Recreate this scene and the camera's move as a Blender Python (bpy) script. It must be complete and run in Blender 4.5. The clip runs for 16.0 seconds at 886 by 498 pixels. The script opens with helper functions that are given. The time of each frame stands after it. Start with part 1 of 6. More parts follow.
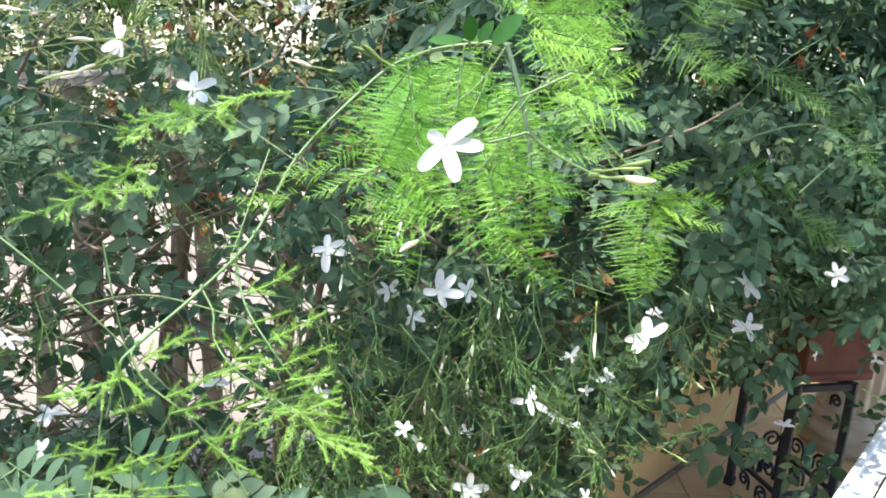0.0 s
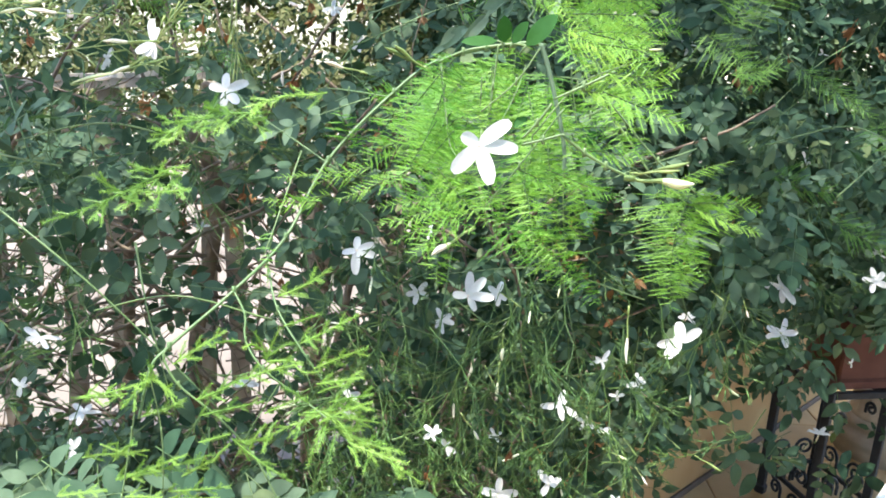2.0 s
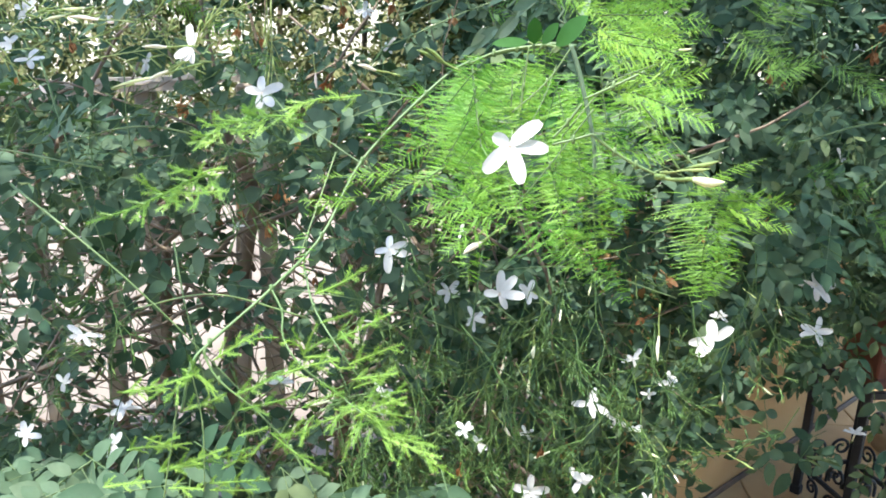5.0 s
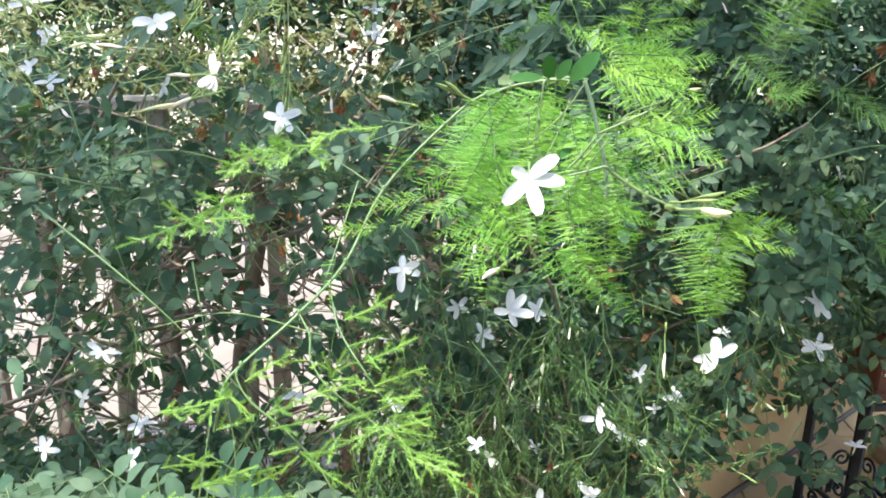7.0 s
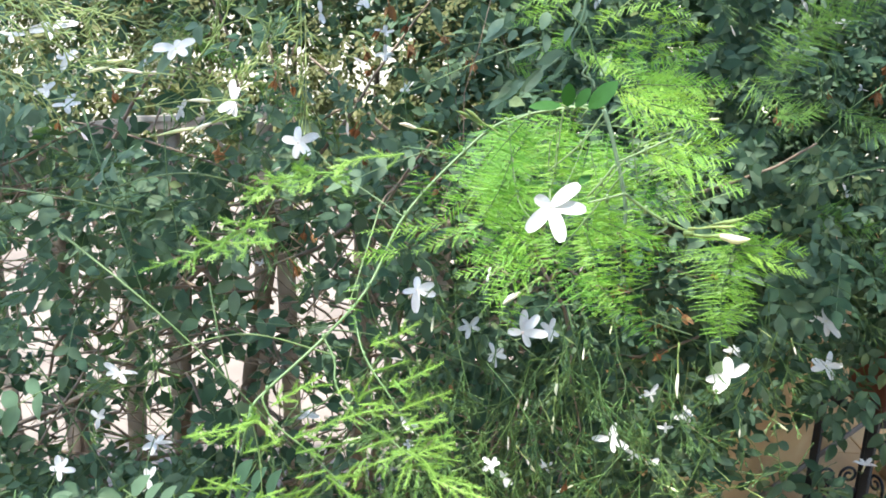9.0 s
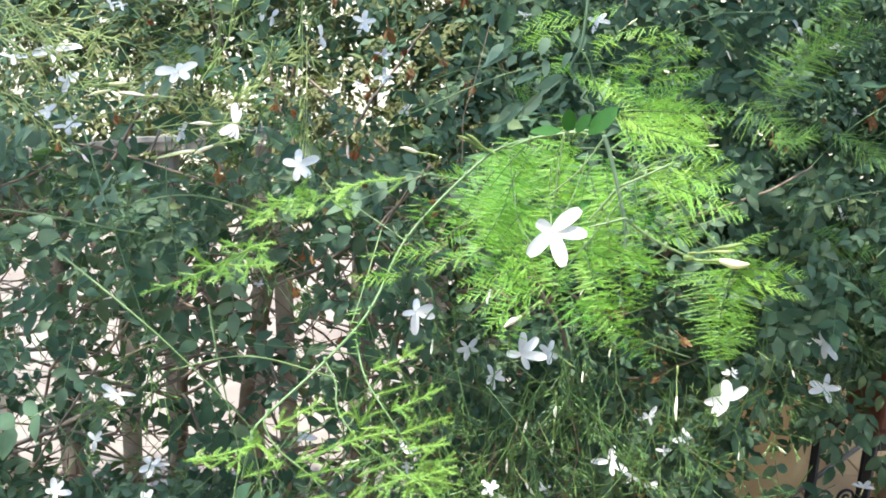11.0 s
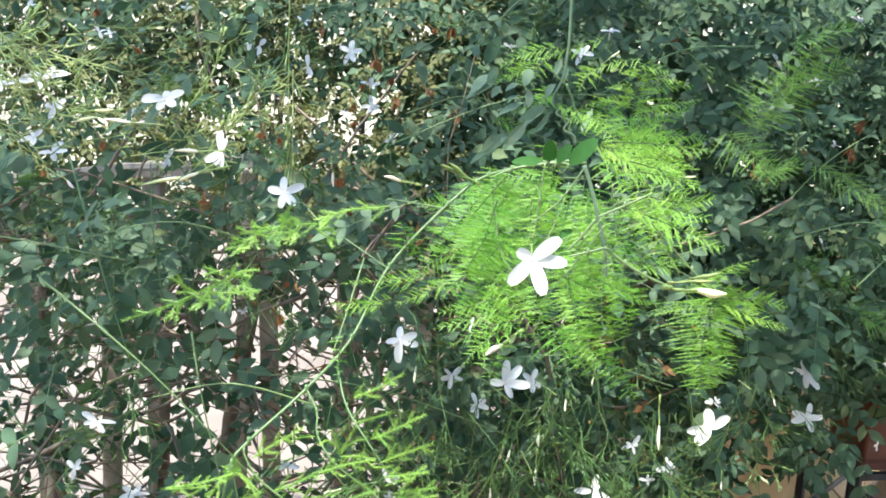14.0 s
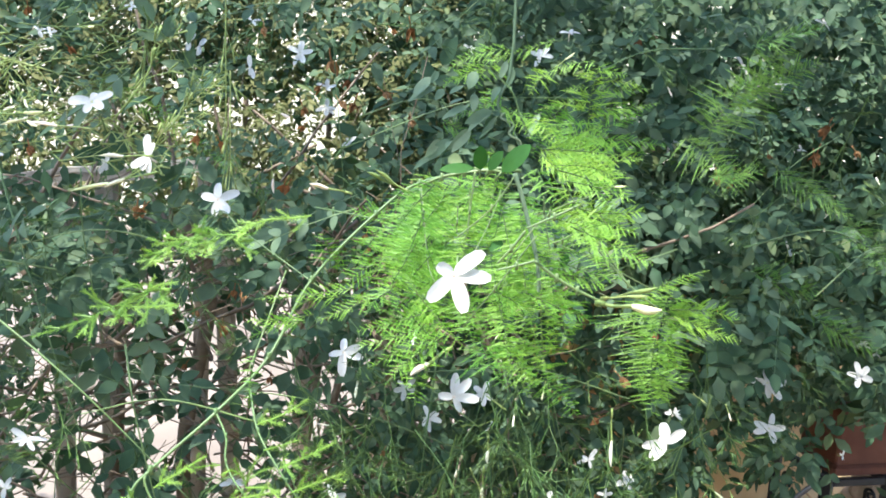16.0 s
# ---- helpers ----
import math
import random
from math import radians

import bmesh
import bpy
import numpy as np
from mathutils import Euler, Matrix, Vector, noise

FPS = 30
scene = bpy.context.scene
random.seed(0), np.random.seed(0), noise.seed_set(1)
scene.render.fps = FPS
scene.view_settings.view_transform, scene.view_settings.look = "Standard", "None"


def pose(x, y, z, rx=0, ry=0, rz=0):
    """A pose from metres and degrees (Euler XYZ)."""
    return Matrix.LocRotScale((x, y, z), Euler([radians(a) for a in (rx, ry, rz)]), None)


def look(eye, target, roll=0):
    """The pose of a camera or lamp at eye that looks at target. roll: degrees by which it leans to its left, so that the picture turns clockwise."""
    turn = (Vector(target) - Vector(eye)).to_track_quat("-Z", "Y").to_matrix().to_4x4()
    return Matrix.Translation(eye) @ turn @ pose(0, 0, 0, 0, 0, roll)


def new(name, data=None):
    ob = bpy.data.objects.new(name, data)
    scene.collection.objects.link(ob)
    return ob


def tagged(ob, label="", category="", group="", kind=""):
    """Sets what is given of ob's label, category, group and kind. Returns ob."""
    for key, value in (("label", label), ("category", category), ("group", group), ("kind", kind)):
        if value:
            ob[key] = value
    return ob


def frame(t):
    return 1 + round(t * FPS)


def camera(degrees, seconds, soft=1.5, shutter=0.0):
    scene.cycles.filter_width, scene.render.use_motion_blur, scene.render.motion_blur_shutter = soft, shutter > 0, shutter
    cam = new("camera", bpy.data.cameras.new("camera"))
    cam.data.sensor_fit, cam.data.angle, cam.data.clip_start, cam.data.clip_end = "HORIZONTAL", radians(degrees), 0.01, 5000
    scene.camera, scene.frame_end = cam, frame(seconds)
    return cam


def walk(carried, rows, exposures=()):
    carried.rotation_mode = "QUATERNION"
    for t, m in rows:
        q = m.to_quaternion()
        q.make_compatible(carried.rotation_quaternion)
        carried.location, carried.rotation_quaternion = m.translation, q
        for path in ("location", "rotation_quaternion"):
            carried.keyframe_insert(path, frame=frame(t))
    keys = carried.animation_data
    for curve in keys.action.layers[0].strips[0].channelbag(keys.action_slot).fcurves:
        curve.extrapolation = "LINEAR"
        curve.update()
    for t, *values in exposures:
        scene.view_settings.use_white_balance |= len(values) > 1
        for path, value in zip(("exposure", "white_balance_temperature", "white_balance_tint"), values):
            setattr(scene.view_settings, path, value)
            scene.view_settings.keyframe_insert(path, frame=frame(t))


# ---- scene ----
cam = camera(58.1, 16.0, 1.8)
PATH = [
    (0, (-0.001, 0.002, 1.509), (0.023, 1.925, 0.961), 3.1),
    (0.5, (-0.005, 0.006, 1.509), (-0.001, 1.929, 0.962), 3.0),
    (1, (-0.006, 0.003, 1.511), (-0.018, 1.927, 0.964), 2.9),
    (1.5, (-0.005, 0.003, 1.511), (-0.032, 1.927, 0.965), 3.0),
    (2, (-0.005, 0.008, 1.508), (-0.048, 1.932, 0.961), 2.9),
    (2.5, (-0.004, 0.013, 1.505), (-0.062, 1.935, 0.956), 2.7),
    (3, (-0.003, 0.011, 1.505), (-0.075, 1.933, 0.955), 2.6),
    (3.5, (-0.003, 0.012, 1.506), (-0.088, 1.932, 0.952), 2.5),
    (4, (-0.004, 0.005, 1.508), (-0.1, 1.925, 0.954), 2.3),
    (6.3, (-0.015, -0.013, 1.525), (-0.151, 1.908, 0.984), 2.1),
    (6.5, (-0.023, -0.022, 1.529), (-0.144, 1.901, 0.992), 2.1),
    (7, (-0.02, -0.025, 1.529), (-0.137, 1.9, 0.999), 2.1),
    (7.5, (-0.019, -0.017, 1.526), (-0.136, 1.909, 1.001), 2.2),
    (8, (-0.017, -0.014, 1.525), (-0.137, 1.913, 1.003), 2.1),
    (8.5, (-0.023, -0.014, 1.527), (-0.146, 1.914, 1.011), 2.1),
    (9, (-0.035, -0.034, 1.539), (-0.158, 1.9, 1.044), 2.0),
    (11.3, (-0.041, -0.038, 1.544), (-0.155, 1.91, 1.105), 2.2),
    (11.5, (-0.046, -0.044, 1.546), (-0.159, 1.905, 1.113), 2.1),
    (12, (-0.05, -0.05, 1.549), (-0.16, 1.903, 1.13), 2.3),
    (12.5, (-0.051, -0.05, 1.55), (-0.162, 1.905, 1.145), 2.3),
    (13, (-0.047, -0.046, 1.549), (-0.157, 1.911, 1.155), 2.4),
    (13.5, (-0.041, -0.045, 1.547), (-0.14, 1.916, 1.164), 2.5),
    (14, (-0.035, -0.041, 1.544), (-0.122, 1.921, 1.167), 2.7),
    (14.5, (-0.03, -0.029, 1.54), (-0.107, 1.934, 1.165), 2.8),
    (15, (-0.018, -0.017, 1.54), (-0.087, 1.946, 1.166), 2.9),
    (15.5, (-0.008, -0.01, 1.541), (-0.068, 1.954, 1.167), 2.9),
    (16, (0.007, -0.002, 1.547), (-0.039, 1.963, 1.177), 2.9),
]
walk(cam, [(t, look(eye, target, roll)) for t, eye, target, roll in PATH], [(0, 2.54, 6500, 7), (16, 2.54, 6500, 7)])

# ---- light ----
SUN_HEIGHT, SUN_TURN = 70.0, -150.0      # degrees above the horizon, and from straight ahead (minus: to the left)
sky = bpy.data.worlds.new("sky")
scene.world = sky
sky.use_nodes = True
sky_nodes = sky.node_tree.nodes
sky_tex = sky_nodes.new("ShaderNodeTexSky")
sky_tex.sky_type, sky_tex.sun_disc = "NISHITA", False
sky_tex.sun_elevation, sky_tex.sun_rotation = radians(SUN_HEIGHT), radians(SUN_TURN)
sky_nodes["Background"].inputs["Strength"].default_value = 0.15
sky.node_tree.links.new(sky_tex.outputs["Color"], sky_nodes["Background"].inputs["Color"])
sun = new("sun", bpy.data.lights.new("sun", "SUN"))
sun.data.energy, sun.data.angle, sun.data.color = 3.0, radians(0.6), (1.0, 0.95, 0.86)
sun_way = Vector((math.sin(radians(SUN_TURN)) * math.cos(radians(SUN_HEIGHT)), math.cos(radians(SUN_TURN)) * math.cos(radians(SUN_HEIGHT)), math.sin(radians(SUN_HEIGHT))))
sun.matrix_world = look(sun_way * 20, (0, 0, 0))

rnd = random.Random(7)


# ---- materials ----
def material(name, rough=0.6, metal=0.0, spec=0.4):
    mat = bpy.data.materials.new(name)
    mat.use_nodes = True
    bsdf = mat.node_tree.nodes["Principled BSDF"]
    bsdf.inputs["Roughness"].default_value = rough
    bsdf.inputs["Metallic"].default_value = metal
    bsdf.inputs["Specular IOR Level"].default_value = spec
    return mat, mat.node_tree.nodes, mat.node_tree.links, bsdf


def ramp(nodes, links, source, stops):
    r = nodes.new("ShaderNodeValToRGB")
    while len(r.color_ramp.elements) < len(stops):
        r.color_ramp.elements.new(0.5)
    for e, (p, c) in zip(r.color_ramp.elements, stops):
        e.position, e.color = p, (*c, 1)
    links.new(source, r.inputs["Fac"])
    return r.outputs["Color"]


def noise_at(nodes, links, scale, detail=4.0):
    co = nodes.new("ShaderNodeTexCoord")
    n = nodes.new("ShaderNodeTexNoise")
    n.inputs["Scale"].default_value, n.inputs["Detail"].default_value = scale, detail
    links.new(co.outputs["Object"], n.inputs["Vector"])
    return n.outputs["Fac"]


def mixed(nodes, links, a, b, fac, kind="MIX"):
    m = nodes.new("ShaderNodeMix")
    m.data_type, m.blend_type = "RGBA", kind
    for socket, v in ((m.inputs[0], fac), (m.inputs[6], a), (m.inputs[7], b)):
        if isinstance(v, (int, float)):
            socket.default_value = v
        elif isinstance(v, tuple):
            socket.default_value = (*v, 1)
        else:
            links.new(v, socket)
    return m.outputs[2]


def bumped(nodes, links, bsdf, source, strength, distance):
    b = nodes.new("ShaderNodeBump")
    b.inputs["Strength"].default_value, b.inputs["Distance"].default_value = strength, distance
    links.new(source, b.inputs["Height"])
    links.new(b.outputs["Normal"], bsdf.inputs["Normal"])


def plant_material(name, stops, rough, through_light, light_tint, by_object=True, spec=0.4):
    """Leafy stuff: colour varied piece by piece and in patches, some light passing through."""
    mat, nodes, links, bsdf = material(name, rough, 0.0, spec)
    if by_object:
        source = nodes.new("ShaderNodeObjectInfo").outputs["Random"]
    else:
        source = nodes.new("ShaderNodeNewGeometry").outputs["Random Per Island"]
    tone = ramp(nodes, links, source, stops)
    patch = noise_at(nodes, links, 60.0)
    colour = mixed(nodes, links, tone, mixed(nodes, links, tone, (0.5, 0.5, 0.5), 1.0, "MULTIPLY"), patch)
    links.new(colour, bsdf.inputs["Base Color"])
    bumped(nodes, links, bsdf, noise_at(nodes, links, 320.0, 3.0), 0.25, 0.001)
    tr = nodes.new("ShaderNodeBsdfTranslucent")
    links.new(mixed(nodes, links, colour, light_tint, 1.0, "MULTIPLY"), tr.inputs["Color"])
    mix = nodes.new("ShaderNodeMixShader")
    mix.inputs[0].default_value = through_light
    links.new(bsdf.outputs[0], mix.inputs[1])
    links.new(tr.outputs[0], mix.inputs[2])
    links.new(mix.outputs[0], nodes["Material Output"].inputs["Surface"])
    return mat


LEAF_STOPS = [(0.0, (0.037, 0.078, 0.045)), (0.35, (0.059, 0.106, 0.062)), (0.7, (0.083, 0.135, 0.084)), (0.95, (0.109, 0.160, 0.101)), (1.0, (0.140, 0.186, 0.087))]
broad_mat = plant_material("broad_leaf", [(0.0, (0.026, 0.095, 0.022)), (1.0, (0.038, 0.120, 0.028))], 0.6, 0.22, (1.0, 1.5, 0.5), True, 0.15)
pale_leaf_mat = plant_material("pale_leaf", [(0.0, (0.12, 0.195, 0.12)), (0.6, (0.18, 0.26, 0.17)), (1.0, (0.26, 0.34, 0.22))], 0.6, 0.2, (1.0, 1.3, 0.7), True, 0.15)
leaf_mat = plant_material("jasmine_leaf", LEAF_STOPS, 0.62, 0.22, (1.1, 1.6, 0.6), True, 0.12)
foliage_mat = plant_material("jasmine_foliage", LEAF_STOPS, 0.62, 0.18, (1.2, 1.6, 0.5), False, 0.10)
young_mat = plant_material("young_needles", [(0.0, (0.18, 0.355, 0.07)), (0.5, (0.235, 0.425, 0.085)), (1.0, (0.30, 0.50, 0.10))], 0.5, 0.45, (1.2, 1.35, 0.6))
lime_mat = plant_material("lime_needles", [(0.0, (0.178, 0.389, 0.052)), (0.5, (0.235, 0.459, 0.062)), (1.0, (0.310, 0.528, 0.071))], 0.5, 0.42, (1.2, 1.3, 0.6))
shade_fern_mat = plant_material("shade_needles", [(0.0, (0.13, 0.285, 0.06)), (1.0, (0.20, 0.375, 0.07))], 0.55, 0.35, (1.1, 1.3, 0.6))
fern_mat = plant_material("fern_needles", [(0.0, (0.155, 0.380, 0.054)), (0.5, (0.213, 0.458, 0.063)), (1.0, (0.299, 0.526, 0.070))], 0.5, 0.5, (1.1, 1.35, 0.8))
deep_shade_fern_mat = plant_material("deep_shade_needles", [(0.0, (0.144, 0.356, 0.039)), (0.5, (0.186, 0.414, 0.047)), (1.0, (0.251, 0.463, 0.054))], 0.5, 0.48, (1.1, 1.35, 0.7))
stem_mat = plant_material("green_stem", [(0.0, (0.085, 0.16, 0.055)), (1.0, (0.15, 0.225, 0.085))], 0.45, 0.05, (1.0, 1.2, 0.5))
sprig_mat = plant_material("sprig_stem", [(0.0, (0.041, 0.097, 0.019)), (0.6, (0.065, 0.131, 0.026)), (1.0, (0.109, 0.182, 0.041))], 0.5, 0.15, (1.1, 1.2, 0.5))
shoot_mat = plant_material("flowering_shoot", [(0.0, (0.17, 0.26, 0.075)), (0.6, (0.24, 0.33, 0.10)), (1.0, (0.32, 0.39, 0.14))], 0.5, 0.2, (1.1, 1.2, 0.5))
shaded_screen_mat = plant_material("far_shaded_foliage", [(0.0, (0.10, 0.115, 0.05)), (0.5, (0.15, 0.165, 0.075)), (1.0, (0.21, 0.215, 0.105))], 0.7, 0.3, (1.1, 1.2, 0.6), False, 0.1)
petal_mat = plant_material("white_petal", [(0.0, (0.80, 0.80, 0.78)), (1.0, (0.88, 0.88, 0.87))], 0.55, 0.38, (1.0, 1.0, 0.96), True, 0.2)
bud_mat = plant_material("pale_bud", [(0.0, (0.62, 0.68, 0.36)), (0.5, (0.80, 0.80, 0.62)), (1.0, (0.85, 0.72, 0.68))], 0.5, 0.2, (1.0, 1.0, 0.8), True, 0.2)
dead_mat = plant_material("withered_petal", [(0.0, (0.20, 0.095, 0.045)), (0.6, (0.34, 0.17, 0.075)), (1.0, (0.42, 0.25, 0.13))], 0.8, 0.25, (1.2, 0.9, 0.6), True, 0.1)


def solid(name, stops, scale, rough, bump=0.3, metal=0.0, spec=0.4, fine=400.0):
    mat, nodes, links, bsdf = material(name, rough, metal, spec)
    coarse = noise_at(nodes, links, scale, 8.0)
    tone = ramp(nodes, links, coarse, stops)
    one = nodes.new("ShaderNodeObjectInfo").outputs["Random"]
    shade = ramp(nodes, links, one, [(0.0, (0.86, 0.86, 0.86)), (1.0, (1.08, 1.06, 1.04))])
    links.new(mixed(nodes, links, tone, shade, 1.0, "MULTIPLY"), bsdf.inputs["Base Color"])
    bumped(nodes, links, bsdf, noise_at(nodes, links, fine, 6.0), bump, 0.002)
    return mat


bark_mat = solid("bark", [(0.3, (0.11, 0.085, 0.062)), (0.55, (0.18, 0.14, 0.105)), (0.75, (0.27, 0.215, 0.165))], 40.0, 0.85, 0.6)
fence_mat = solid("weathered_fence", [(0.3, (0.20, 0.16, 0.13)), (0.55, (0.34, 0.29, 0.24)), (0.75, (0.46, 0.41, 0.36))], 14.0, 0.8, 0.5)
lit_edge_mat = solid("lit_rail_edge", [(0.3, (0.25, 0.22, 0.19)), (0.55, (0.36, 0.33, 0.29)), (0.75, (0.47, 0.44, 0.39))], 22.0, 0.7, 0.4)
iron_mat = solid("black_iron", [(0.3, (0.012, 0.014, 0.020)), (0.6, (0.022, 0.026, 0.036)), (0.8, (0.06, 0.042, 0.034))], 30.0, 0.5, 0.4, 0.3)
terracotta_mat = solid("terracotta", [(0.3, (0.10, 0.036, 0.027)), (0.6, (0.135, 0.052, 0.038)), (0.8, (0.19, 0.085, 0.065))], 12.0, 0.8, 0.3)
stone_mat = solid("pale_stone", [(0.3, (0.38, 0.32, 0.25)), (0.6, (0.50, 0.43, 0.35)), (0.8, (0.58, 0.52, 0.44))], 10.0, 0.75, 0.4)
wall_mat = solid("ochre_plaster", [(0.3, (0.42, 0.25, 0.105)), (0.6, (0.49, 0.31, 0.145)), (0.8, (0.55, 0.38, 0.205))], 5.0, 0.85, 0.4)
pale_wall_mat = solid("pale_plaster", [(0.3, (0.54, 0.50, 0.38)), (0.6, (0.62, 0.58, 0.45)), (0.8, (0.68, 0.65, 0.53))], 2.0, 0.85, 0.3)
white_wall_mat = solid("white_plaster", [(0.3, (0.46, 0.46, 0.46)), (0.6, (0.52, 0.52, 0.52)), (0.8, (0.58, 0.58, 0.57))], 2.0, 0.85, 0.3)
tile_mat = solid("tan_tile", [(0.3, (0.410, 0.273, 0.128)), (0.6, (0.497, 0.341, 0.167)), (0.8, (0.572, 0.420, 0.224))], 7.0, 0.5, 0.15)
grout_mat = solid("grout", [(0.3, (0.16, 0.12, 0.09)), (0.7, (0.24, 0.19, 0.15))], 30.0, 0.9, 0.4)
skirting_mat = solid("dark_skirting", [(0.3, (0.07, 0.05, 0.04)), (0.7, (0.13, 0.095, 0.075))], 20.0, 0.6, 0.2)
soil_mat = solid("soil", [(0.3, (0.05, 0.035, 0.025)), (0.7, (0.11, 0.08, 0.055))], 60.0, 0.95, 0.9)
ground_mat = solid("pale_ground", [(0.3, (0.115, 0.096, 0.084)), (0.55, (0.165, 0.140, 0.122)), (0.75, (0.225, 0.192, 0.168))], 1.6, 0.9, 0.5, 0.0, 0.2, 90.0)


def enamel():
    """White paint on cast iron, rusty where it has chipped."""
    mat, nodes, links, bsdf = material("white_enamel", 0.35)
    chips = ramp(nodes, links, noise_at(nodes, links, 55.0, 10.0), [(0.69, (0, 0, 0)), (0.72, (1, 1, 1))])
    dirt = ramp(nodes, links, noise_at(nodes, links, 8.0, 6.0), [(0.35, (0.80, 0.79, 0.77)), (0.7, (0.70, 0.67, 0.64))])
    links.new(mixed(nodes, links, dirt, (0.17, 0.10, 0.075), chips), bsdf.inputs["Base Color"])
    bumped(nodes, links, bsdf, noise_at(nodes, links, 150.0), 0.25, 0.001)
    return mat


enamel_mat = enamel()


# ---- building helpers ----
class Geo:
    """Vertices and faces gathered for one mesh."""

    def __init__(self):
        self.v, self.f, self.m = [], [], []

    def add(self, verts, faces, slot=0):
        n = len(self.v)
        self.v.extend(tuple(p) for p in verts)
        self.f.extend(tuple(i + n for i in f) for f in faces)
        self.m.extend([slot] * len(faces))

    def mesh(self, name, mats, smooth=True):
        me = bpy.data.meshes.new(name)
        me.from_pydata(self.v, [], self.f)
        for mat in mats:
            me.materials.append(mat)
        me.polygons.foreach_set("material_index", self.m)
        me.polygons.foreach_set("use_smooth", [smooth] * len(self.f))
        me.update()
        return me


def part(name, geo, mats, parent=None, label="", at=None, smooth=True):
    data = geo if isinstance(geo, bpy.types.Mesh) else geo.mesh(name, mats if isinstance(mats, (list, tuple)) else [mats], smooth)
    ob = new(name, data)
    if parent is not None:
        ob.parent = parent
    if at is not None:
        ob.matrix_basis = at
    return tagged(ob, label)


def thing(name, label, category, group="", at=(0, 0, 0)):
    ob = new(name)
    ob.empty_display_size = 0.05
    ob.location = at
    return tagged(ob, label, category, group)


def frame_from(way, up=(0, 0, 1)):
    """A turn whose y axis runs along way and whose z axis is as near up as can be."""
    y = Vector(way).normalized()
    z = Vector(up) - y * y.dot(Vector(up))
    if z.length < 1e-4:
        z = Vector((0.3, 1, 0.2)) - y * y.dot(Vector((0.3, 1, 0.2)))
    z.normalize()
    x = y.cross(z)
    return Matrix((x, y, z)).transposed()


def spline(points, steps):
    """A smooth line through the points."""
    p = [Vector(q) for q in points]
    p = [p[0] * 2 - p[1]] + p + [p[-1] * 2 - p[-2]]
    line = []
    for i in range(1, len(p) - 2):
        a, b, c, d = p[i - 1], p[i], p[i + 1], p[i + 2]
        for k in range(steps):
            t = k / steps
            line.append(0.5 * (2 * b + (c - a) * t + (2 * a - 5 * b + 4 * c - d) * t * t + (3 * b - a - 3 * c + d) * t ** 3))
    line.append(p[-2])
    return line


def tube(geo, line, r0, r1, sides=5, slot=0, cap=True):
    """A tapering round stem along the line."""
    n = len(line)
    verts, faces = [], []
    for i, q in enumerate(line):
        way = line[min(i + 1, n - 1)] - line[max(i - 1, 0)]
        m = frame_from(way, (0.1, -1, 0.25))
        r = r0 + (r1 - r0) * i / max(n - 1, 1)
        for k in range(sides):
            a = 2 * math.pi * k / sides
            verts.append(q + m @ Vector((math.cos(a) * r, 0, math.sin(a) * r)))
    for i in range(n - 1):
        for k in range(sides):
            j = (k + 1) % sides
            faces.append((i * sides + k, i * sides + j, (i + 1) * sides + j, (i + 1) * sides + k))
    if cap:
        faces.append(tuple(range(sides - 1, -1, -1)))
        faces.append(tuple((n - 1) * sides + k for k in range(sides)))
    geo.add(verts, faces, slot)


def block(geo, lo, hi, slot=0, bevel=0.0):
    """A box with its upright and level edges eased."""
    x0, y0, z0 = lo
    x1, y1, z1 = hi
    b = bevel
    ring = [(x0 + b, y0), (x1 - b, y0), (x1, y0 + b), (x1, y1 - b), (x1 - b, y1), (x0 + b, y1), (x0, y1 - b), (x0, y0 + b)] if b else [(x0, y0), (x1, y0), (x1, y1), (x0, y1)]
    n = len(ring)
    cx, cy = (x0 + x1) / 2, (y0 + y1) / 2
    inner = [(x + (b if x < cx else -b), y + (b if y < cy else -b)) for x, y in ring]
    rows = [[(x, y, z0) for x, y in ring], [(x, y, z1 - b) for x, y in ring]]
    if b:
        rows.append([(x, y, z1) for x, y in inner])
    faces = [tuple(range(n - 1, -1, -1)), tuple((len(rows) - 1) * n + k for k in range(n))]
    for i in range(len(rows) - 1):
        faces += [(i * n + k, i * n + (k + 1) % n, (i + 1) * n + (k + 1) % n, (i + 1) * n + k) for k in range(n)]
    geo.add([q for row in rows for q in row], faces, slot)


def lathe(geo, profile, sides=32, flutes=0, depth=0.0, at=(0, 0, 0), slot=0):
    """A turned body; flutes cut grooves where the profile's third number is 1."""
    n = sides
    verts, faces = [], []
    for r, z, cut in profile:
        for k in range(n):
            a = 2 * math.pi * k / n
            q = r - (depth * (0.5 + 0.5 * math.cos(a * flutes)) if cut else 0)
            verts.append((at[0] + q * math.cos(a), at[1] + q * math.sin(a), at[2] + z))
    for i in range(len(profile) - 1):
        faces += [(i * n + k, i * n + (k + 1) % n, (i + 1) * n + (k + 1) % n, (i + 1) * n + k) for k in range(n)]
    faces += [tuple(range(n - 1, -1, -1)), tuple((len(profile) - 1) * n + k for k in range(n))]
    geo.add(verts, faces, slot)


def scroll(geo, centre, across, up, size, r, turns=1.4, slot=0, hand=1):
    """A wrought C-scroll that rolls in at its end."""
    line = []
    n = int(18 * turns)
    for i in range(n + 1):
        a = 2 * math.pi * turns * i / n
        q = size * (1 - 0.8 * i / n)
        line.append(Vector(centre) + Vector(across) * (hand * q * math.cos(a)) + Vector(up) * (q * math.sin(a)))
    tube(geo, line, r, r * 0.8, 5, slot)


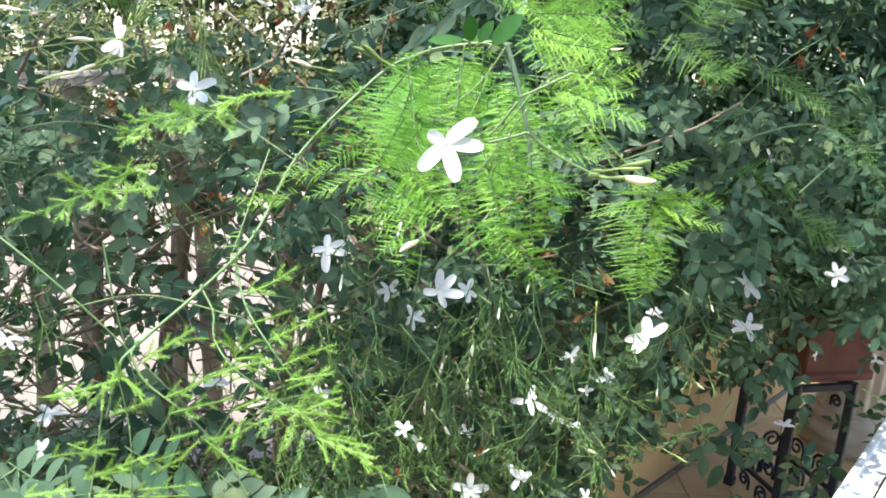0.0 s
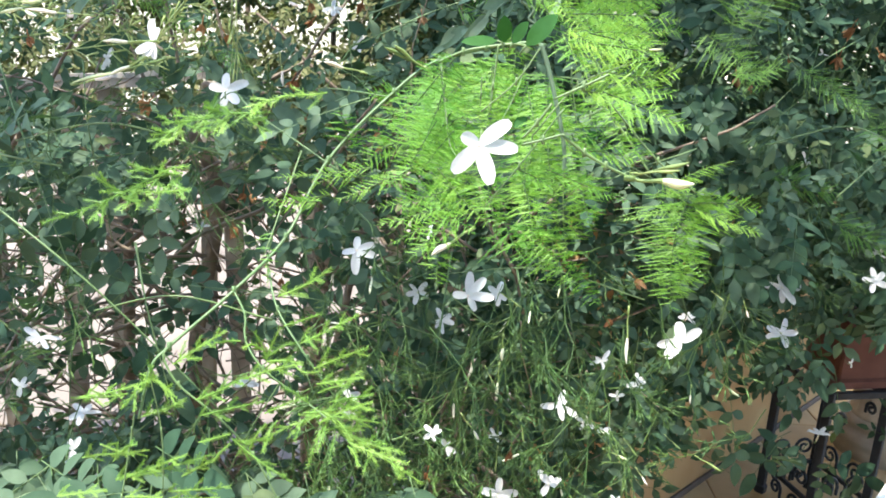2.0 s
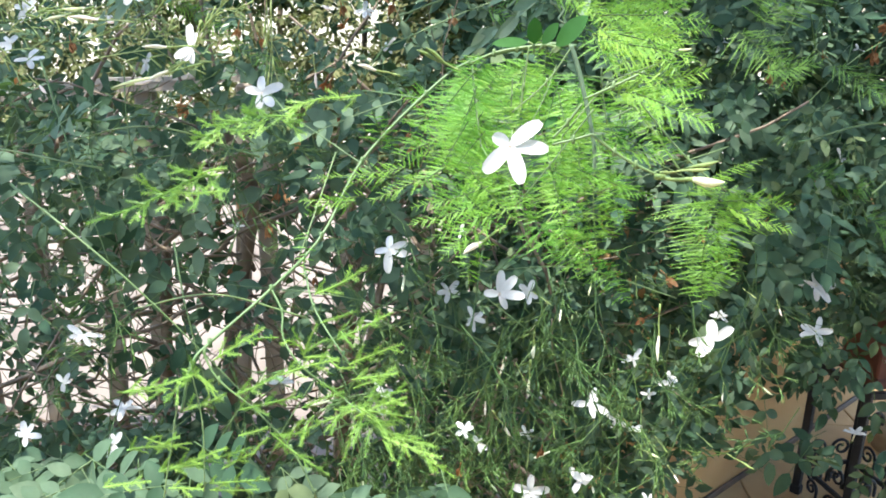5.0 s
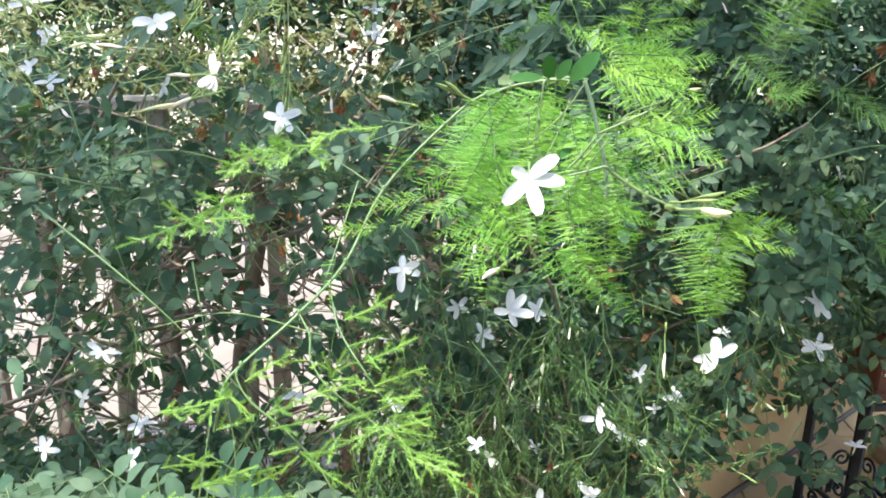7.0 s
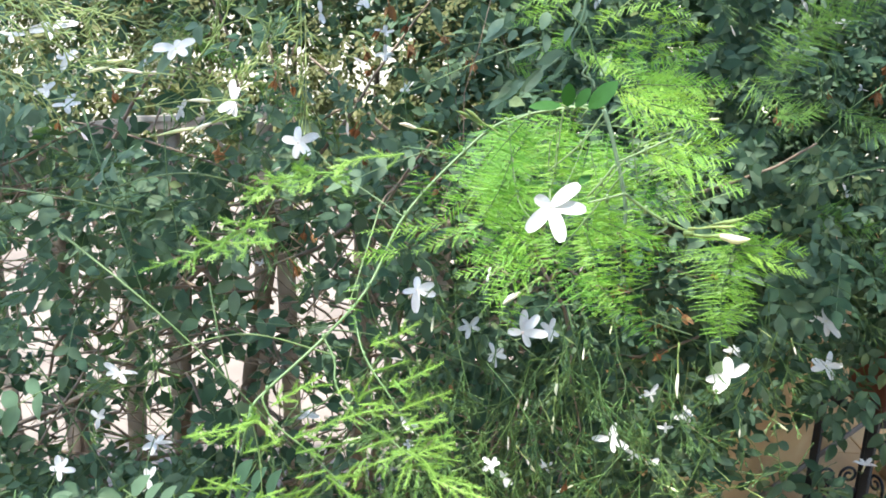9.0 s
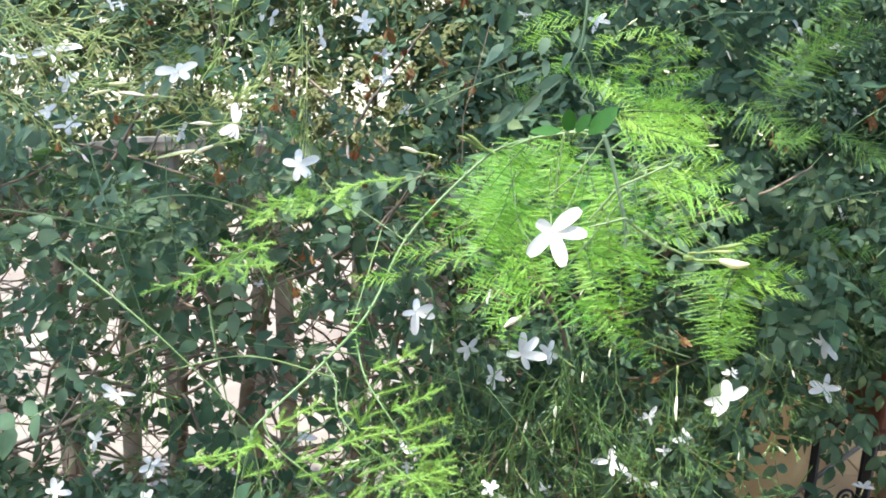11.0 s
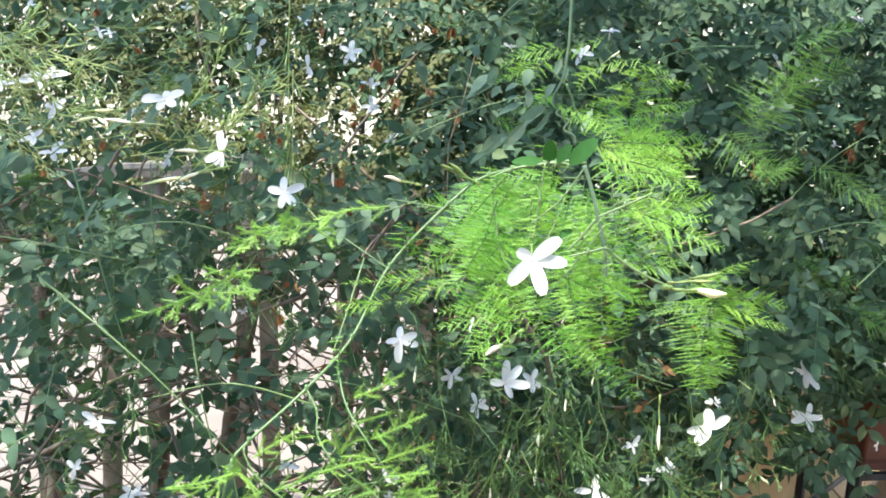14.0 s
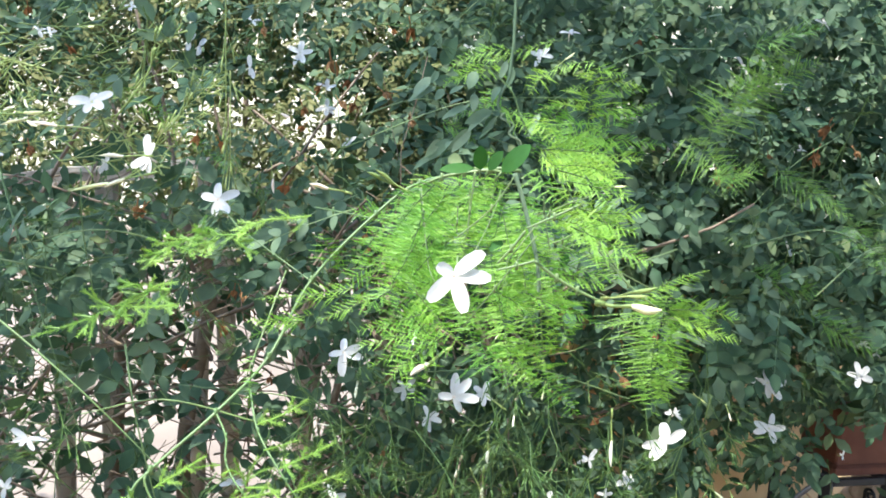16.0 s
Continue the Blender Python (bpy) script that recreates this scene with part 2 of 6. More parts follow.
# ---- ground, terrace, wall ----
g = Geo()
reach = 400.0
g.add([(-reach, 1.84, -0.06), (reach, 1.84, -0.06), (reach, reach, -0.06), (-reach, reach, -0.06)], [(0, 1, 2, 3)])
g.add([(-reach, -reach, -0.06), (reach, -reach, -0.06), (reach, 1.84, -0.06), (-reach, 1.84, -0.06)], [(0, 1, 2, 3)])
tagged(part("ground", g, ground_mat), "pale dusty paved ground in full sun", "ground", kind="structure")
g = Geo()
block(g, (-2.4, -2.2, -0.055), (4.2, 1.80, -0.008), 0, 0.0)
block(g, (0.30, 1.80, -0.055), (4.2, 4.6, -0.008), 0, 0.0)
floor = tagged(part("floor", g, grout_mat, smooth=False), "terrace floor of tan ceramic tiles with dark joints", "floor", kind="structure")

WALL_AT = pose(0.733, 2.365, 0, 0, 0, math.degrees(math.atan2(2.804 - 2.365, 1.159 - 0.733)))
g = Geo()
block(g, (-0.62, 0.0, 0.0), (2.1, 0.14, 1.05), 0, 0.012)
wall = tagged(part("wall_terrace", g, wall_mat, at=WALL_AT, smooth=False), "low ochre plastered parapet wall of the terrace", "wall", kind="structure")
g = Geo()
block(g, (-0.62, -0.012, 0.0), (2.1, -0.0015, 0.022), 0, 0.003)
tagged(part("baseboard", g, skirting_mat, at=WALL_AT, smooth=False), "thin dark skirting strip along the parapet", "baseboard", kind="structure")

# pale wall added far behind, so that gaps in the leaves look bright
g = Geo()
block(g, (-9.0, 9.0, -0.06), (9.0, 9.2, 3.2), 0, 0.01)
tagged(part("wall_far", g, pale_wall_mat, smooth=False), "pale wall added beyond the fence to show bright between the leaves", "wall", kind="structure")

# ---- unseen wall added behind the terrace to cut the sky light ----
g = Geo()
block(g, (-1.1, -1.45, -0.055), (4.2, -1.25, 3.1), 0, 0.01)
tagged(part("wall_house", g, white_wall_mat, smooth=False), "plain off-white plastered wall added behind the terrace to cut the sky light", "wall", kind="structure")

# ---- fence ----
FENCE_Y = 1.58
fence = thing("fence", "weathered grey-brown picket fence with a crooked top rail, overgrown with jasmine", "fence")
RAIL_A, RAIL_B = Vector((-1.70, FENCE_Y, 1.250)), Vector((-0.50, FENCE_Y, 1.396))
rail_way = (RAIL_B - RAIL_A).normalized()
g = Geo()
rail_line = [RAIL_A.lerp(RAIL_B, k / 16) + Vector((0, 0, 0.004 * math.sin(1.7 * k))) for k in range(17)]
rail_ring = ((-0.012, -0.017), (0.012, -0.017), (0.012, 0.0), (0.014, 0.001), (0.014, 0.011), (-0.014, 0.011), (-0.014, 0.001), (-0.012, 0.0))
rail_verts = [p + Vector((0, y, z)) for p in rail_line for y, z in rail_ring]
for slot, edges in ((0, (0, 1, 7)), (1, (2, 3, 4, 5, 6))):
    n = len(g.v)
    g.v.extend(tuple(q) for q in (rail_verts if not n else ()))
    for i in range(16):
        for k in edges:
            g.f.append((i * 8 + k, i * 8 + 8 + k, i * 8 + 8 + (k + 1) % 8, i * 8 + (k + 1) % 8))
            g.m.append(slot)
# the light on the rail's upper edge is put into the second material
part("top_rail", g, [fence_mat, lit_edge_mat], fence, "crooked grey rail, light on its upper edge put in as a paler colour", smooth=False)
g = Geo()
block(g, (-2.3, FENCE_Y - 0.012, 0.30), (0.30, FENCE_Y + 0.012, 0.335), 0, 0.004)
part("rail", g, fence_mat, fence, smooth=False)
picket = Geo()
block(picket, (-0.019, -0.010, 0.0), (0.019, 0.010, 1.0), 0, 0.004)
picket = picket.mesh("picket", [fence_mat], False)
for i in range(18):
    x = -2.2 + 0.135 * i + rnd.uniform(-0.022, 0.022)
    top = 1.22 if x > RAIL_B.x else min(1.5, RAIL_A.z + (x - RAIL_A.x) * rail_way.z / rail_way.x - 0.015)
    part("picket", picket, None, fence, at=pose(x, FENCE_Y + 0.024, -0.055, rnd.uniform(-1, 1), rnd.uniform(-2.0, 2.0), 0) @ Matrix.Diagonal((rnd.uniform(0.8, 1.2), 1, top + 0.055, 1)))

# ---- plant stand, planter, column, table ----
stand = thing("plant_stand", "black wrought-iron plant stand with curled scrolls on the tiles", "plant stand", at=(1.205, 2.385, 0))
corners = [(-0.125, 0.095), (-0.065, -0.135), (0.13, -0.095), (0.06, 0.135)]
g = Geo()
block(g, (-0.0125, -0.0125, 0.0), (0.0125, 0.0125, 0.49), 0, 0.002)
block(g, (-0.017, -0.017, 0.0), (0.017, 0.017, 0.03), 0, 0.004)
leg = g.mesh("leg", [iron_mat], False)
for x, y in corners:
    part("leg", leg, None, stand, at=pose(x, y, 0.0, 0, 0, 45))
for i in range(4):
    (xa, ya), (xb, yb) = corners[i], corners[(i + 1) % 4]
    a, b = Vector((xa, ya, 0)), Vector((xb, yb, 0))
    way = (b - a).normalized()
    turn_z = math.degrees(math.atan2(way.y, way.x))
    span = (b - a).length
    g = Geo()
    block(g, (0.012, -0.009, 0.468), (span - 0.012, 0.009, 0.490), 0, 0.002)
    part("top_bar", g, iron_mat, stand, at=pose(xa, ya, 0, 0, 0, turn_z), smooth=False)
    g = Geo()
    block(g, (0.012, -0.006, 0.10), (span - 0.012, 0.006, 0.114), 0, 0.002)
    part("stretcher", g, iron_mat, stand, at=pose(xa, ya, 0, 0, 0, turn_z), smooth=False)
    for k, (s, h, size, hand) in enumerate(((0.26, 0.165, 0.033, 1), (0.74, 0.165, 0.033, -1), (0.22, 0.40, 0.021, 1), (0.3, 0.062, 0.027, 1), (0.7, 0.062, 0.027, -1))):
        g = Geo()
        scroll(g, (0, 0, 0), way, (0, 0, 1), size, 0.0056, 1.4, 0, hand)
        tube(g, [Vector(way) * (size * hand), Vector(way) * (size * hand) + Vector((0, 0, -size))], 0.0056, 0.0050, 5)
        part("scroll", g, iron_mat, stand, at=Matrix.Translation(a + way * (span * s) + Vector((0, 0, h))))
planter = thing("planter", "terracotta trough planter with a raised rim on the iron stand", "planter", at=(1.265, 2.39, 0.492))
planter.rotation_euler = (0, 0, radians(11.6))
g = Geo()
block(g, (-0.13, -0.10, 0.0), (0.13, 0.10, 0.030), 0, 0.008)
part("foot_band", g, terracotta_mat, planter, smooth=False)
g = Geo()
block(g, (-0.118, -0.090, 0.028), (0.118, 0.090, 0.21), 0, 0.006)
part("body", g, terracotta_mat, planter, smooth=False)
g = Geo()
block(g, (-0.10, -0.07, 0.2085), (0.10, 0.07, 0.216), 0, 0.01)
part("soil", g, soil_mat, planter, "dark potting soil", smooth=False)
column = thing("column", "fluted pale stone pedestal column on a moulded base", "column", at=(1.66, 2.83, 0))
g = Geo()
lathe(g, [(0.17, 0.0, 0), (0.17, 0.035, 0), (0.165, 0.045, 0), (0.172, 0.058, 0), (0.175, 0.075, 0), (0.168, 0.094, 0), (0.152, 0.104, 0), (0.15, 0.115, 0), (0.158, 0.128, 0), (0.15, 0.142, 0), (0.132, 0.150, 0)], 48)
part("base", g, stone_mat, column)
g = Geo()
lathe(g, [(0.132, 0.149, 0), (0.130, 0.165, 0), (0.128, 0.18, 1), (0.120, 0.62, 1), (0.122, 0.64, 0)], 160, 16, 0.016)
part("shaft", g, stone_mat, column)
g = Geo()
lathe(g, [(0.122, 0.639, 0), (0.14, 0.66, 0), (0.15, 0.69, 0), (0.165, 0.70, 0), (0.165, 0.74, 0), (0.158, 0.75, 0)], 48)
part("capital", g, stone_mat, column)

EDGE = Vector((0.983 - 0.708, 1.545 - 1.214, 0)).normalized()
table = thing("garden_table", "white enamelled cast-iron garden table with embossed scrolls and rust chips", "table", at=(0.708, 1.214, 0))
table.rotation_euler = (0, 0, math.atan2(EDGE.y, EDGE.x))
g = Geo()
block(g, (-0.55, -0.62, 0.725), (0.75, 0.0, 0.744), 0, 0.006)
part("tabletop", g, enamel_mat, table, smooth=False)
for lo, hi in (((-0.55, -0.017, 0.7442), (0.75, -0.001, 0.751)), ((-0.55, -0.060, 0.7442), (0.75, -0.052, 0.749)), ((-0.55, -0.619, 0.7442), (0.75, -0.602, 0.751))):
    g = Geo()
    block(g, lo, hi, 0, 0.003)
    part("moulding", g, enamel_mat, table, smooth=False)
for i in range(16):
    for row, size in ((0, 0.034), (1, 0.040)):
        g = Geo()
        scroll(g, (0, 0, 0), (1, 0, 0), (0, 1, 0), size, 0.0036, 1.3, 0, 1 if (i + row) % 2 else -1)
        part("embossed_scroll", g, enamel_mat, table, at=pose(-0.50 + 0.08 * i, -0.105 - 0.095 * row, 0.7455, 0, 0, 20 * row))
for x, y in ((-0.45, -0.54), (0.65, -0.54), (0.65, -0.10), (-0.45, -0.10)):
    g = Geo()
    tube(g, spline([(x, y, -0.006), (x * 1.02, y, 0.08), (x * 0.94, y, 0.35), (x, y, 0.60), (x * 1.02, y, 0.727)], 5), 0.020, 0.016, 8)
    part("leg", g, enamel_mat, table)


# ---- plants: pieces ----
VIEW = Vector((0.02, -0.94, 0.30)).normalized()       # from the hedge back towards the open side of the terrace
RIGHT = Vector((1, 0, 0))
UPWARD = VIEW.cross(RIGHT).normalized()


def blade(geo, base, way, normal, length, width, fold=0.25, droop=0.15, slot=0, steps=5, sharp=1.25):
    """One leaflet or petal: pointed oval, folded on its midrib and bent along its length."""
    m = frame_from(way, normal)
    verts, faces = [], []
    for i in range(steps + 1):
        t = i / steps
        w = 0.5 * width * t ** (0.72 / sharp) * (1 - t) ** (0.68 * sharp) / 0.40 if 0 < i < steps else 0.0003
        z = -droop * length * t * t
        for s in (-1, 0, 1):
            verts.append(Vector(base) + m @ Vector((s * w, length * t, z + (abs(s) * fold * w))))
    for i in range(steps):
        for k in (0, 1):
            faces.append((i * 3 + k, i * 3 + k + 1, i * 3 + k + 4, i * 3 + k + 3))
    geo.add(verts, faces, slot)


def pinnate(geo, base, tip, pairs, leaflet, normal, r, slots=(0, 1), wide=0.52, steps=4):
    """A feathered leaf: rachis, leaflets in pairs and a longer one at the tip."""
    base, tip = Vector(base), Vector(tip)
    way = (tip - base).normalized()
    m = frame_from(way, normal)
    side, nrm = m.col[0], m.col[2]
    span = (tip - base).length
    sag = -nrm * span * 0.10
    line = [base + way * (span * k / 4) + sag * (k / 4) ** 2 for k in range(5)]
    tube(geo, line, 0.0007, 0.0005, 3, slots[1], False)
    for i in range(pairs):
        t = (i + 0.75) / (pairs + 0.25)
        q = base + way * (span * t) + sag * t * t
        grow = (0.78 + 0.3 * t) * leaflet
        for s in (-1, 1):
            d = side * s * r.uniform(0.75, 1.0) + way * r.uniform(0.35, 0.75) + nrm * r.uniform(-0.3, 0.25)
            n = nrm + side * s * r.uniform(-0.45, 0.3) + way * r.uniform(-0.35, 0.35)
            blade(geo, q, d, n, grow * r.uniform(0.85, 1.1), grow * wide * r.uniform(0.9, 1.15), r.uniform(0.1, 0.4), r.uniform(0.0, 0.3), slots[0], steps)
    q = base + way * span + sag
    blade(geo, q, way + side * r.uniform(-0.2, 0.2), nrm, leaflet * 1.25, leaflet * wide * 1.1, r.uniform(0.1, 0.35), r.uniform(0.05, 0.3), slots[0], steps)


# petals, shared by all the flowers
petal_meshes = []
for k in range(6):
    g = Geo()
    steps, cols = 7, 4
    verts, faces = [], []
    bend = (0.10, 0.22, -0.12, 0.3, 0.05, 0.18)[k]
    twist = (0.3, -0.2, 0.15, 0.5, -0.4, 0.0)[k]
    for i in range(steps + 1):
        t = i / steps
        w = 0.180 * (math.sin(math.pi * min(1.0, 0.07 + 0.82 * t ** 1.1)) ** 0.5) if i < steps else 0.075
        if i == 0:
            w = 0.055
        for c in range(cols + 1):
            s = c / cols * 2 - 1
            a = twist * t
            x, z = s * w * math.cos(a), s * w * math.sin(a) + 0.35 * w * s * s - bend * t * t + 0.012 * math.sin(9 * t + 3 * s + k)
            verts.append((x, t, z))
    for i in range(steps):
        for c in range(cols):
            q = i * (cols + 1) + c
            faces.append((q, q + 1, q + cols + 2, q + cols + 1))
    g.add(verts, faces)
    petal_meshes.append(g.mesh("petal", [petal_mat]))

g = Geo()
tube(g, [Vector((0, 0, 0.03)), Vector((0, 0, -0.1)), Vector((0.02, 0, -0.45)), Vector((0.05, 0.02, -0.9))], 0.075, 0.055, 7, 0)
tube(g, [Vector((0.05, 0.02, -0.85)), Vector((0.055, 0.02, -1.0)), Vector((0.06, 0.02, -1.08))], 0.075, 0.06, 6, 1)
for k in range(5):
    a = k * 2 * math.pi / 5
    blade(g, Vector((0.05 + 0.05 * math.cos(a), 0.02 + 0.05 * math.sin(a), -0.95)), (0.35 * math.cos(a), 0.35 * math.sin(a), 1), (math.cos(a), math.sin(a), 0), 0.32, 0.05, 0.1, 0.0, 1, 2)
tube(g, spline([(0.06, 0.02, -1.06), (0.10, 0.3, -1.35), (0.1, 0.8, -1.6)], 4), 0.035, 0.03, 5, 1)
flower_tube = g.mesh("flower", [bud_mat, stem_mat])

jasmine = thing("jasmine_vine", "climbing jasmine in bloom, white star flowers among dark green feathered leaves", "jasmine", at=(0, 0, 0))
fern = thing("asparagus_fern", "bright lime-green climbing asparagus fern with feathery sprays", "fern", at=(0, 0, 0))

flower_count = [0]
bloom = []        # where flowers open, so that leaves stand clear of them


def flower(at, size, lean_right, lean_up, petals, broad=1.0):
    """A star of white petals, each given by its turn, its length and its lift; size is their reach."""
    i = flower_count[0]
    flower_count[0] += 1
    r = random.Random(100 + i)
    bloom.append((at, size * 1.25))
    n = (VIEW + RIGHT * lean_right + UPWARD * lean_up).normalized()
    m = frame_from(UPWARD - n * UPWARD.dot(n) if abs(UPWARD.dot(n)) < 0.97 else -VIEW, n)
    head = part("flower", flower_tube, None, jasmine, at=Matrix.Translation(at) @ m.to_4x4() @ Matrix.Diagonal((size, size, size, 1)))
    for k, (angle, reach_k, lift) in enumerate(petals):
        wide = broad * r.uniform(0.92, 1.10)
        part("petal", petal_meshes[(i + k * 2 + r.randrange(2)) % 6], None, head,
             at=pose(0, 0, 0.02, 0, 0, angle - 90) @ pose(0, 0.035, 0, lift + r.uniform(-5, 9), r.uniform(-14, 14), 0) @ Matrix.Diagonal((wide * min(1.0, 0.45 * reach_k + 0.55), reach_k, reach_k, 1)))
    return head


withered_meshes = []
for k in range(4):
    r = random.Random(40 + k)
    g = Geo()
    for j in range(6):
        a = j * 1.05 + r.uniform(-0.3, 0.3)
        d = Vector((math.cos(a) * 0.32, math.sin(a) * 0.26, -1 + r.uniform(-0.2, 0.25)))
        blade(g, (0, 0, 0.3), d, (math.cos(a), math.sin(a), 0.5), r.uniform(0.8, 1.35), 0.5, r.uniform(0.5, 1.0), r.uniform(-0.35, 0.35), 0, 5)
    tube(g, [Vector((0, 0, 0.25)), Vector((0.02, 0, 0.9)), Vector((0.1, 0.05, 1.3))], 0.07, 0.05, 5)
    withered_meshes.append(g.mesh("withered_flower", [dead_mat]))
withered_count = [0]


def withered(at, size):
    k = withered_count[0]
    withered_count[0] += 1
    r = random.Random(700 + k)
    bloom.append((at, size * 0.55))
    part("withered_flower", withered_meshes[k % 4], None, jasmine, "crumpled orange-brown spent blossom" if k == 0 else "",
         at=Matrix.Translation(at) @ pose(0, 0, 0, r.uniform(-40, 40), r.uniform(-50, 50), r.uniform(0, 360)) @ Matrix.Diagonal((size * 0.62, size * 0.62, size * 0.62, 1)))


g = Geo()
line = [Vector((0.012 * math.sin(i), i / 10, -0.03 * math.sin(i * 0.33))) for i in range(11)]
radii = (0.016, 0.018, 0.019, 0.021, 0.023, 0.027, 0.040, 0.050, 0.047, 0.031, 0.007)
verts = [q + Vector((math.cos(a * math.pi / 4) * w, 0, math.sin(a * math.pi / 4) * w)) for q, w in zip(line, radii) for a in range(8)]
faces = [(i * 8 + k, i * 8 + (k + 1) % 8, i * 8 + 8 + (k + 1) % 8, i * 8 + 8 + k) for i in range(10) for k in range(8)]
g.add(verts, faces[:40], 1)
g.add(verts, faces[40:], 0)
tube(g, [Vector((0, -0.12, 0)), Vector((0, 0.06, 0))], 0.03, 0.034, 6, 1)
bud_mesh = g.mesh("bud", [bud_mat, shoot_mat])
green_bud_mesh = g.mesh("bud", [shoot_mat, shoot_mat])


def bud(base, tip, fat=1.0, green=False):
    d = Vector(tip) - Vector(base)
    part("bud", green_bud_mesh if green else bud_mesh, None, jasmine, at=Matrix.Translation(base) @ frame_from(d, VIEW).to_4x4() @ Matrix.Diagonal((fat * min(d.length, 0.04), d.length, fat * min(d.length, 0.04), 1)))


def single_leaf(base, tip, width, mat):
    """One broad leaflet by itself."""
    b = Vector(base)
    d = Vector(tip) - b
    g = Geo()
    if mat is pale_leaf_mat:
        r = random.Random(int(b.x * 9000) + int(b.z * 7000))
        n = VIEW + UPWARD * r.uniform(-0.2, 0.7) + RIGHT * r.uniform(-0.9, 0.9)
        blade(g, (0, 0, 0), d, n, d.length * 1.12, width * r.uniform(0.62, 0.85), r.uniform(0.15, 0.5), r.uniform(0.0, 0.3), 0, 8, 1.2)
    else:
        blade(g, (0, 0, 0), d, VIEW + UPWARD * 0.3, d.length, width, 0.12, 0.06, 0, 8, 1.05)
    tube(g, [Vector((0, 0, 0)), -d * 0.12 + Vector((0, 0, -0.001)), -d * 0.22 + Vector((0, 0, -0.003))], 0.0008, 0.0007, 5, 1)
    part("leaf", g, [mat, stem_mat], jasmine, at=Matrix.Translation(b))


leaf_count = [0]


def big_leaf(base, tip, pairs, leaflet, lean_up):
    k = leaf_count[0]
    leaf_count[0] += 1
    g = Geo()
    n = VIEW + UPWARD * lean_up
    b = Vector(base)
    pinnate(g, (0, 0, 0), Vector(tip) - b, pairs, leaflet, n, random.Random(300 + k), (0, 1), 0.55, 6)
    part("leaf", g, [leaf_mat, stem_mat], jasmine, at=Matrix.Translation(b))


frond_count = [0]
# sunlit and shaded tones of one fern, put into the needle colour
TONES = {"lime": lime_mat, "lit": fern_mat, "deep_shade": deep_shade_fern_mat, "in_shade": shade_fern_mat, "young": young_mat}


def prickles(geo, line, r, nrm, long0, long1, step, wide, spread, bare=0.0):
    """Short pointed needles in pairs along a twig, from long0 at its foot to long1 at its end."""
    total = sum((q - p).length for p, q in zip(line, line[1:]))
    gone, left = 0.0, step * 0.5
    for a, b in zip(line, line[1:]):
        d = b - a
        span = d.length
        if span < 1e-6:
            continue
        way = d / span
        side = way.cross(nrm).normalized()
        at = left
        while at < span:
            t = (gone + at) / total
            at += step * r.uniform(0.75, 1.3)
            if t > 1 - bare:
                continue
            q = a + way * at
            for s in (-1, 1):
                ln = (long0 + (long1 - long0) * t) * r.uniform(0.65, 1.25)
                out = (side * s * spread * r.uniform(0.7, 1.25) + nrm * r.uniform(-0.4, 0.4) + way).normalized()
                w = way * wide
                tip = q + out * ln
                geo.add([q - w, q + w, q.lerp(tip, 0.6) + w * 0.55, tip, q.lerp(tip, 0.6) - w * 0.55], [(0, 1, 2, 3, 4)])
        left = max(0.0, at - span)
        gone += span


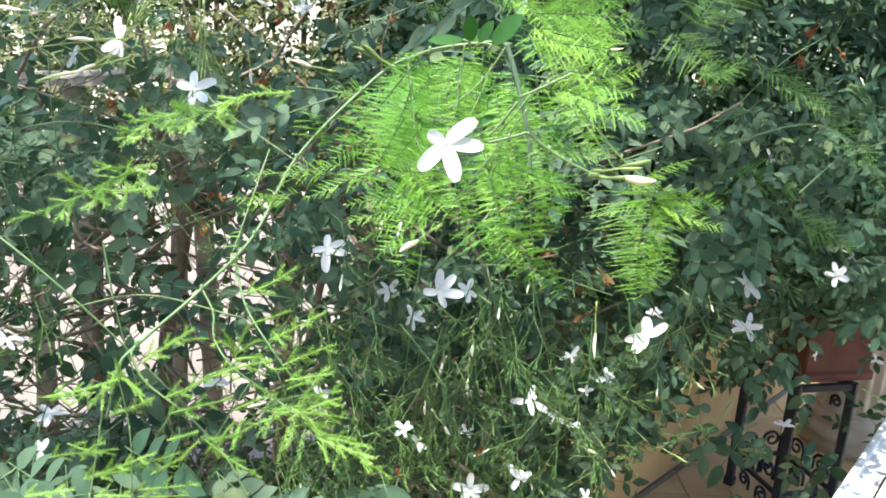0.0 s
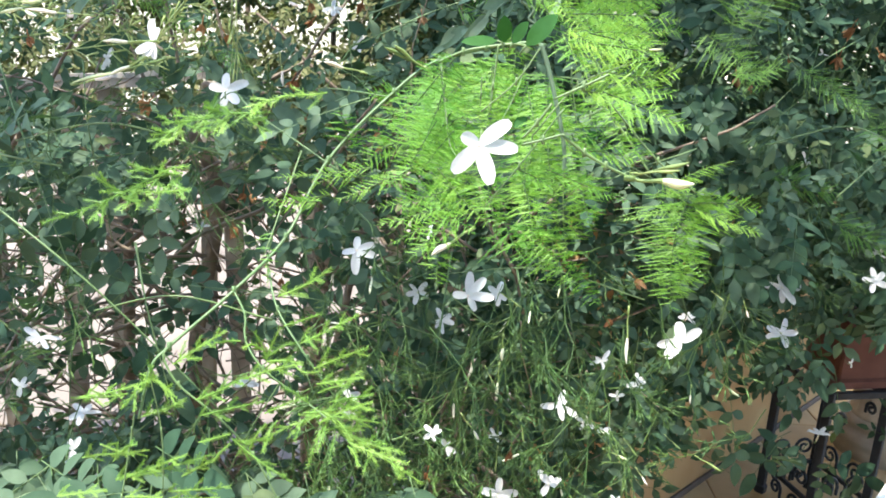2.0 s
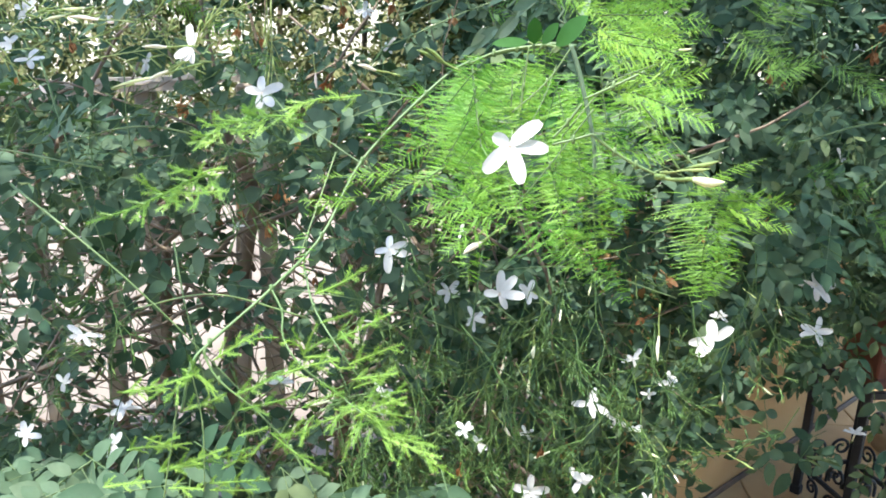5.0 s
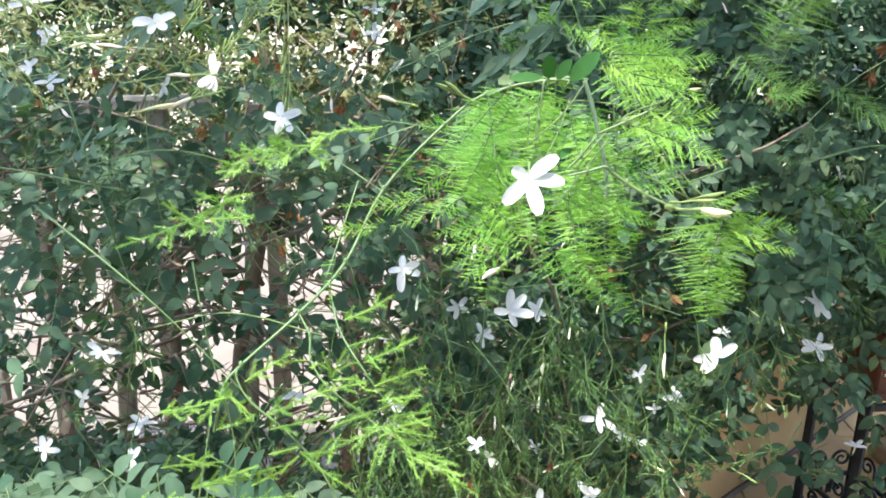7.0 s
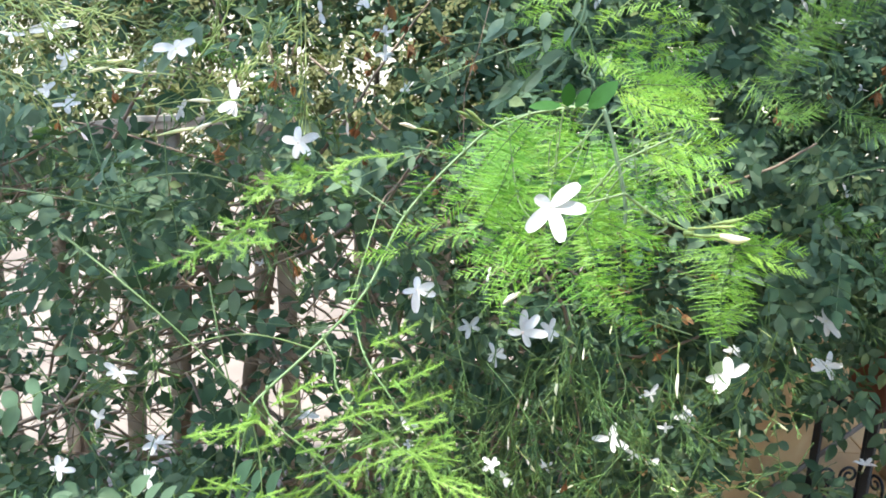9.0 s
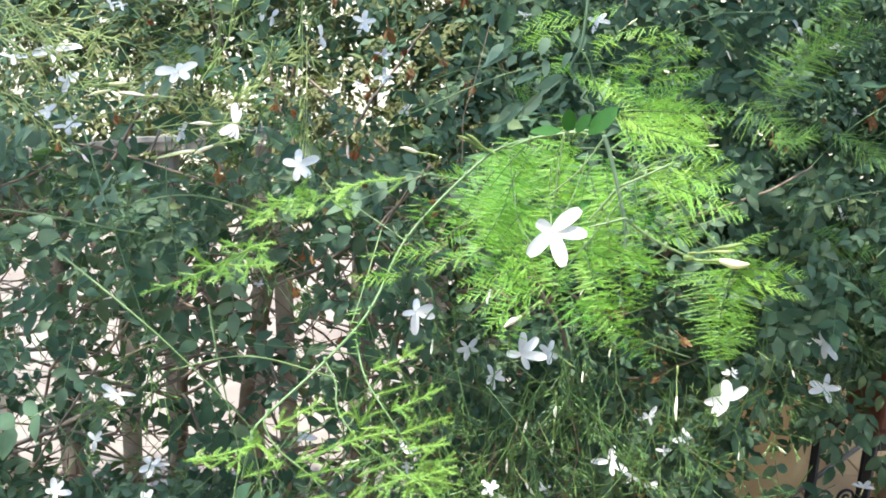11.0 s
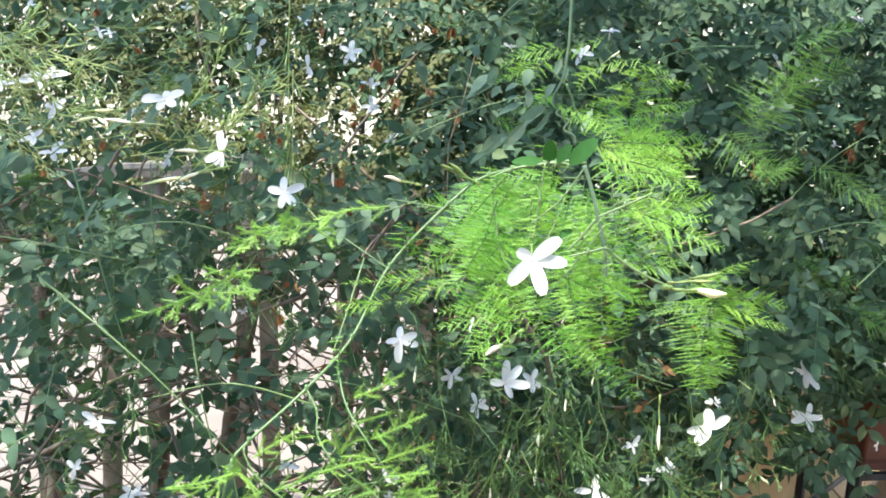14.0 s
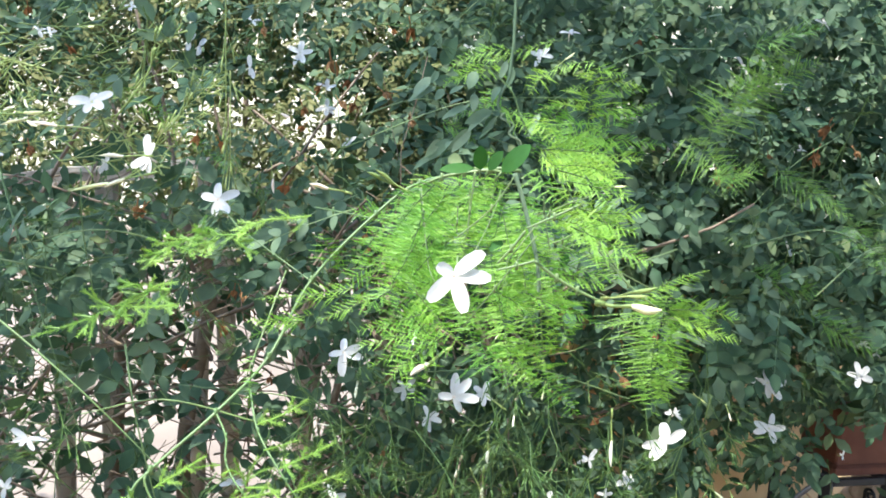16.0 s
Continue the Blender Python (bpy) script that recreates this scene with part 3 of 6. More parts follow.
def comb(base, tip, reach, roll, tone, lop=0.0):
    """A flat plume: slender side branchlets in one plane, long at the foot and shorter to the tip, edged with
    tiny needles. lop shortens the branchlets of the upper side."""
    i = frond_count[0]
    frond_count[0] += 1
    r = random.Random(900 + i)
    base, tip = Vector(base), Vector(tip)
    d = tip - base
    span, way = d.length, d.normalized()
    size = max(1.0, base.y / 0.62) ** 0.6
    m = frame_from(way, VIEW)
    tilt = radians(roll) * (1 if i % 2 else -1)
    nrm = (m.col[2] * math.cos(tilt) + m.col[0] * math.sin(tilt)).normalized()
    side = way.cross(nrm)
    bow = r.uniform(-0.05, 0.08) * span
    line = [d * (k / 12) + side * bow * math.sin(math.pi * k / 12) + Vector((0, 0, -0.05 * span * (k / 12) ** 2)) for k in range(13)]
    g = Geo()
    tube(g, line, 0.00055 * size, 0.0002 * size, 4, 1)
    pitch = 0.0041 * size
    pairs = max(5, int(span / pitch))
    hangs = min(1.0, max(0.0, (abs(way.z) - 0.35) / 0.35))        # a hanging plume holds its branchlets level, a reaching one sweeps them forward
    for k in range(pairs):
        for s in (-1, 1):
            if r.random() < 0.10:
                continue
            t = (k + (0.25 if s > 0 else 0.75) + r.uniform(-0.3, 0.3)) / pairs
            t = min(max(t, 0.01), 0.985)
            shape = min(1.0, 0.62 + 3.0 * t) * (1 - t) ** 0.62 * 1.08 + 0.06
            ln = reach * shape * r.choice((0.62, 0.85, 0.95, 1.05, 1.12)) * r.uniform(0.9, 1.12)
            if (side * s).z > 0:
                ln *= 1 - abs(lop)
            if ln < 0.0022 * size:
                continue
            q0 = line[min(11, int(t * 12))].lerp(line[min(12, int(t * 12) + 1)], t * 12 % 1)
            flat = (side * s + RIGHT * (0.9 * hangs if (side * s).x > 0 else -0.9 * hangs)).normalized()
            lean = r.uniform(-0.05, 0.26) * hangs + r.uniform(0.75, 1.6) * (1 - hangs)
            out = (flat + way * lean + nrm * r.uniform(-0.22, 0.22)).normalized()
            end = q0 + out * ln + way * ln * r.uniform(-0.06, 0.12) + Vector((0, 0, -ln * r.uniform(-0.03, 0.08)))
            mid = q0.lerp(end, 0.5) + nrm * ln * r.uniform(-0.05, 0.05) + Vector((0, 0, ln * r.uniform(0.0, 0.06)))
            tube(g, [q0, mid, end], 0.00040 * size, 0.00014 * size, 3, 0, False)
            feather = min(0.0046 * size, ln * 0.30)
            prickles(g, [q0.lerp(end, 0.05), mid, end], r, nrm, feather, feather * 0.12, 0.00118 * size, 0.00030 * size, 0.60, 0.12)
            if ln > 0.012 * size:
                for j in range(2):
                    c = q0.lerp(mid, 0.12 + 0.3 * j)
                    e = c + (out + way * r.choice((-0.75, 0.75)) + nrm * r.uniform(-0.5, 0.5)).normalized() * ln * r.uniform(0.16, 0.28)
                    tube(g, [c, c.lerp(e, 0.5), e], 0.00028 * size, 0.00012 * size, 3, 0, False)
                    prickles(g, [c, c.lerp(e, 0.5), e], r, nrm, feather * 0.6, feather * 0.25, 0.0014 * size, 0.00028 * size, 0.7)
    prickles(g, line[6:], r, nrm, 0.0026 * size, 0.0012 * size, 0.0014 * size, 0.00026 * size, 0.7)
    part("frond", g, [TONES[tone], sprig_mat], fern, at=Matrix.Translation(base), smooth=False)


def twig(points, needle, tone, forks=0):
    """A spiny young twig: stout needles set slantwise along it, and a few short side twigs."""
    i = frond_count[0]
    frond_count[0] += 1
    r = random.Random(900 + i)
    base = Vector(points[0])
    line = [q - base for q in spline(points, 5)]
    total = sum((q - p).length for p, q in zip(line, line[1:]))
    size = base.y / 0.47
    g = Geo()
    tube(g, line, 0.00050 * size, 0.00024 * size, 4, 0)
    nrm = (VIEW + UPWARD * r.uniform(-0.5, 0.5)).normalized()
    prickles(g, line, r, nrm, needle * 1.0, needle * 0.65, needle * 0.36, 0.00046 * size, 0.85)
    if forks:
        n = max(2, int(total / (0.0090 * size)))
        for k in range(n):
            t = (k + r.uniform(0.3, 0.9)) / n * 0.9
            at = line[int(t * (len(line) - 1))]
            way = (line[min(len(line) - 1, int(t * (len(line) - 1)) + 1)] - at).normalized()
            side = way.cross(nrm).normalized() * (1 if k % 2 else -1)
            ln = needle * r.uniform(1.8, 3.3) * (1.2 - 0.75 * t)
            out = (side * r.uniform(0.55, 0.9) + way + nrm * r.uniform(-0.3, 0.3)).normalized()
            short = [at, at + out * ln * 0.5 + way * ln * 0.03, at + out * ln + way * ln * 0.12]
            tube(g, short, 0.00036 * size, 0.00018 * size, 3, 0, False)
            prickles(g, short, r, nrm, needle * 0.85, needle * 0.5, needle * 0.33, 0.00044 * size, 0.9)
    part("frond", g, [TONES[tone], sprig_mat], fern, at=Matrix.Translation(base), smooth=False)


def fern_stem(points, radius):
    line = spline(points, 8)
    g = Geo()
    tube(g, [q - line[0] for q in line], radius, radius * 0.75, 7)
    for q in points[1:-1]:
        c = Vector(q) - line[0]
        tube(g, [c + Vector((0, 0, -0.003)), c, c + Vector((0, 0, 0.003))], radius * 1.25, radius * 1.05, 7)
    part("stem", g, stem_mat, fern, at=Matrix.Translation(line[0]))


def pale_stem(points, radius):
    """A twining grey-green shoot of the jasmine."""
    line = spline(points, 8)
    g = Geo()
    tube(g, [q - line[0] for q in line], radius, radius * 0.8, 7)
    part("shoot", g, pale_leaf_mat, jasmine, at=Matrix.Translation(line[0]))


def fine_shoot(points, radius):
    """A long thin flowering shoot: knotty, with short forked side stalks that carry narrow green buds."""
    line = spline(points, 8)
    r = random.Random(int(1000 * abs(line[0].x + line[-1].z)))
    g = Geo()
    o = line[0]
    tube(g, [q - o for q in line], radius, radius * 0.6, 5)
    for k in range(3, len(line) - 1, 4):
        q = line[k] - o
        way = (line[k + 1] - line[k]).normalized()
        for s in (-1, 1):
            out = (way + UPWARD * s * r.uniform(0.3, 0.9) + RIGHT * r.uniform(-0.3, 0.3) + VIEW * r.uniform(-0.3, 0.4)).normalized()
            ln = r.uniform(0.014, 0.034)
            tube(g, [q, q + out * ln * 0.5, q + out * ln + Vector((0, 0, -0.002))], radius * 0.6, radius * 0.45, 4, 0, False)
            for e in (-0.5, 0.45):
                tip = (out + UPWARD * e + VIEW * r.uniform(-0.2, 0.3)).normalized()
                a = q + out * ln
                tube(g, [a, a + tip * 0.006, a + tip * 0.010, a + tip * r.uniform(0.014, 0.019)], 0.0007, 0.0012, 5, 0)
    part("shoot", g, shoot_mat, jasmine, at=Matrix.Translation(o))


# ---- the flower in front, and the rest of the bloom ----
flower((0.003, 0.500, 1.436), 0.0231, 0, 0.05, [(40, 1, 4), (-2, 1, 4), (-72, 1.08, 2), (-131, 0.98, 4), (152, 0.52, 6)], 1.2)
flower((-0.063, 1.100, 1.130), 0.0197, 0.3, 0.3, [(48, 1, 8), (-12, 0.85, 8), (-107, 0.95, 8), (193, 0.95, 8), (138, 0.8, 8)], 1.2)
flower((-0.026, 1.020, 1.121), 0.0192, 0.5, 0.2, [(103, 0.8, 8), (23, 0.9, 8), (-17, 1, 8), (-92, 1, 8), (-127, 0.7, 8)], 1.2)
flower((0.008, 0.900, 1.199), 0.0302, 0, 0.1, [(91, 0.9, 8), (50, 0.9, 8), (1, 1, 8), (-63, 0.6, 8), (179, 0.58, 8)], 1.02)
flower((0.044, 0.940, 1.190), 0.0161, 0.2, 0.2, [(148, 0.9, 8), (68, 0.95, 8), (-37, 0.8, 8), (-92, 1, 8), (203, 0.6, 8)], 1.3)
flower((0.265, 0.905, 1.154), 0.0261, 0, 0.1, [(98, 0.9, 8), (41, 1, 8), (189, 1, 8), (-135, 1.02, 8), (143, 0.35, 8)], 1.35)
flower((0.192, 1.000, 1.083), 0.0160, 0.3, 0.4, [(193, 1, 8), (48, 1.05, 8), (-82, 0.7, 8), (153, 0.6, 8), (13, 0.5, 8)], 0.95)
flower((0.255, 1.050, 1.030), 0.0186, 0.4, 0.5, [(88, 0.8, 8), (38, 0.95, 8), (8, 0.7, 8), (193, 1, 8), (-57, 0.6, 8)], 1.2)
flower((0.225, 1.030, 1.019), 0.0112, -0.5, 0.3, [(178, 1, 8), (13, 1, 8), (93, 0.7, 8), (-77, 0.6, 8)], 1.2)
flower((0.128, 0.912, 1.057), 0.0241, 0, 0.2, [(71, 0.85, 8), (183, 0.95, 8), (-25, 1.05, 8), (-73, 0.68, 8), (41, 0.45, 8)], 1.0)
flower((0.200, 1.100, 0.937), 0.0181, 0.2, 0.8, [(153, 1, 8), (83, 0.7, 8), (213, 0.8, 8), (-37, 0.7, 8)], 1.2)
flower((0.207, 1.020, 0.968), 0.0144, 0.6, 0.5, [(13, 1.1, 8), (-22, 0.8, 8), (173, 0.8, 8), (103, 0.4, 8)], 1.2)
flower((-0.023, 0.800, 1.071), 0.0126, -0.3, 0.3, [(148, 1, 8), (63, 0.8, 8), (23, 0.8, 8), (218, 0.9, 8), (-77, 0.7, 8)], 1.3)
flower((-0.008, 0.810, 1.050), 0.0128, 0.4, -0.3, [(128, 1, 8), (-32, 1.1, 8), (-67, 0.9, 8), (63, 0.5, 8)], 1.3)
flower((0.057, 0.850, 0.968), 0.0225, 0, 0.1, [(91, 0.85, 8), (173, 0.95, 8), (6, 1.02, 8), (-47, 0.85, 8), (-117, 0.7, 8)], 1.25)
flower((0.116, 0.850, 0.986), 0.0184, 0, 0.1, [(130, 1, 8), (28, 0.85, 8), (-122, 0.85, 8), (-7, 0.6, 8), (73, 0.5, 8)], 1.25)
flower((0.334, 1.120, 1.107), 0.0143, 0.2, 0.4, [(23, 1, 8), (73, 0.7, 8), (-37, 0.9, 8), (178, 1.1, 8), (143, 0.7, 8)], 1.2)
flower((0.198, 0.850, 0.963), 0.0117, 0.2, 0.3, [(113, 1, 8), (63, 0.9, 8), (-27, 1, 8), (203, 0.9, 8)], 1.2)
flower((0.060, 1.050, 0.935), 0.0116, 0.2, 0.6, [(113, 1, 8), (23, 1, 8), (193, 1, 8), (-67, 1, 8)], 1.2)
flower((0.490, 1.160, 1.078), 0.0245, 0, 0.1, [(73, 0.9, 8), (5, 1, 8), (-72, 0.9, 8), (198, 0.92, 8), (159, 1, 8)], 1.2)
flower((0.672, 1.350, 0.813), 0.0212, 0, 1.3, [(181, 1, 8), (153, 0.9, 8), (103, 0.7, 8), (38, 0.9, 8), (3, 1, 8)], 1.2)
flower((0.731, 1.400, 0.937), 0.0096, 0.3, 0.3, [(63, 1, 8), (-117, 1, 8), (163, 0.7, 8)], 1.2)
flower((0.834, 1.400, 0.967), 0.0128, 0.4, 0.3, [(43, 1, 8), (203, 1, 8), (-57, 0.7, 8)], 1.2)
flower((0.848, 1.400, 0.935), 0.0129, -0.4, 0.3, [(103, 1, 8), (-27, 1, 8), (203, 0.7, 8)], 1.2)
flower((0.479, 1.160, 1.150), 0.0291, 0, 0.1, [(100, 0.68, 8), (172, 0.85, 8), (6, 1.02, 8), (-50, 1.02, 8), (-85, 0.72, 8)], 1.15)
flower((0.634, 1.200, 1.156), 0.0220, 0, 0.1, [(101, 0.95, 8), (41, 1, 8), (-15, 1, 8), (-112, 0.9, 8), (175, 0.95, 8)], 1.25)
flower((0.736, 1.400, 1.150), 0.0153, 0.1, 0.6, [(83, 1, 8), (23, 1, 8), (193, 0.8, 8), (-57, 1, 8)], 1.2)
flower((0.763, 1.400, 1.135), 0.0112, 0.3, 0.3, [(63, 1, 8), (203, 1, 8), (-67, 0.8, 8)], 1.2)
flower((-0.502, 0.883, 1.120), 0.0210, 0, 0.5, [(153, 1.1, 8), (193, 0.75, 8), (5, 1, 8), (-47, 0.8, 8), (-117, 0.5, 8)], 0.95)
flower((-0.544, 0.900, 1.045), 0.0134, 0.3, 0.3, [(133, 1, 8), (58, 1, 8), (-89, 1, 8), (13, 0.6, 8)], 1.2)
flower((-0.476, 0.920, 1.002), 0.0196, 0.1, 0.9, [(143, 1, 8), (15, 1, 8), (-97, 0.9, 8), (63, 0.7, 8), (203, 0.9, 8)], 1.2)
flower((-0.458, 0.850, 0.991), 0.0163, 0.6, -0.2, [(65, 1, 8), (103, 0.8, 8), (-107, 1.05, 8), (-67, 0.8, 8)], 1.3)
flower((-0.287, 1.000, 1.016), 0.0171, 0.1, 1.0, [(181, 1, 8), (-2, 1, 8), (98, 0.6, 8), (43, 0.8, 8), (143, 0.8, 8)], 1.2)
flower((-0.135, 0.900, 1.059), 0.0161, 0.4, 0.4, [(108, 1, 8), (11, 1.05, 8), (-27, 0.8, 8), (63, 0.5, 8)], 1.2)
flower((-0.131, 0.900, 1.036), 0.0091, -0.3, -0.2, [(83, 1, 8), (173, 0.8, 8), (3, 0.9, 8), (-77, 0.8, 8)], 1.2)
flower((-0.714, 1.200, 0.930), 0.0140, 0.3, 0.8, [(103, 1, 8), (23, 1, 8), (203, 1, 8), (-57, 1, 8)], 1.2)
flower((-0.604, 0.900, 0.964), 0.0203, 0.1, 0.6, [(114, 1, 8), (64, 0.8, 8), (-6, 1.1, 8), (-73, 0.7, 8), (172, 0.6, 8)], 1.2)
flower((-0.417, 1.220, 1.177), 0.0139, -0.3, 0.9, [(172, 1, 8), (12, 1, 8), (82, 0.7, 8), (-78, 0.6, 8)], 1.2)
flower((-0.572, 0.920, 1.543), 0.0277, 0, 0.2, [(192, 0.95, 8), (16, 1.02, 8), (-90, 0.56, 8), (32, 0.7, 8), (167, 0.6, 8)], 1.1)
flower((-0.674, 1.000, 1.532), 0.0166, 0.3, 0.6, [(182, 1, 8), (-83, 0.9, 8), (24, 1, 8), (102, 0.4, 8)], 1.2)
flower((-0.602, 1.000, 1.506), 0.0173, 0.3, 0.2, [(47, 0.9, 8), (177, 0.7, 8), (-103, 1.05, 8), (2, 0.7, 8), (102, 0.6, 8)], 1.2)
flower((-0.648, 0.900, 1.512), 0.0178, -0.2, 0.5, [(-18, 1, 8), (42, 0.8, 8), (162, 1, 8), (-108, 0.8, 8)], 1.2)
flower((-0.689, 1.100, 1.457), 0.0183, 0.5, 0.4, [(67, 0.9, 8), (202, 1, 8), (-98, 1, 8), (132, 0.6, 8)], 1.2)
flower((-0.664, 1.100, 1.437), 0.0217, 0.2, 0.4, [(67, 1, 8), (202, 0.85, 8), (-68, 0.85, 8), (-6, 1.05, 8)], 1.2)
flower((-0.392, 0.845, 1.525), 0.0254, 0, 0.1, [(176, 1.05, 8), (32, 0.85, 8), (-116, 0.5, 8), (-23, 0.75, 8), (82, 0.4, 8)], 1.2)
flower((-0.307, 0.780, 1.476), 0.0202, -0.1, 0.1, [(90, 1.05, 8), (72, 0.7, 8), (224, 0.9, 8), (-83, 0.72, 8), (252, 0.7, 8)], 1.1)
flower((-0.636, 1.200, 1.616), 0.0132, 0.4, 0.5, [(122, 1, 8), (32, 0.8, 8), (-68, 0.9, 8)], 1.2)
flower((-0.342, 1.000, 1.601), 0.0139, 1.1, 0.2, [(64, 1, 8), (77, 0.7, 8), (-103, 1, 8), (-83, 0.6, 8)], 1.2)
flower((-0.460, 1.020, 1.444), 0.0139, 0.9, 0.1, [(72, 1, 8), (-108, 1.1, 8), (-78, 0.8, 8), (152, 0.4, 8)], 1.2)
flower((-0.543, 1.100, 1.500), 0.0090, 0.2, 0.4, [(72, 1, 8), (-18, 1, 8), (202, 1, 8), (-98, 1, 8)], 1.2)
flower((-0.123, 0.885, 1.251), 0.0247, 0, 0.1, [(94, 0.62, 8), (24, 0.85, 8), (-12, 0.88, 8), (-93, 1.05, 8), (195, 0.66, 8)], 1.2)
flower((-0.253, 0.830, 1.430), 0.0223, 0.1, 0.1, [(97, 0.8, 8), (26, 1, 8), (-46, 0.95, 8), (167, 0.8, 8), (-98, 0.75, 8)], 1.25)
flower((-0.240, 1.170, 1.601), 0.0189, 0, 0.1, [(83, 0.95, 8), (11, 0.95, 8), (-65, 1, 8), (-112, 1, 8), (155, 0.9, 8)], 1.2)
flower((-0.242, 1.400, 1.556), 0.0188, 0.2, 0.7, [(153, 1, 8), (3, 0.9, 8), (83, 0.9, 8), (-57, 0.6, 8)], 1.2)
flower((-0.241, 1.400, 1.521), 0.0189, 0.2, 0.3, [(203, 0.95, 8), (3, 0.9, 8), (-87, 0.9, 8), (88, 0.9, 8), (-37, 0.8, 8)], 1.2)
flower((-0.205, 1.440, 1.461), 0.0185, 0.5, 0.3, [(61, 1, 8), (218, 1, 8), (-67, 0.7, 8), (123, 0.5, 8)], 1.2)
flower((-0.266, 1.000, 1.573), 0.0142, 0.9, 0.1, [(108, 1, 8), (-77, 1, 8), (-97, 0.7, 8)], 1.2)
flower((-0.329, 1.000, 1.596), 0.0142, 0.9, 0.1, [(58, 1, 8), (-107, 1, 8), (-87, 0.7, 8)], 1.2)
flower((-0.619, 1.200, 1.614), 0.0111, 0.3, 0.5, [(113, 1, 8), (33, 0.8, 8), (-77, 1, 8), (193, 0.8, 8)], 1.2)
flower((-0.497, 1.200, 1.657), 0.0110, 0.3, 0.5, [(93, 1, 8), (3, 0.8, 8), (-97, 1, 8), (183, 0.8, 8)], 1.2)
flower((-0.037, 0.800, 1.300), 0.0078, -1.0, 0.1, [(78, 1, 8), (-102, 1, 8), (23, 0.4, 8)], 1.3)
flower((-0.804, 1.300, 1.658), 0.0147, 0.2, 0.4, [(78, 1, 8), (-102, 1, 8), (23, 0.9, 8)], 1.2)
flower((-0.317, 1.200, 1.645), 0.0118, 0.4, 0.6, [(163, 1, 8), (23, 1, 8), (-67, 0.8, 8)], 1.2)
flower((0.116, 1.303, 1.621), 0.0191, 0, 0.2, [(167, 0.9, 8), (52, 1, 8), (2, 1, 8), (-116, 1, 8), (102, 0.6, 8)], 1.25)
flower((0.158, 1.300, 1.658), 0.0173, 0, 1.0, [(197, 0.9, 8), (17, 1, 8), (62, 0.6, 8), (-58, 0.4, 8)], 1.2)
flower((0.002, 1.450, 1.636), 0.0123, 0.2, 0.4, [(142, 1, 8), (7, 1, 8), (-63, 1, 8), (62, 0.7, 8)], 1.2)
flower((0.089, 1.450, 1.664), 0.0091, 0.2, 0.4, [(102, 1, 8), (2, 1, 8), (-78, 1, 8), (192, 1, 8)], 1.2)
flower((0.497, 1.500, 1.635), 0.0166, 0.2, 0.2, [(114, 1, 8), (-68, 1, 8), (-38, 0.4, 8)], 1.3)
flower((0.576, 1.500, 1.600), 0.0156, 0.1, 0.6, [(97, 1, 8), (22, 1, 8), (-28, 0.8, 8), (167, 1, 8), (-118, 0.7, 8)], 1.2)
flower((0.383, 1.500, 1.488), 0.0192, 0.3, 0.3, [(152, 1, 8), (67, 1, 8), (-8, 0.9, 8), (-113, 1, 8), (-58, 0.7, 8)], 1.2)
flower((0.634, 1.500, 1.712), 0.0184, 0.2, 0.5, [(32, 1, 8), (152, 0.9, 8), (-58, 0.7, 8), (82, 0.8, 8)], 1.2)
flower((0.644, 1.550, 1.485), 0.0109, 0.2, 0.5, [(102, 1, 8), (-48, 1, 8), (202, 1, 8)], 1.2)
flower((0.519, 1.550, 1.694), 0.0085, 0.2, 0.5, [(62, 1, 8), (182, 1, 8), (-58, 1, 8)], 1.2)
flower((0.666, 1.600, 1.283), 0.0161, 0.3, 0.5, [(112, 1, 8), (22, 1, 8), (-98, 1, 8), (-43, 0.9, 8)], 1.2)

withered((-0.357, 0.880, 1.405), 0.0187)
withered((-0.293, 0.880, 1.490), 0.0168)
withered((-0.220, 1.100, 1.498), 0.0163)
withered((-0.299, 1.000, 1.236), 0.0212)
withered((-0.289, 1.050, 1.270), 0.0200)
withered((-0.112, 1.000, 1.352), 0.0149)
withered((-0.116, 1.000, 1.369), 0.0149)
withered((0.227, 1.000, 1.197), 0.0233)
withered((0.198, 1.000, 1.139), 0.0191)
withered((0.063, 0.800, 1.050), 0.0153)
withered((-0.028, 0.800, 1.018), 0.0170)
withered((-0.238, 1.000, 1.170), 0.0149)
withered((0.413, 1.300, 1.442), 0.0248)
withered((0.436, 1.300, 1.433), 0.0165)
withered((0.617, 1.400, 1.523), 0.0267)
withered((0.609, 1.400, 1.476), 0.0267)
withered((0.677, 1.400, 1.490), 0.0208)
withered((-0.083, 1.000, 1.076), 0.0127)
withered((-0.419, 1.150, 1.204), 0.0220)
withered((-0.224, 1.100, 1.373), 0.0187)
withered((0.518, 1.300, 0.794), 0.0165)
withered((-0.423, 1.200, 1.108), 0.0178)
withered((-0.370, 0.900, 1.404), 0.0210)
withered((-0.107, 1.500, 1.665), 0.0350)
withered((-0.232, 1.400, 1.595), 0.0386)
withered((-0.256, 1.400, 1.554), 0.0208)
withered((-0.194, 1.400, 1.527), 0.0297)
withered((-0.139, 1.400, 1.549), 0.0267)
withered((-0.095, 1.400, 1.511), 0.0208)
withered((-0.205, 1.400, 1.566), 0.0238)
withered((0.652, 1.500, 1.477), 0.0318)
withered((0.665, 1.500, 1.529), 0.0286)
withered((0.305, 1.500, 1.664), 0.0318)
withered((-0.315, 1.100, 1.259), 0.0210)
withered((-0.223, 1.000, 1.426), 0.0212)
withered((-0.587, 1.100, 1.208), 0.0163)
withered((0.301, 1.150, 1.218), 0.0195)
withered((-0.139, 1.500, 1.664), 0.0191)
withered((-0.348, 1.100, 1.390), 0.0163)
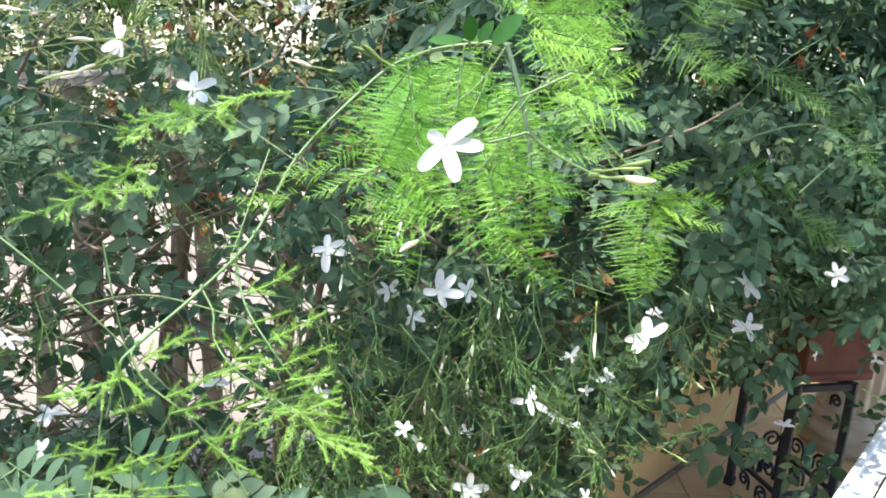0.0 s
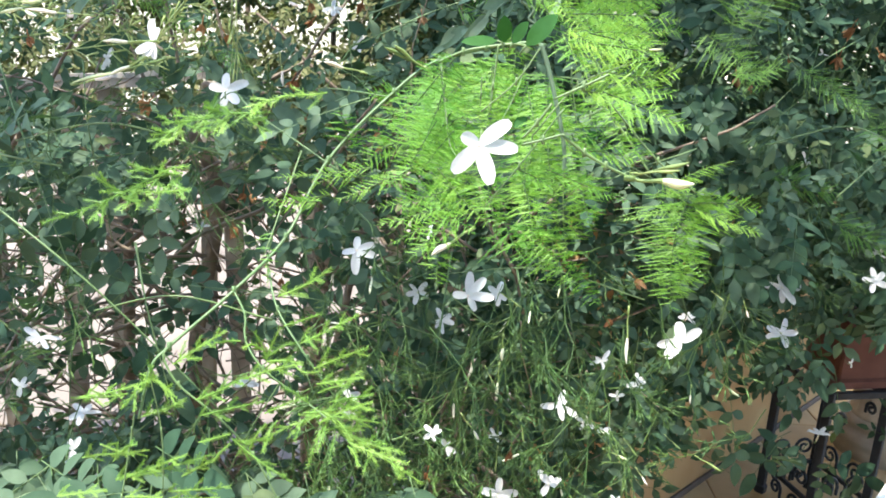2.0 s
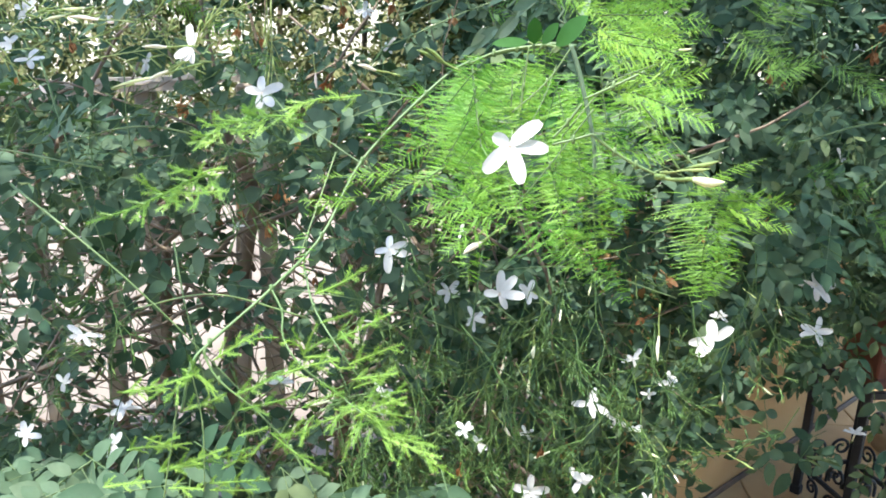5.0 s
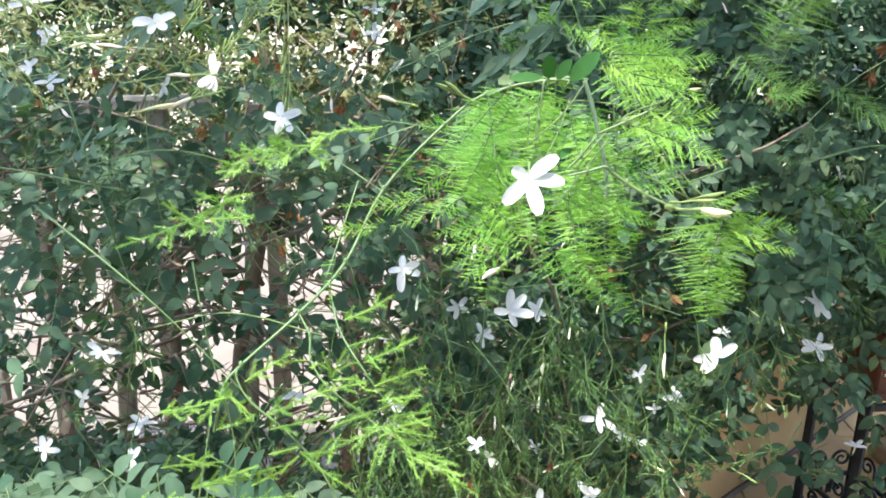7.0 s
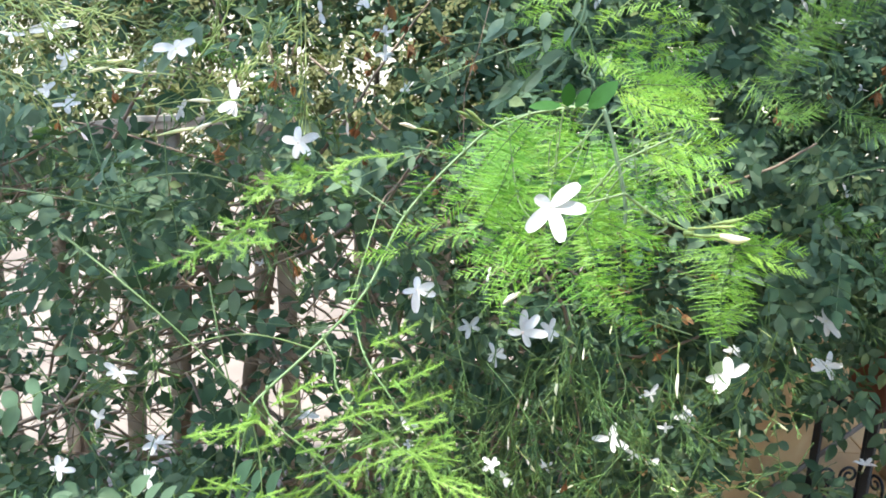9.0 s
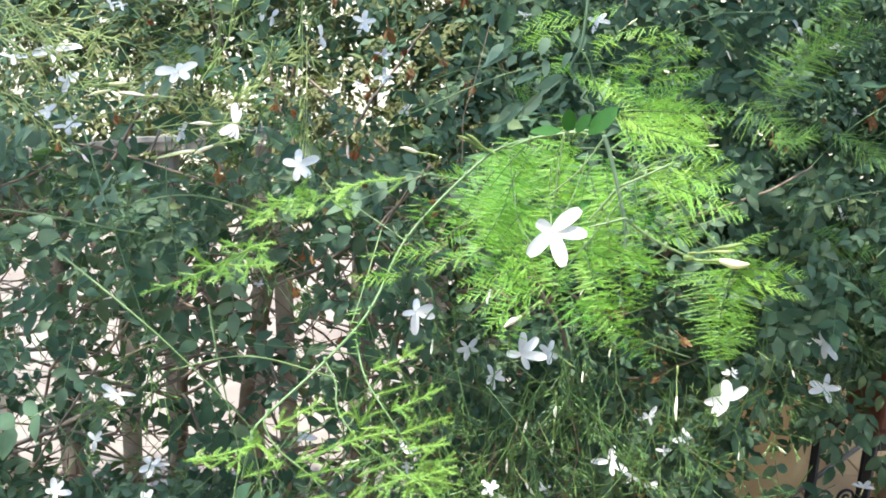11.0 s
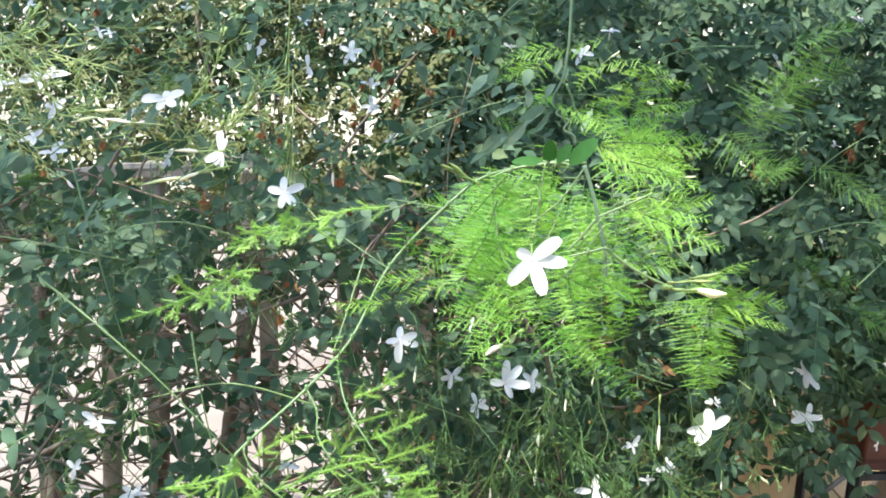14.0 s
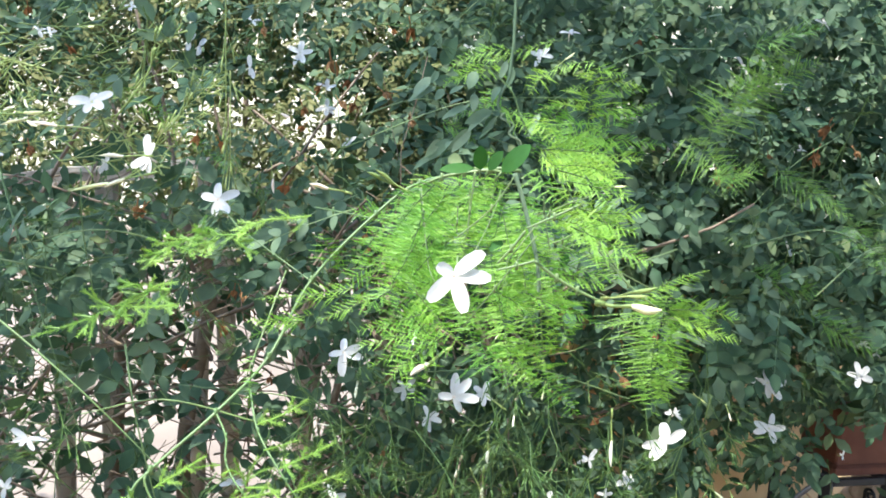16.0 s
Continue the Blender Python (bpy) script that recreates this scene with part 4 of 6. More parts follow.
withered((0.565, 1.500, 1.473), 0.0159)
withered((-0.492, 0.900, 1.467), 0.0191)
withered((-0.259, 1.000, 1.352), 0.0170)
withered((-0.077, 1.200, 1.510), 0.0204)
withered((-0.239, 1.200, 1.521), 0.0204)
withered((-0.337, 1.000, 1.257), 0.0191)
withered((-0.301, 1.000, 1.236), 0.0212)
withered((-0.404, 1.000, 1.386), 0.0170)
withered((-0.622, 1.000, 1.418), 0.0170)
withered((-0.490, 1.000, 1.584), 0.0170)
withered((-0.249, 1.000, 1.619), 0.0170)
withered((-0.302, 1.000, 1.477), 0.0170)
withered((-0.541, 1.000, 1.630), 0.0170)
withered((-0.218, 1.000, 1.426), 0.0170)
withered((-0.151, 1.000, 1.535), 0.0170)

# plumes of the fern
comb((0.222, 0.800, 1.356), (0.212, 0.780, 1.245), 0.0600, 6, "lime")
comb((0.218, 0.800, 1.340), (0.146, 0.780, 1.331), 0.0125, 15, "lime", 0.30)
comb((0.228, 0.805, 1.360), (0.222, 0.785, 1.256), 0.0540, 6, "lime")
comb((0.225, 0.800, 1.345), (0.288, 0.780, 1.348), 0.0249, 18, "lime")
comb((0.229, 0.800, 1.340), (0.291, 0.780, 1.326), 0.0181, 20, "lime")
comb((0.218, 0.800, 1.314), (0.244, 0.780, 1.274), 0.0193, 15, "lime")
comb((0.187, 0.800, 1.352), (0.253, 0.780, 1.397), 0.0170, 35, "lime", 0.70)
comb((0.220, 0.800, 1.370), (0.243, 0.780, 1.387), 0.0147, 25, "lime", 0.80)
comb((0.077, 0.660, 1.397), (0.083, 0.640, 1.331), 0.0374, 8, "deep_shade")
comb((0.086, 0.660, 1.394), (0.101, 0.640, 1.351), 0.0262, 20, "deep_shade")
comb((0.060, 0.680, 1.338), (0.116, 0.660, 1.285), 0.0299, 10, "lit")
comb((0.052, 0.660, 1.343), (0.069, 0.640, 1.307), 0.0257, 15, "deep_shade")
comb((0.053, 0.570, 1.411), (0.107, 0.550, 1.398), 0.0162, 30, "deep_shade")
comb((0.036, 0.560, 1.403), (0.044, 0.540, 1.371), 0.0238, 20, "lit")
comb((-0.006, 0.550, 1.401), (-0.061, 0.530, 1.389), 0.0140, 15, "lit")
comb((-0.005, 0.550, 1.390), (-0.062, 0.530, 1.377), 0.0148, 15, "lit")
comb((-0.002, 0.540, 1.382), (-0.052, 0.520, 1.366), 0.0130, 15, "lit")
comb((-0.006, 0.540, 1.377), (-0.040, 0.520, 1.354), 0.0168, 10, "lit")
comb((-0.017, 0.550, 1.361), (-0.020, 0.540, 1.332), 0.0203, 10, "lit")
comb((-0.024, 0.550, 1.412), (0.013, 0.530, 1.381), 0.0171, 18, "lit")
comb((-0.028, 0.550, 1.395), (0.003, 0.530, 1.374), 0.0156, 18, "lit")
comb((0.013, 0.580, 1.410), (0.020, 0.560, 1.373), 0.0247, 10, "deep_shade")
comb((0.032, 0.570, 1.410), (0.058, 0.550, 1.401), 0.0162, 20, "deep_shade")
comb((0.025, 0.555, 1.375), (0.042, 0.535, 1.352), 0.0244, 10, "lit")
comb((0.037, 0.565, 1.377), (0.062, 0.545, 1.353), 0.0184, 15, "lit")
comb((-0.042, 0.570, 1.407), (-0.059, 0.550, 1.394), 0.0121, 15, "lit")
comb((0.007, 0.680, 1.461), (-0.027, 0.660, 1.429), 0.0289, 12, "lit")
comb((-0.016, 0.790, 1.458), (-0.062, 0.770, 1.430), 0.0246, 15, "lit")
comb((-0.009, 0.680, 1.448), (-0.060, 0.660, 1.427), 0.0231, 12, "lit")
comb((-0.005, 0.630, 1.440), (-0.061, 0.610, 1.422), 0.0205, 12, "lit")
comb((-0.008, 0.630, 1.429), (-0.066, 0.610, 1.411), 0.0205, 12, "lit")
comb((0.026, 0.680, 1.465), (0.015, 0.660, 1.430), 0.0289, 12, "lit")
comb((0.038, 0.600, 1.470), (0.030, 0.580, 1.443), 0.0221, 18, "deep_shade")
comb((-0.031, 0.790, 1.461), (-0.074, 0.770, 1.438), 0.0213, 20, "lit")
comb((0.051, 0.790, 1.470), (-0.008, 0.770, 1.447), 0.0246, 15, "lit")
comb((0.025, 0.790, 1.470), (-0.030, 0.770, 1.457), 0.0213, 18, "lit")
comb((0.053, 0.590, 1.447), (0.042, 0.570, 1.424), 0.0209, 15, "deep_shade")
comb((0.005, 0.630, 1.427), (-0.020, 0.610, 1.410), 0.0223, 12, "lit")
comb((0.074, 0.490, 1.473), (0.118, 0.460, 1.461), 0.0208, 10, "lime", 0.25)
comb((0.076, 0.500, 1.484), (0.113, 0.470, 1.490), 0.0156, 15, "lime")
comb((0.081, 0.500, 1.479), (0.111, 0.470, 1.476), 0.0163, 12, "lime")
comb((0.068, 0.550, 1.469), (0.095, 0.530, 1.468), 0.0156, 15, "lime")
comb((0.076, 0.560, 1.438), (0.119, 0.540, 1.434), 0.0135, 12, "deep_shade", 0.30)
comb((0.076, 0.570, 1.442), (0.092, 0.550, 1.447), 0.0121, 15, "deep_shade")
comb((0.079, 0.560, 1.427), (0.108, 0.540, 1.427), 0.0159, 10, "deep_shade")
comb((0.037, 0.585, 1.463), (0.044, 0.565, 1.437), 0.0265, 12, "deep_shade")
comb((0.058, 0.580, 1.447), (0.070, 0.560, 1.419), 0.0214, 12, "deep_shade")
comb((0.041, 0.570, 1.436), (0.037, 0.550, 1.413), 0.0226, 12, "deep_shade")
comb((0.070, 0.580, 1.436), (0.078, 0.560, 1.415), 0.0189, 14, "deep_shade")
comb((0.058, 0.540, 1.517), (0.117, 0.510, 1.519), 0.0214, 10, "lime", 0.20)
comb((0.079, 0.790, 1.503), (0.148, 0.770, 1.482), 0.0302, 10, "lime")
comb((0.089, 0.790, 1.491), (0.134, 0.770, 1.476), 0.0280, 12, "lime")
comb((0.090, 0.550, 1.508), (0.113, 0.520, 1.493), 0.0179, 15, "lime")
comb((0.073, 0.550, 1.506), (0.103, 0.520, 1.505), 0.0171, 12, "lime")
comb((0.166, 1.080, 1.529), (0.171, 1.060, 1.599), 0.0474, 6, "lime")
comb((0.168, 1.080, 1.543), (0.250, 1.060, 1.559), 0.0260, 12, "lime", 0.55)
comb((0.167, 1.080, 1.552), (0.095, 1.060, 1.542), 0.0122, 12, "lime", 0.30)
comb((0.170, 1.080, 1.568), (0.238, 1.060, 1.576), 0.0184, 12, "lime", 0.40)
comb((0.169, 1.080, 1.574), (0.125, 1.060, 1.567), 0.0122, 12, "lime", 0.30)
comb((0.172, 1.080, 1.584), (0.224, 1.060, 1.580), 0.0168, 12, "lime", 0.40)
comb((0.172, 1.080, 1.591), (0.140, 1.060, 1.586), 0.0107, 12, "lime", 0.30)
comb((0.173, 1.080, 1.599), (0.207, 1.060, 1.590), 0.0153, 12, "lime")
comb((0.106, 0.980, 1.622), (0.016, 0.960, 1.595), 0.0194, 10, "lime", 0.70)
comb((0.054, 0.980, 1.609), (-0.021, 0.960, 1.585), 0.0208, 10, "lime", 0.20)
comb((0.026, 0.960, 1.584), (-0.030, 0.940, 1.562), 0.0177, 10, "lime", 0.20)
comb((0.036, 0.960, 1.594), (0.004, 0.940, 1.564), 0.0231, 10, "lime")
comb((0.014, 0.960, 1.586), (-0.015, 0.940, 1.570), 0.0177, 10, "lime")
comb((0.162, 1.020, 1.601), (0.084, 1.000, 1.578), 0.0188, 10, "lime", 0.70)
comb((0.104, 1.020, 1.586), (0.081, 1.000, 1.561), 0.0217, 10, "lime")
comb((0.045, 0.880, 1.552), (-0.024, 0.860, 1.524), 0.0137, 12, "lit", 0.20)
comb((0.040, 0.880, 1.556), (0.017, 0.860, 1.534), 0.0212, 10, "lit")
comb((-0.022, 0.880, 1.522), (0.016, 0.860, 1.507), 0.0175, 12, "lime", 0.20)
comb((0.039, 0.820, 1.543), (0.098, 0.800, 1.527), 0.0267, 8, "lime", 0.85)
comb((0.055, 0.820, 1.540), (0.090, 0.800, 1.513), 0.0221, 8, "lime", 0.40)
comb((0.074, 0.810, 1.533), (0.097, 0.790, 1.512), 0.0172, 10, "lime")
comb((0.081, 0.670, 1.513), (0.114, 0.650, 1.537), 0.0161, 8, "lime")
comb((0.084, 0.660, 1.509), (0.115, 0.640, 1.528), 0.0159, 8, "lime", 0.10)
comb((0.088, 0.680, 1.522), (0.113, 0.660, 1.532), 0.0135, 10, "lime")
comb((0.082, 0.650, 1.507), (0.108, 0.630, 1.515), 0.0138, 10, "lime")
comb((0.131, 0.880, 1.515), (0.218, 0.860, 1.514), 0.0187, 10, "lit", 0.20)
comb((0.147, 0.900, 1.516), (0.194, 0.880, 1.548), 0.0166, 12, "deep_shade", 0.20)
comb((0.150, 0.900, 1.512), (0.200, 0.880, 1.502), 0.0128, 12, "deep_shade")
comb((0.092, 0.620, 1.503), (0.136, 0.600, 1.512), 0.0105, 10, "lime", 0.20)
comb((0.088, 0.600, 1.500), (0.122, 0.580, 1.503), 0.0119, 10, "lime")
comb((0.064, 0.600, 1.509), (0.083, 0.580, 1.497), 0.0153, 10, "lime")
comb((0.065, 0.510, 1.506), (0.101, 0.490, 1.499), 0.0145, 8, "lime", 0.20)
comb((0.070, 0.500, 1.500), (0.109, 0.480, 1.494), 0.0113, 10, "lime", 0.20)
comb((0.082, 0.500, 1.504), (0.098, 0.480, 1.487), 0.0142, 8, "lime")
comb((0.057, 0.560, 1.502), (0.072, 0.540, 1.483), 0.0159, 10, "lit")
comb((0.089, 0.490, 1.485), (0.118, 0.470, 1.458), 0.0118, 8, "lime", 0.10)
comb((-0.092, 0.590, 1.416), (-0.097, 0.580, 1.445), 0.0184, 8, "deep_shade")
comb((-0.072, 0.580, 1.404), (-0.139, 0.560, 1.400), 0.0099, 12, "deep_shade")
comb((-0.082, 0.580, 1.396), (-0.116, 0.570, 1.390), 0.0107, 12, "deep_shade")
comb((-0.101, 0.575, 1.383), (-0.147, 0.560, 1.382), 0.0139, 10, "deep_shade", -0.30)
comb((-0.107, 0.570, 1.379), (-0.144, 0.560, 1.369), 0.0113, 12, "deep_shade")
comb((-0.056, 0.585, 1.398), (-0.097, 0.570, 1.382), 0.0141, 12, "deep_shade")
comb((-0.057, 0.590, 1.421), (-0.078, 0.580, 1.407), 0.0167, 12, "deep_shade")
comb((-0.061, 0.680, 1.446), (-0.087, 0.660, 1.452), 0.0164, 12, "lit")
comb((-0.061, 0.630, 1.441), (-0.076, 0.610, 1.417), 0.0170, 14, "deep_shade")
comb((-0.130, 0.520, 1.368), (-0.132, 0.510, 1.337), 0.0096, 8, "lit")

twig([(-0.185, 0.475, 1.288), (-0.165, 0.469, 1.304), (-0.147, 0.463, 1.318)], 0.0042, "young", 1)
twig([(-0.167, 0.463, 1.270), (-0.149, 0.457, 1.281), (-0.132, 0.451, 1.294)], 0.0041, "young", 1)
twig([(-0.133, 0.451, 1.292), (-0.115, 0.445, 1.302), (-0.095, 0.439, 1.310)], 0.0040, "young", 1)
twig([(-0.141, 0.475, 1.307), (-0.147, 0.469, 1.309), (-0.153, 0.463, 1.310)], 0.0042, "young")
twig([(-0.121, 0.463, 1.299), (-0.122, 0.457, 1.311), (-0.125, 0.451, 1.323)], 0.0041, "young")
twig([(-0.118, 0.451, 1.307), (-0.113, 0.445, 1.320), (-0.107, 0.439, 1.332)], 0.0040, "young")
twig([(-0.123, 0.475, 1.298), (-0.112, 0.469, 1.308), (-0.104, 0.463, 1.313)], 0.0042, "young")
twig([(-0.124, 0.463, 1.307), (-0.129, 0.457, 1.313), (-0.132, 0.451, 1.313)], 0.0041, "young")
twig([(-0.118, 0.451, 1.305), (-0.104, 0.445, 1.309), (-0.095, 0.439, 1.310)], 0.0040, "young")
twig([(-0.113, 0.475, 1.319), (-0.100, 0.469, 1.326), (-0.088, 0.463, 1.333)], 0.0042, "young")
twig([(-0.100, 0.463, 1.313), (-0.082, 0.457, 1.325), (-0.064, 0.451, 1.338)], 0.0041, "young", 1)
twig([(-0.095, 0.451, 1.324), (-0.091, 0.445, 1.322), (-0.086, 0.439, 1.320)], 0.0040, "young")
twig([(-0.094, 0.475, 1.291), (-0.077, 0.469, 1.302), (-0.060, 0.463, 1.312)], 0.0042, "young", 1)
twig([(-0.090, 0.463, 1.286), (-0.075, 0.457, 1.292), (-0.060, 0.451, 1.298)], 0.0041, "young", 1)
twig([(-0.111, 0.451, 1.347), (-0.094, 0.445, 1.357), (-0.079, 0.439, 1.369)], 0.0040, "young", 1)
twig([(-0.208, 0.475, 1.249), (-0.190, 0.469, 1.259), (-0.175, 0.463, 1.269)], 0.0042, "young", 1)
twig([(-0.165, 0.463, 1.259), (-0.142, 0.457, 1.269), (-0.121, 0.451, 1.278)], 0.0041, "young", 1)
twig([(-0.120, 0.451, 1.270), (-0.106, 0.445, 1.280), (-0.092, 0.439, 1.289)], 0.0040, "young")
twig([(-0.083, 0.475, 1.261), (-0.105, 0.469, 1.254), (-0.126, 0.463, 1.245)], 0.0042, "young", 1)
twig([(-0.143, 0.463, 1.242), (-0.130, 0.457, 1.247), (-0.117, 0.451, 1.253)], 0.0041, "young")
twig([(-0.141, 0.451, 1.251), (-0.122, 0.445, 1.240), (-0.101, 0.439, 1.231)], 0.0040, "young", 1)
twig([(-0.146, 0.475, 1.224), (-0.139, 0.469, 1.235), (-0.131, 0.463, 1.245)], 0.0042, "young")
twig([(-0.209, 0.463, 1.212), (-0.182, 0.457, 1.225), (-0.154, 0.451, 1.239)], 0.0041, "young", 1)
twig([(-0.162, 0.451, 1.247), (-0.150, 0.445, 1.254), (-0.139, 0.439, 1.261)], 0.0040, "young")
twig([(-0.084, 0.475, 1.268), (-0.068, 0.469, 1.275), (-0.055, 0.463, 1.281)], 0.0042, "young", 1)
twig([(-0.080, 0.463, 1.272), (-0.065, 0.457, 1.274), (-0.052, 0.451, 1.277)], 0.0041, "young", 1)
twig([(-0.077, 0.451, 1.271), (-0.062, 0.445, 1.273), (-0.048, 0.439, 1.275)], 0.0040, "young", 1)
twig([(-0.082, 0.475, 1.255), (-0.051, 0.469, 1.236), (-0.022, 0.463, 1.221)], 0.0042, "young", 1)
twig([(-0.074, 0.463, 1.254), (-0.056, 0.457, 1.250), (-0.037, 0.451, 1.249)], 0.0041, "young", 1)
twig([(-0.067, 0.451, 1.253), (-0.049, 0.445, 1.250), (-0.031, 0.439, 1.249)], 0.0040, "young", 1)
twig([(-0.088, 0.475, 1.250), (-0.092, 0.469, 1.240), (-0.095, 0.463, 1.229)], 0.0042, "young")
twig([(-0.078, 0.463, 1.251), (-0.079, 0.457, 1.245), (-0.079, 0.451, 1.240)], 0.0041, "young")
twig([(-0.068, 0.451, 1.251), (-0.063, 0.445, 1.249), (-0.060, 0.439, 1.246)], 0.0040, "young")
twig([(-0.056, 0.475, 1.231), (-0.058, 0.469, 1.229), (-0.059, 0.463, 1.226)], 0.0042, "young")
twig([(-0.087, 0.463, 1.260), (-0.071, 0.457, 1.272), (-0.054, 0.451, 1.282)], 0.0041, "young", 1)
twig([(-0.154, 0.451, 1.233), (-0.147, 0.445, 1.244), (-0.139, 0.439, 1.254)], 0.0040, "young")
twig([(-0.207, 0.475, 1.280), (-0.195, 0.469, 1.279), (-0.184, 0.463, 1.275)], 0.0042, "young")
twig([(-0.204, 0.463, 1.272), (-0.196, 0.457, 1.281), (-0.188, 0.451, 1.293)], 0.0041, "young")
twig([(-0.102, 0.451, 1.304), (-0.094, 0.445, 1.302), (-0.084, 0.439, 1.306)], 0.0040, "young")
twig([(-0.097, 0.475, 1.266), (-0.105, 0.469, 1.276), (-0.111, 0.463, 1.282)], 0.0042, "young")
twig([(-0.089, 0.463, 1.280), (-0.080, 0.457, 1.287), (-0.069, 0.451, 1.293)], 0.0041, "young")
twig([(-0.096, 0.451, 1.272), (-0.087, 0.445, 1.276), (-0.075, 0.439, 1.282)], 0.0040, "young")
twig([(-0.091, 0.475, 1.246), (-0.075, 0.469, 1.254), (-0.060, 0.463, 1.259)], 0.0042, "young", 1)
twig([(-0.089, 0.463, 1.270), (-0.097, 0.457, 1.263), (-0.101, 0.451, 1.254)], 0.0041, "young")
twig([(-0.130, 0.451, 1.244), (-0.125, 0.445, 1.256), (-0.117, 0.439, 1.268)], 0.0040, "young")
twig([(-0.177, 0.475, 1.265), (-0.183, 0.469, 1.262), (-0.196, 0.463, 1.259)], 0.0042, "young")
twig([(-0.086, 0.463, 1.267), (-0.074, 0.457, 1.263), (-0.066, 0.451, 1.255)], 0.0041, "young")
twig([(-0.082, 0.451, 1.264), (-0.083, 0.445, 1.259), (-0.085, 0.439, 1.253)], 0.0040, "young")
twig([(-0.080, 0.475, 1.251), (-0.068, 0.469, 1.247), (-0.049, 0.463, 1.248)], 0.0042, "young", 1)
twig([(-0.115, 0.463, 1.259), (-0.119, 0.457, 1.254), (-0.121, 0.451, 1.245)], 0.0041, "young")
twig([(-0.041, 0.451, 1.243), (-0.037, 0.445, 1.239), (-0.034, 0.439, 1.238)], 0.0040, "young")
twig([(-0.050, 0.475, 1.236), (-0.042, 0.469, 1.241), (-0.034, 0.463, 1.241)], 0.0042, "young")
twig([(-0.243, 0.465, 1.266), (-0.219, 0.459, 1.274), (-0.193, 0.453, 1.286)], 0.0036, "young", 1)
twig([(-0.223, 0.465, 1.207), (-0.198, 0.459, 1.221), (-0.172, 0.453, 1.236)], 0.0036, "young", 1)
twig([(-0.232, 0.465, 1.233), (-0.214, 0.459, 1.232), (-0.195, 0.453, 1.238)], 0.0036, "young", 1)
twig([(-0.203, 0.465, 1.278), (-0.206, 0.459, 1.272), (-0.210, 0.453, 1.267)], 0.0036, "young", 1)
twig([(-0.202, 0.465, 1.281), (-0.190, 0.459, 1.284), (-0.181, 0.453, 1.282)], 0.0036, "young", 1)
twig([(-0.224, 0.465, 1.221), (-0.213, 0.459, 1.235), (-0.203, 0.453, 1.242)], 0.0036, "young", 1)
twig([(-0.179, 0.465, 1.213), (-0.166, 0.459, 1.224), (-0.154, 0.453, 1.234)], 0.0036, "young", 1)
twig([(-0.210, 0.462, 1.272), (-0.222, 0.456, 1.272), (-0.238, 0.450, 1.273)], 0.0036, "young", 1)
twig([(-0.189, 0.462, 1.279), (-0.182, 0.456, 1.279), (-0.175, 0.450, 1.278)], 0.0036, "young", 1)
twig([(-0.202, 0.462, 1.275), (-0.194, 0.456, 1.287), (-0.188, 0.450, 1.298)], 0.0036, "young", 1)
twig([(-0.243, 0.462, 1.224), (-0.227, 0.456, 1.231), (-0.202, 0.450, 1.237)], 0.0036, "young", 1)
twig([(-0.222, 0.462, 1.210), (-0.204, 0.456, 1.218), (-0.187, 0.450, 1.225)], 0.0036, "young", 1)
twig([(-0.187, 0.462, 1.203), (-0.165, 0.456, 1.210), (-0.144, 0.450, 1.217)], 0.0036, "young", 1)
twig([(-0.262, 0.462, 1.194), (-0.242, 0.456, 1.202), (-0.223, 0.450, 1.209)], 0.0036, "young", 1)
twig([(-0.216, 0.462, 1.197), (-0.202, 0.456, 1.202), (-0.188, 0.450, 1.206)], 0.0036, "young", 1)
twig([(-0.187, 0.462, 1.198), (-0.168, 0.456, 1.203), (-0.150, 0.450, 1.209)], 0.0036, "young", 1)
twig([(-0.109, 0.600, 1.454), (-0.121, 0.597, 1.452), (-0.136, 0.594, 1.451), (-0.150, 0.591, 1.447), (-0.161, 0.588, 1.440)], 0.0049, "young", 1)
twig([(-0.152, 0.600, 1.446), (-0.158, 0.594, 1.444), (-0.161, 0.588, 1.439)], 0.0049, "young", 1)
twig([(-0.159, 0.600, 1.436), (-0.174, 0.597, 1.436), (-0.187, 0.594, 1.435), (-0.200, 0.591, 1.432), (-0.211, 0.588, 1.428)], 0.0049, "young", 1)
twig([(-0.171, 0.600, 1.434), (-0.161, 0.594, 1.429), (-0.149, 0.588, 1.425)], 0.0049, "young", 1)
twig([(-0.183, 0.600, 1.434), (-0.187, 0.594, 1.428), (-0.190, 0.588, 1.422)], 0.0049, "young", 1)
twig([(-0.201, 0.600, 1.431), (-0.188, 0.594, 1.440), (-0.180, 0.588, 1.440)], 0.0049, "young", 1)
twig([(-0.197, 0.600, 1.431), (-0.207, 0.594, 1.431), (-0.218, 0.588, 1.433)], 0.0049, "young", 1)
twig([(-0.215, 0.600, 1.426), (-0.225, 0.594, 1.419), (-0.234, 0.588, 1.409)], 0.0049, "young", 1)
twig([(-0.211, 0.600, 1.428), (-0.216, 0.594, 1.428), (-0.226, 0.588, 1.427)], 0.0049, "young", 1)
twig([(-0.216, 0.600, 1.425), (-0.204, 0.594, 1.423), (-0.194, 0.588, 1.425)], 0.0049, "young", 1)
twig([(-0.222, 0.600, 1.421), (-0.229, 0.594, 1.419), (-0.234, 0.588, 1.418)], 0.0049, "young", 1)
twig([(-0.180, 0.600, 1.433), (-0.185, 0.594, 1.430), (-0.195, 0.588, 1.429)], 0.0049, "young", 1)
twig([(-0.218, 0.600, 1.424), (-0.220, 0.594, 1.418), (-0.225, 0.588, 1.413)], 0.0049, "young", 1)
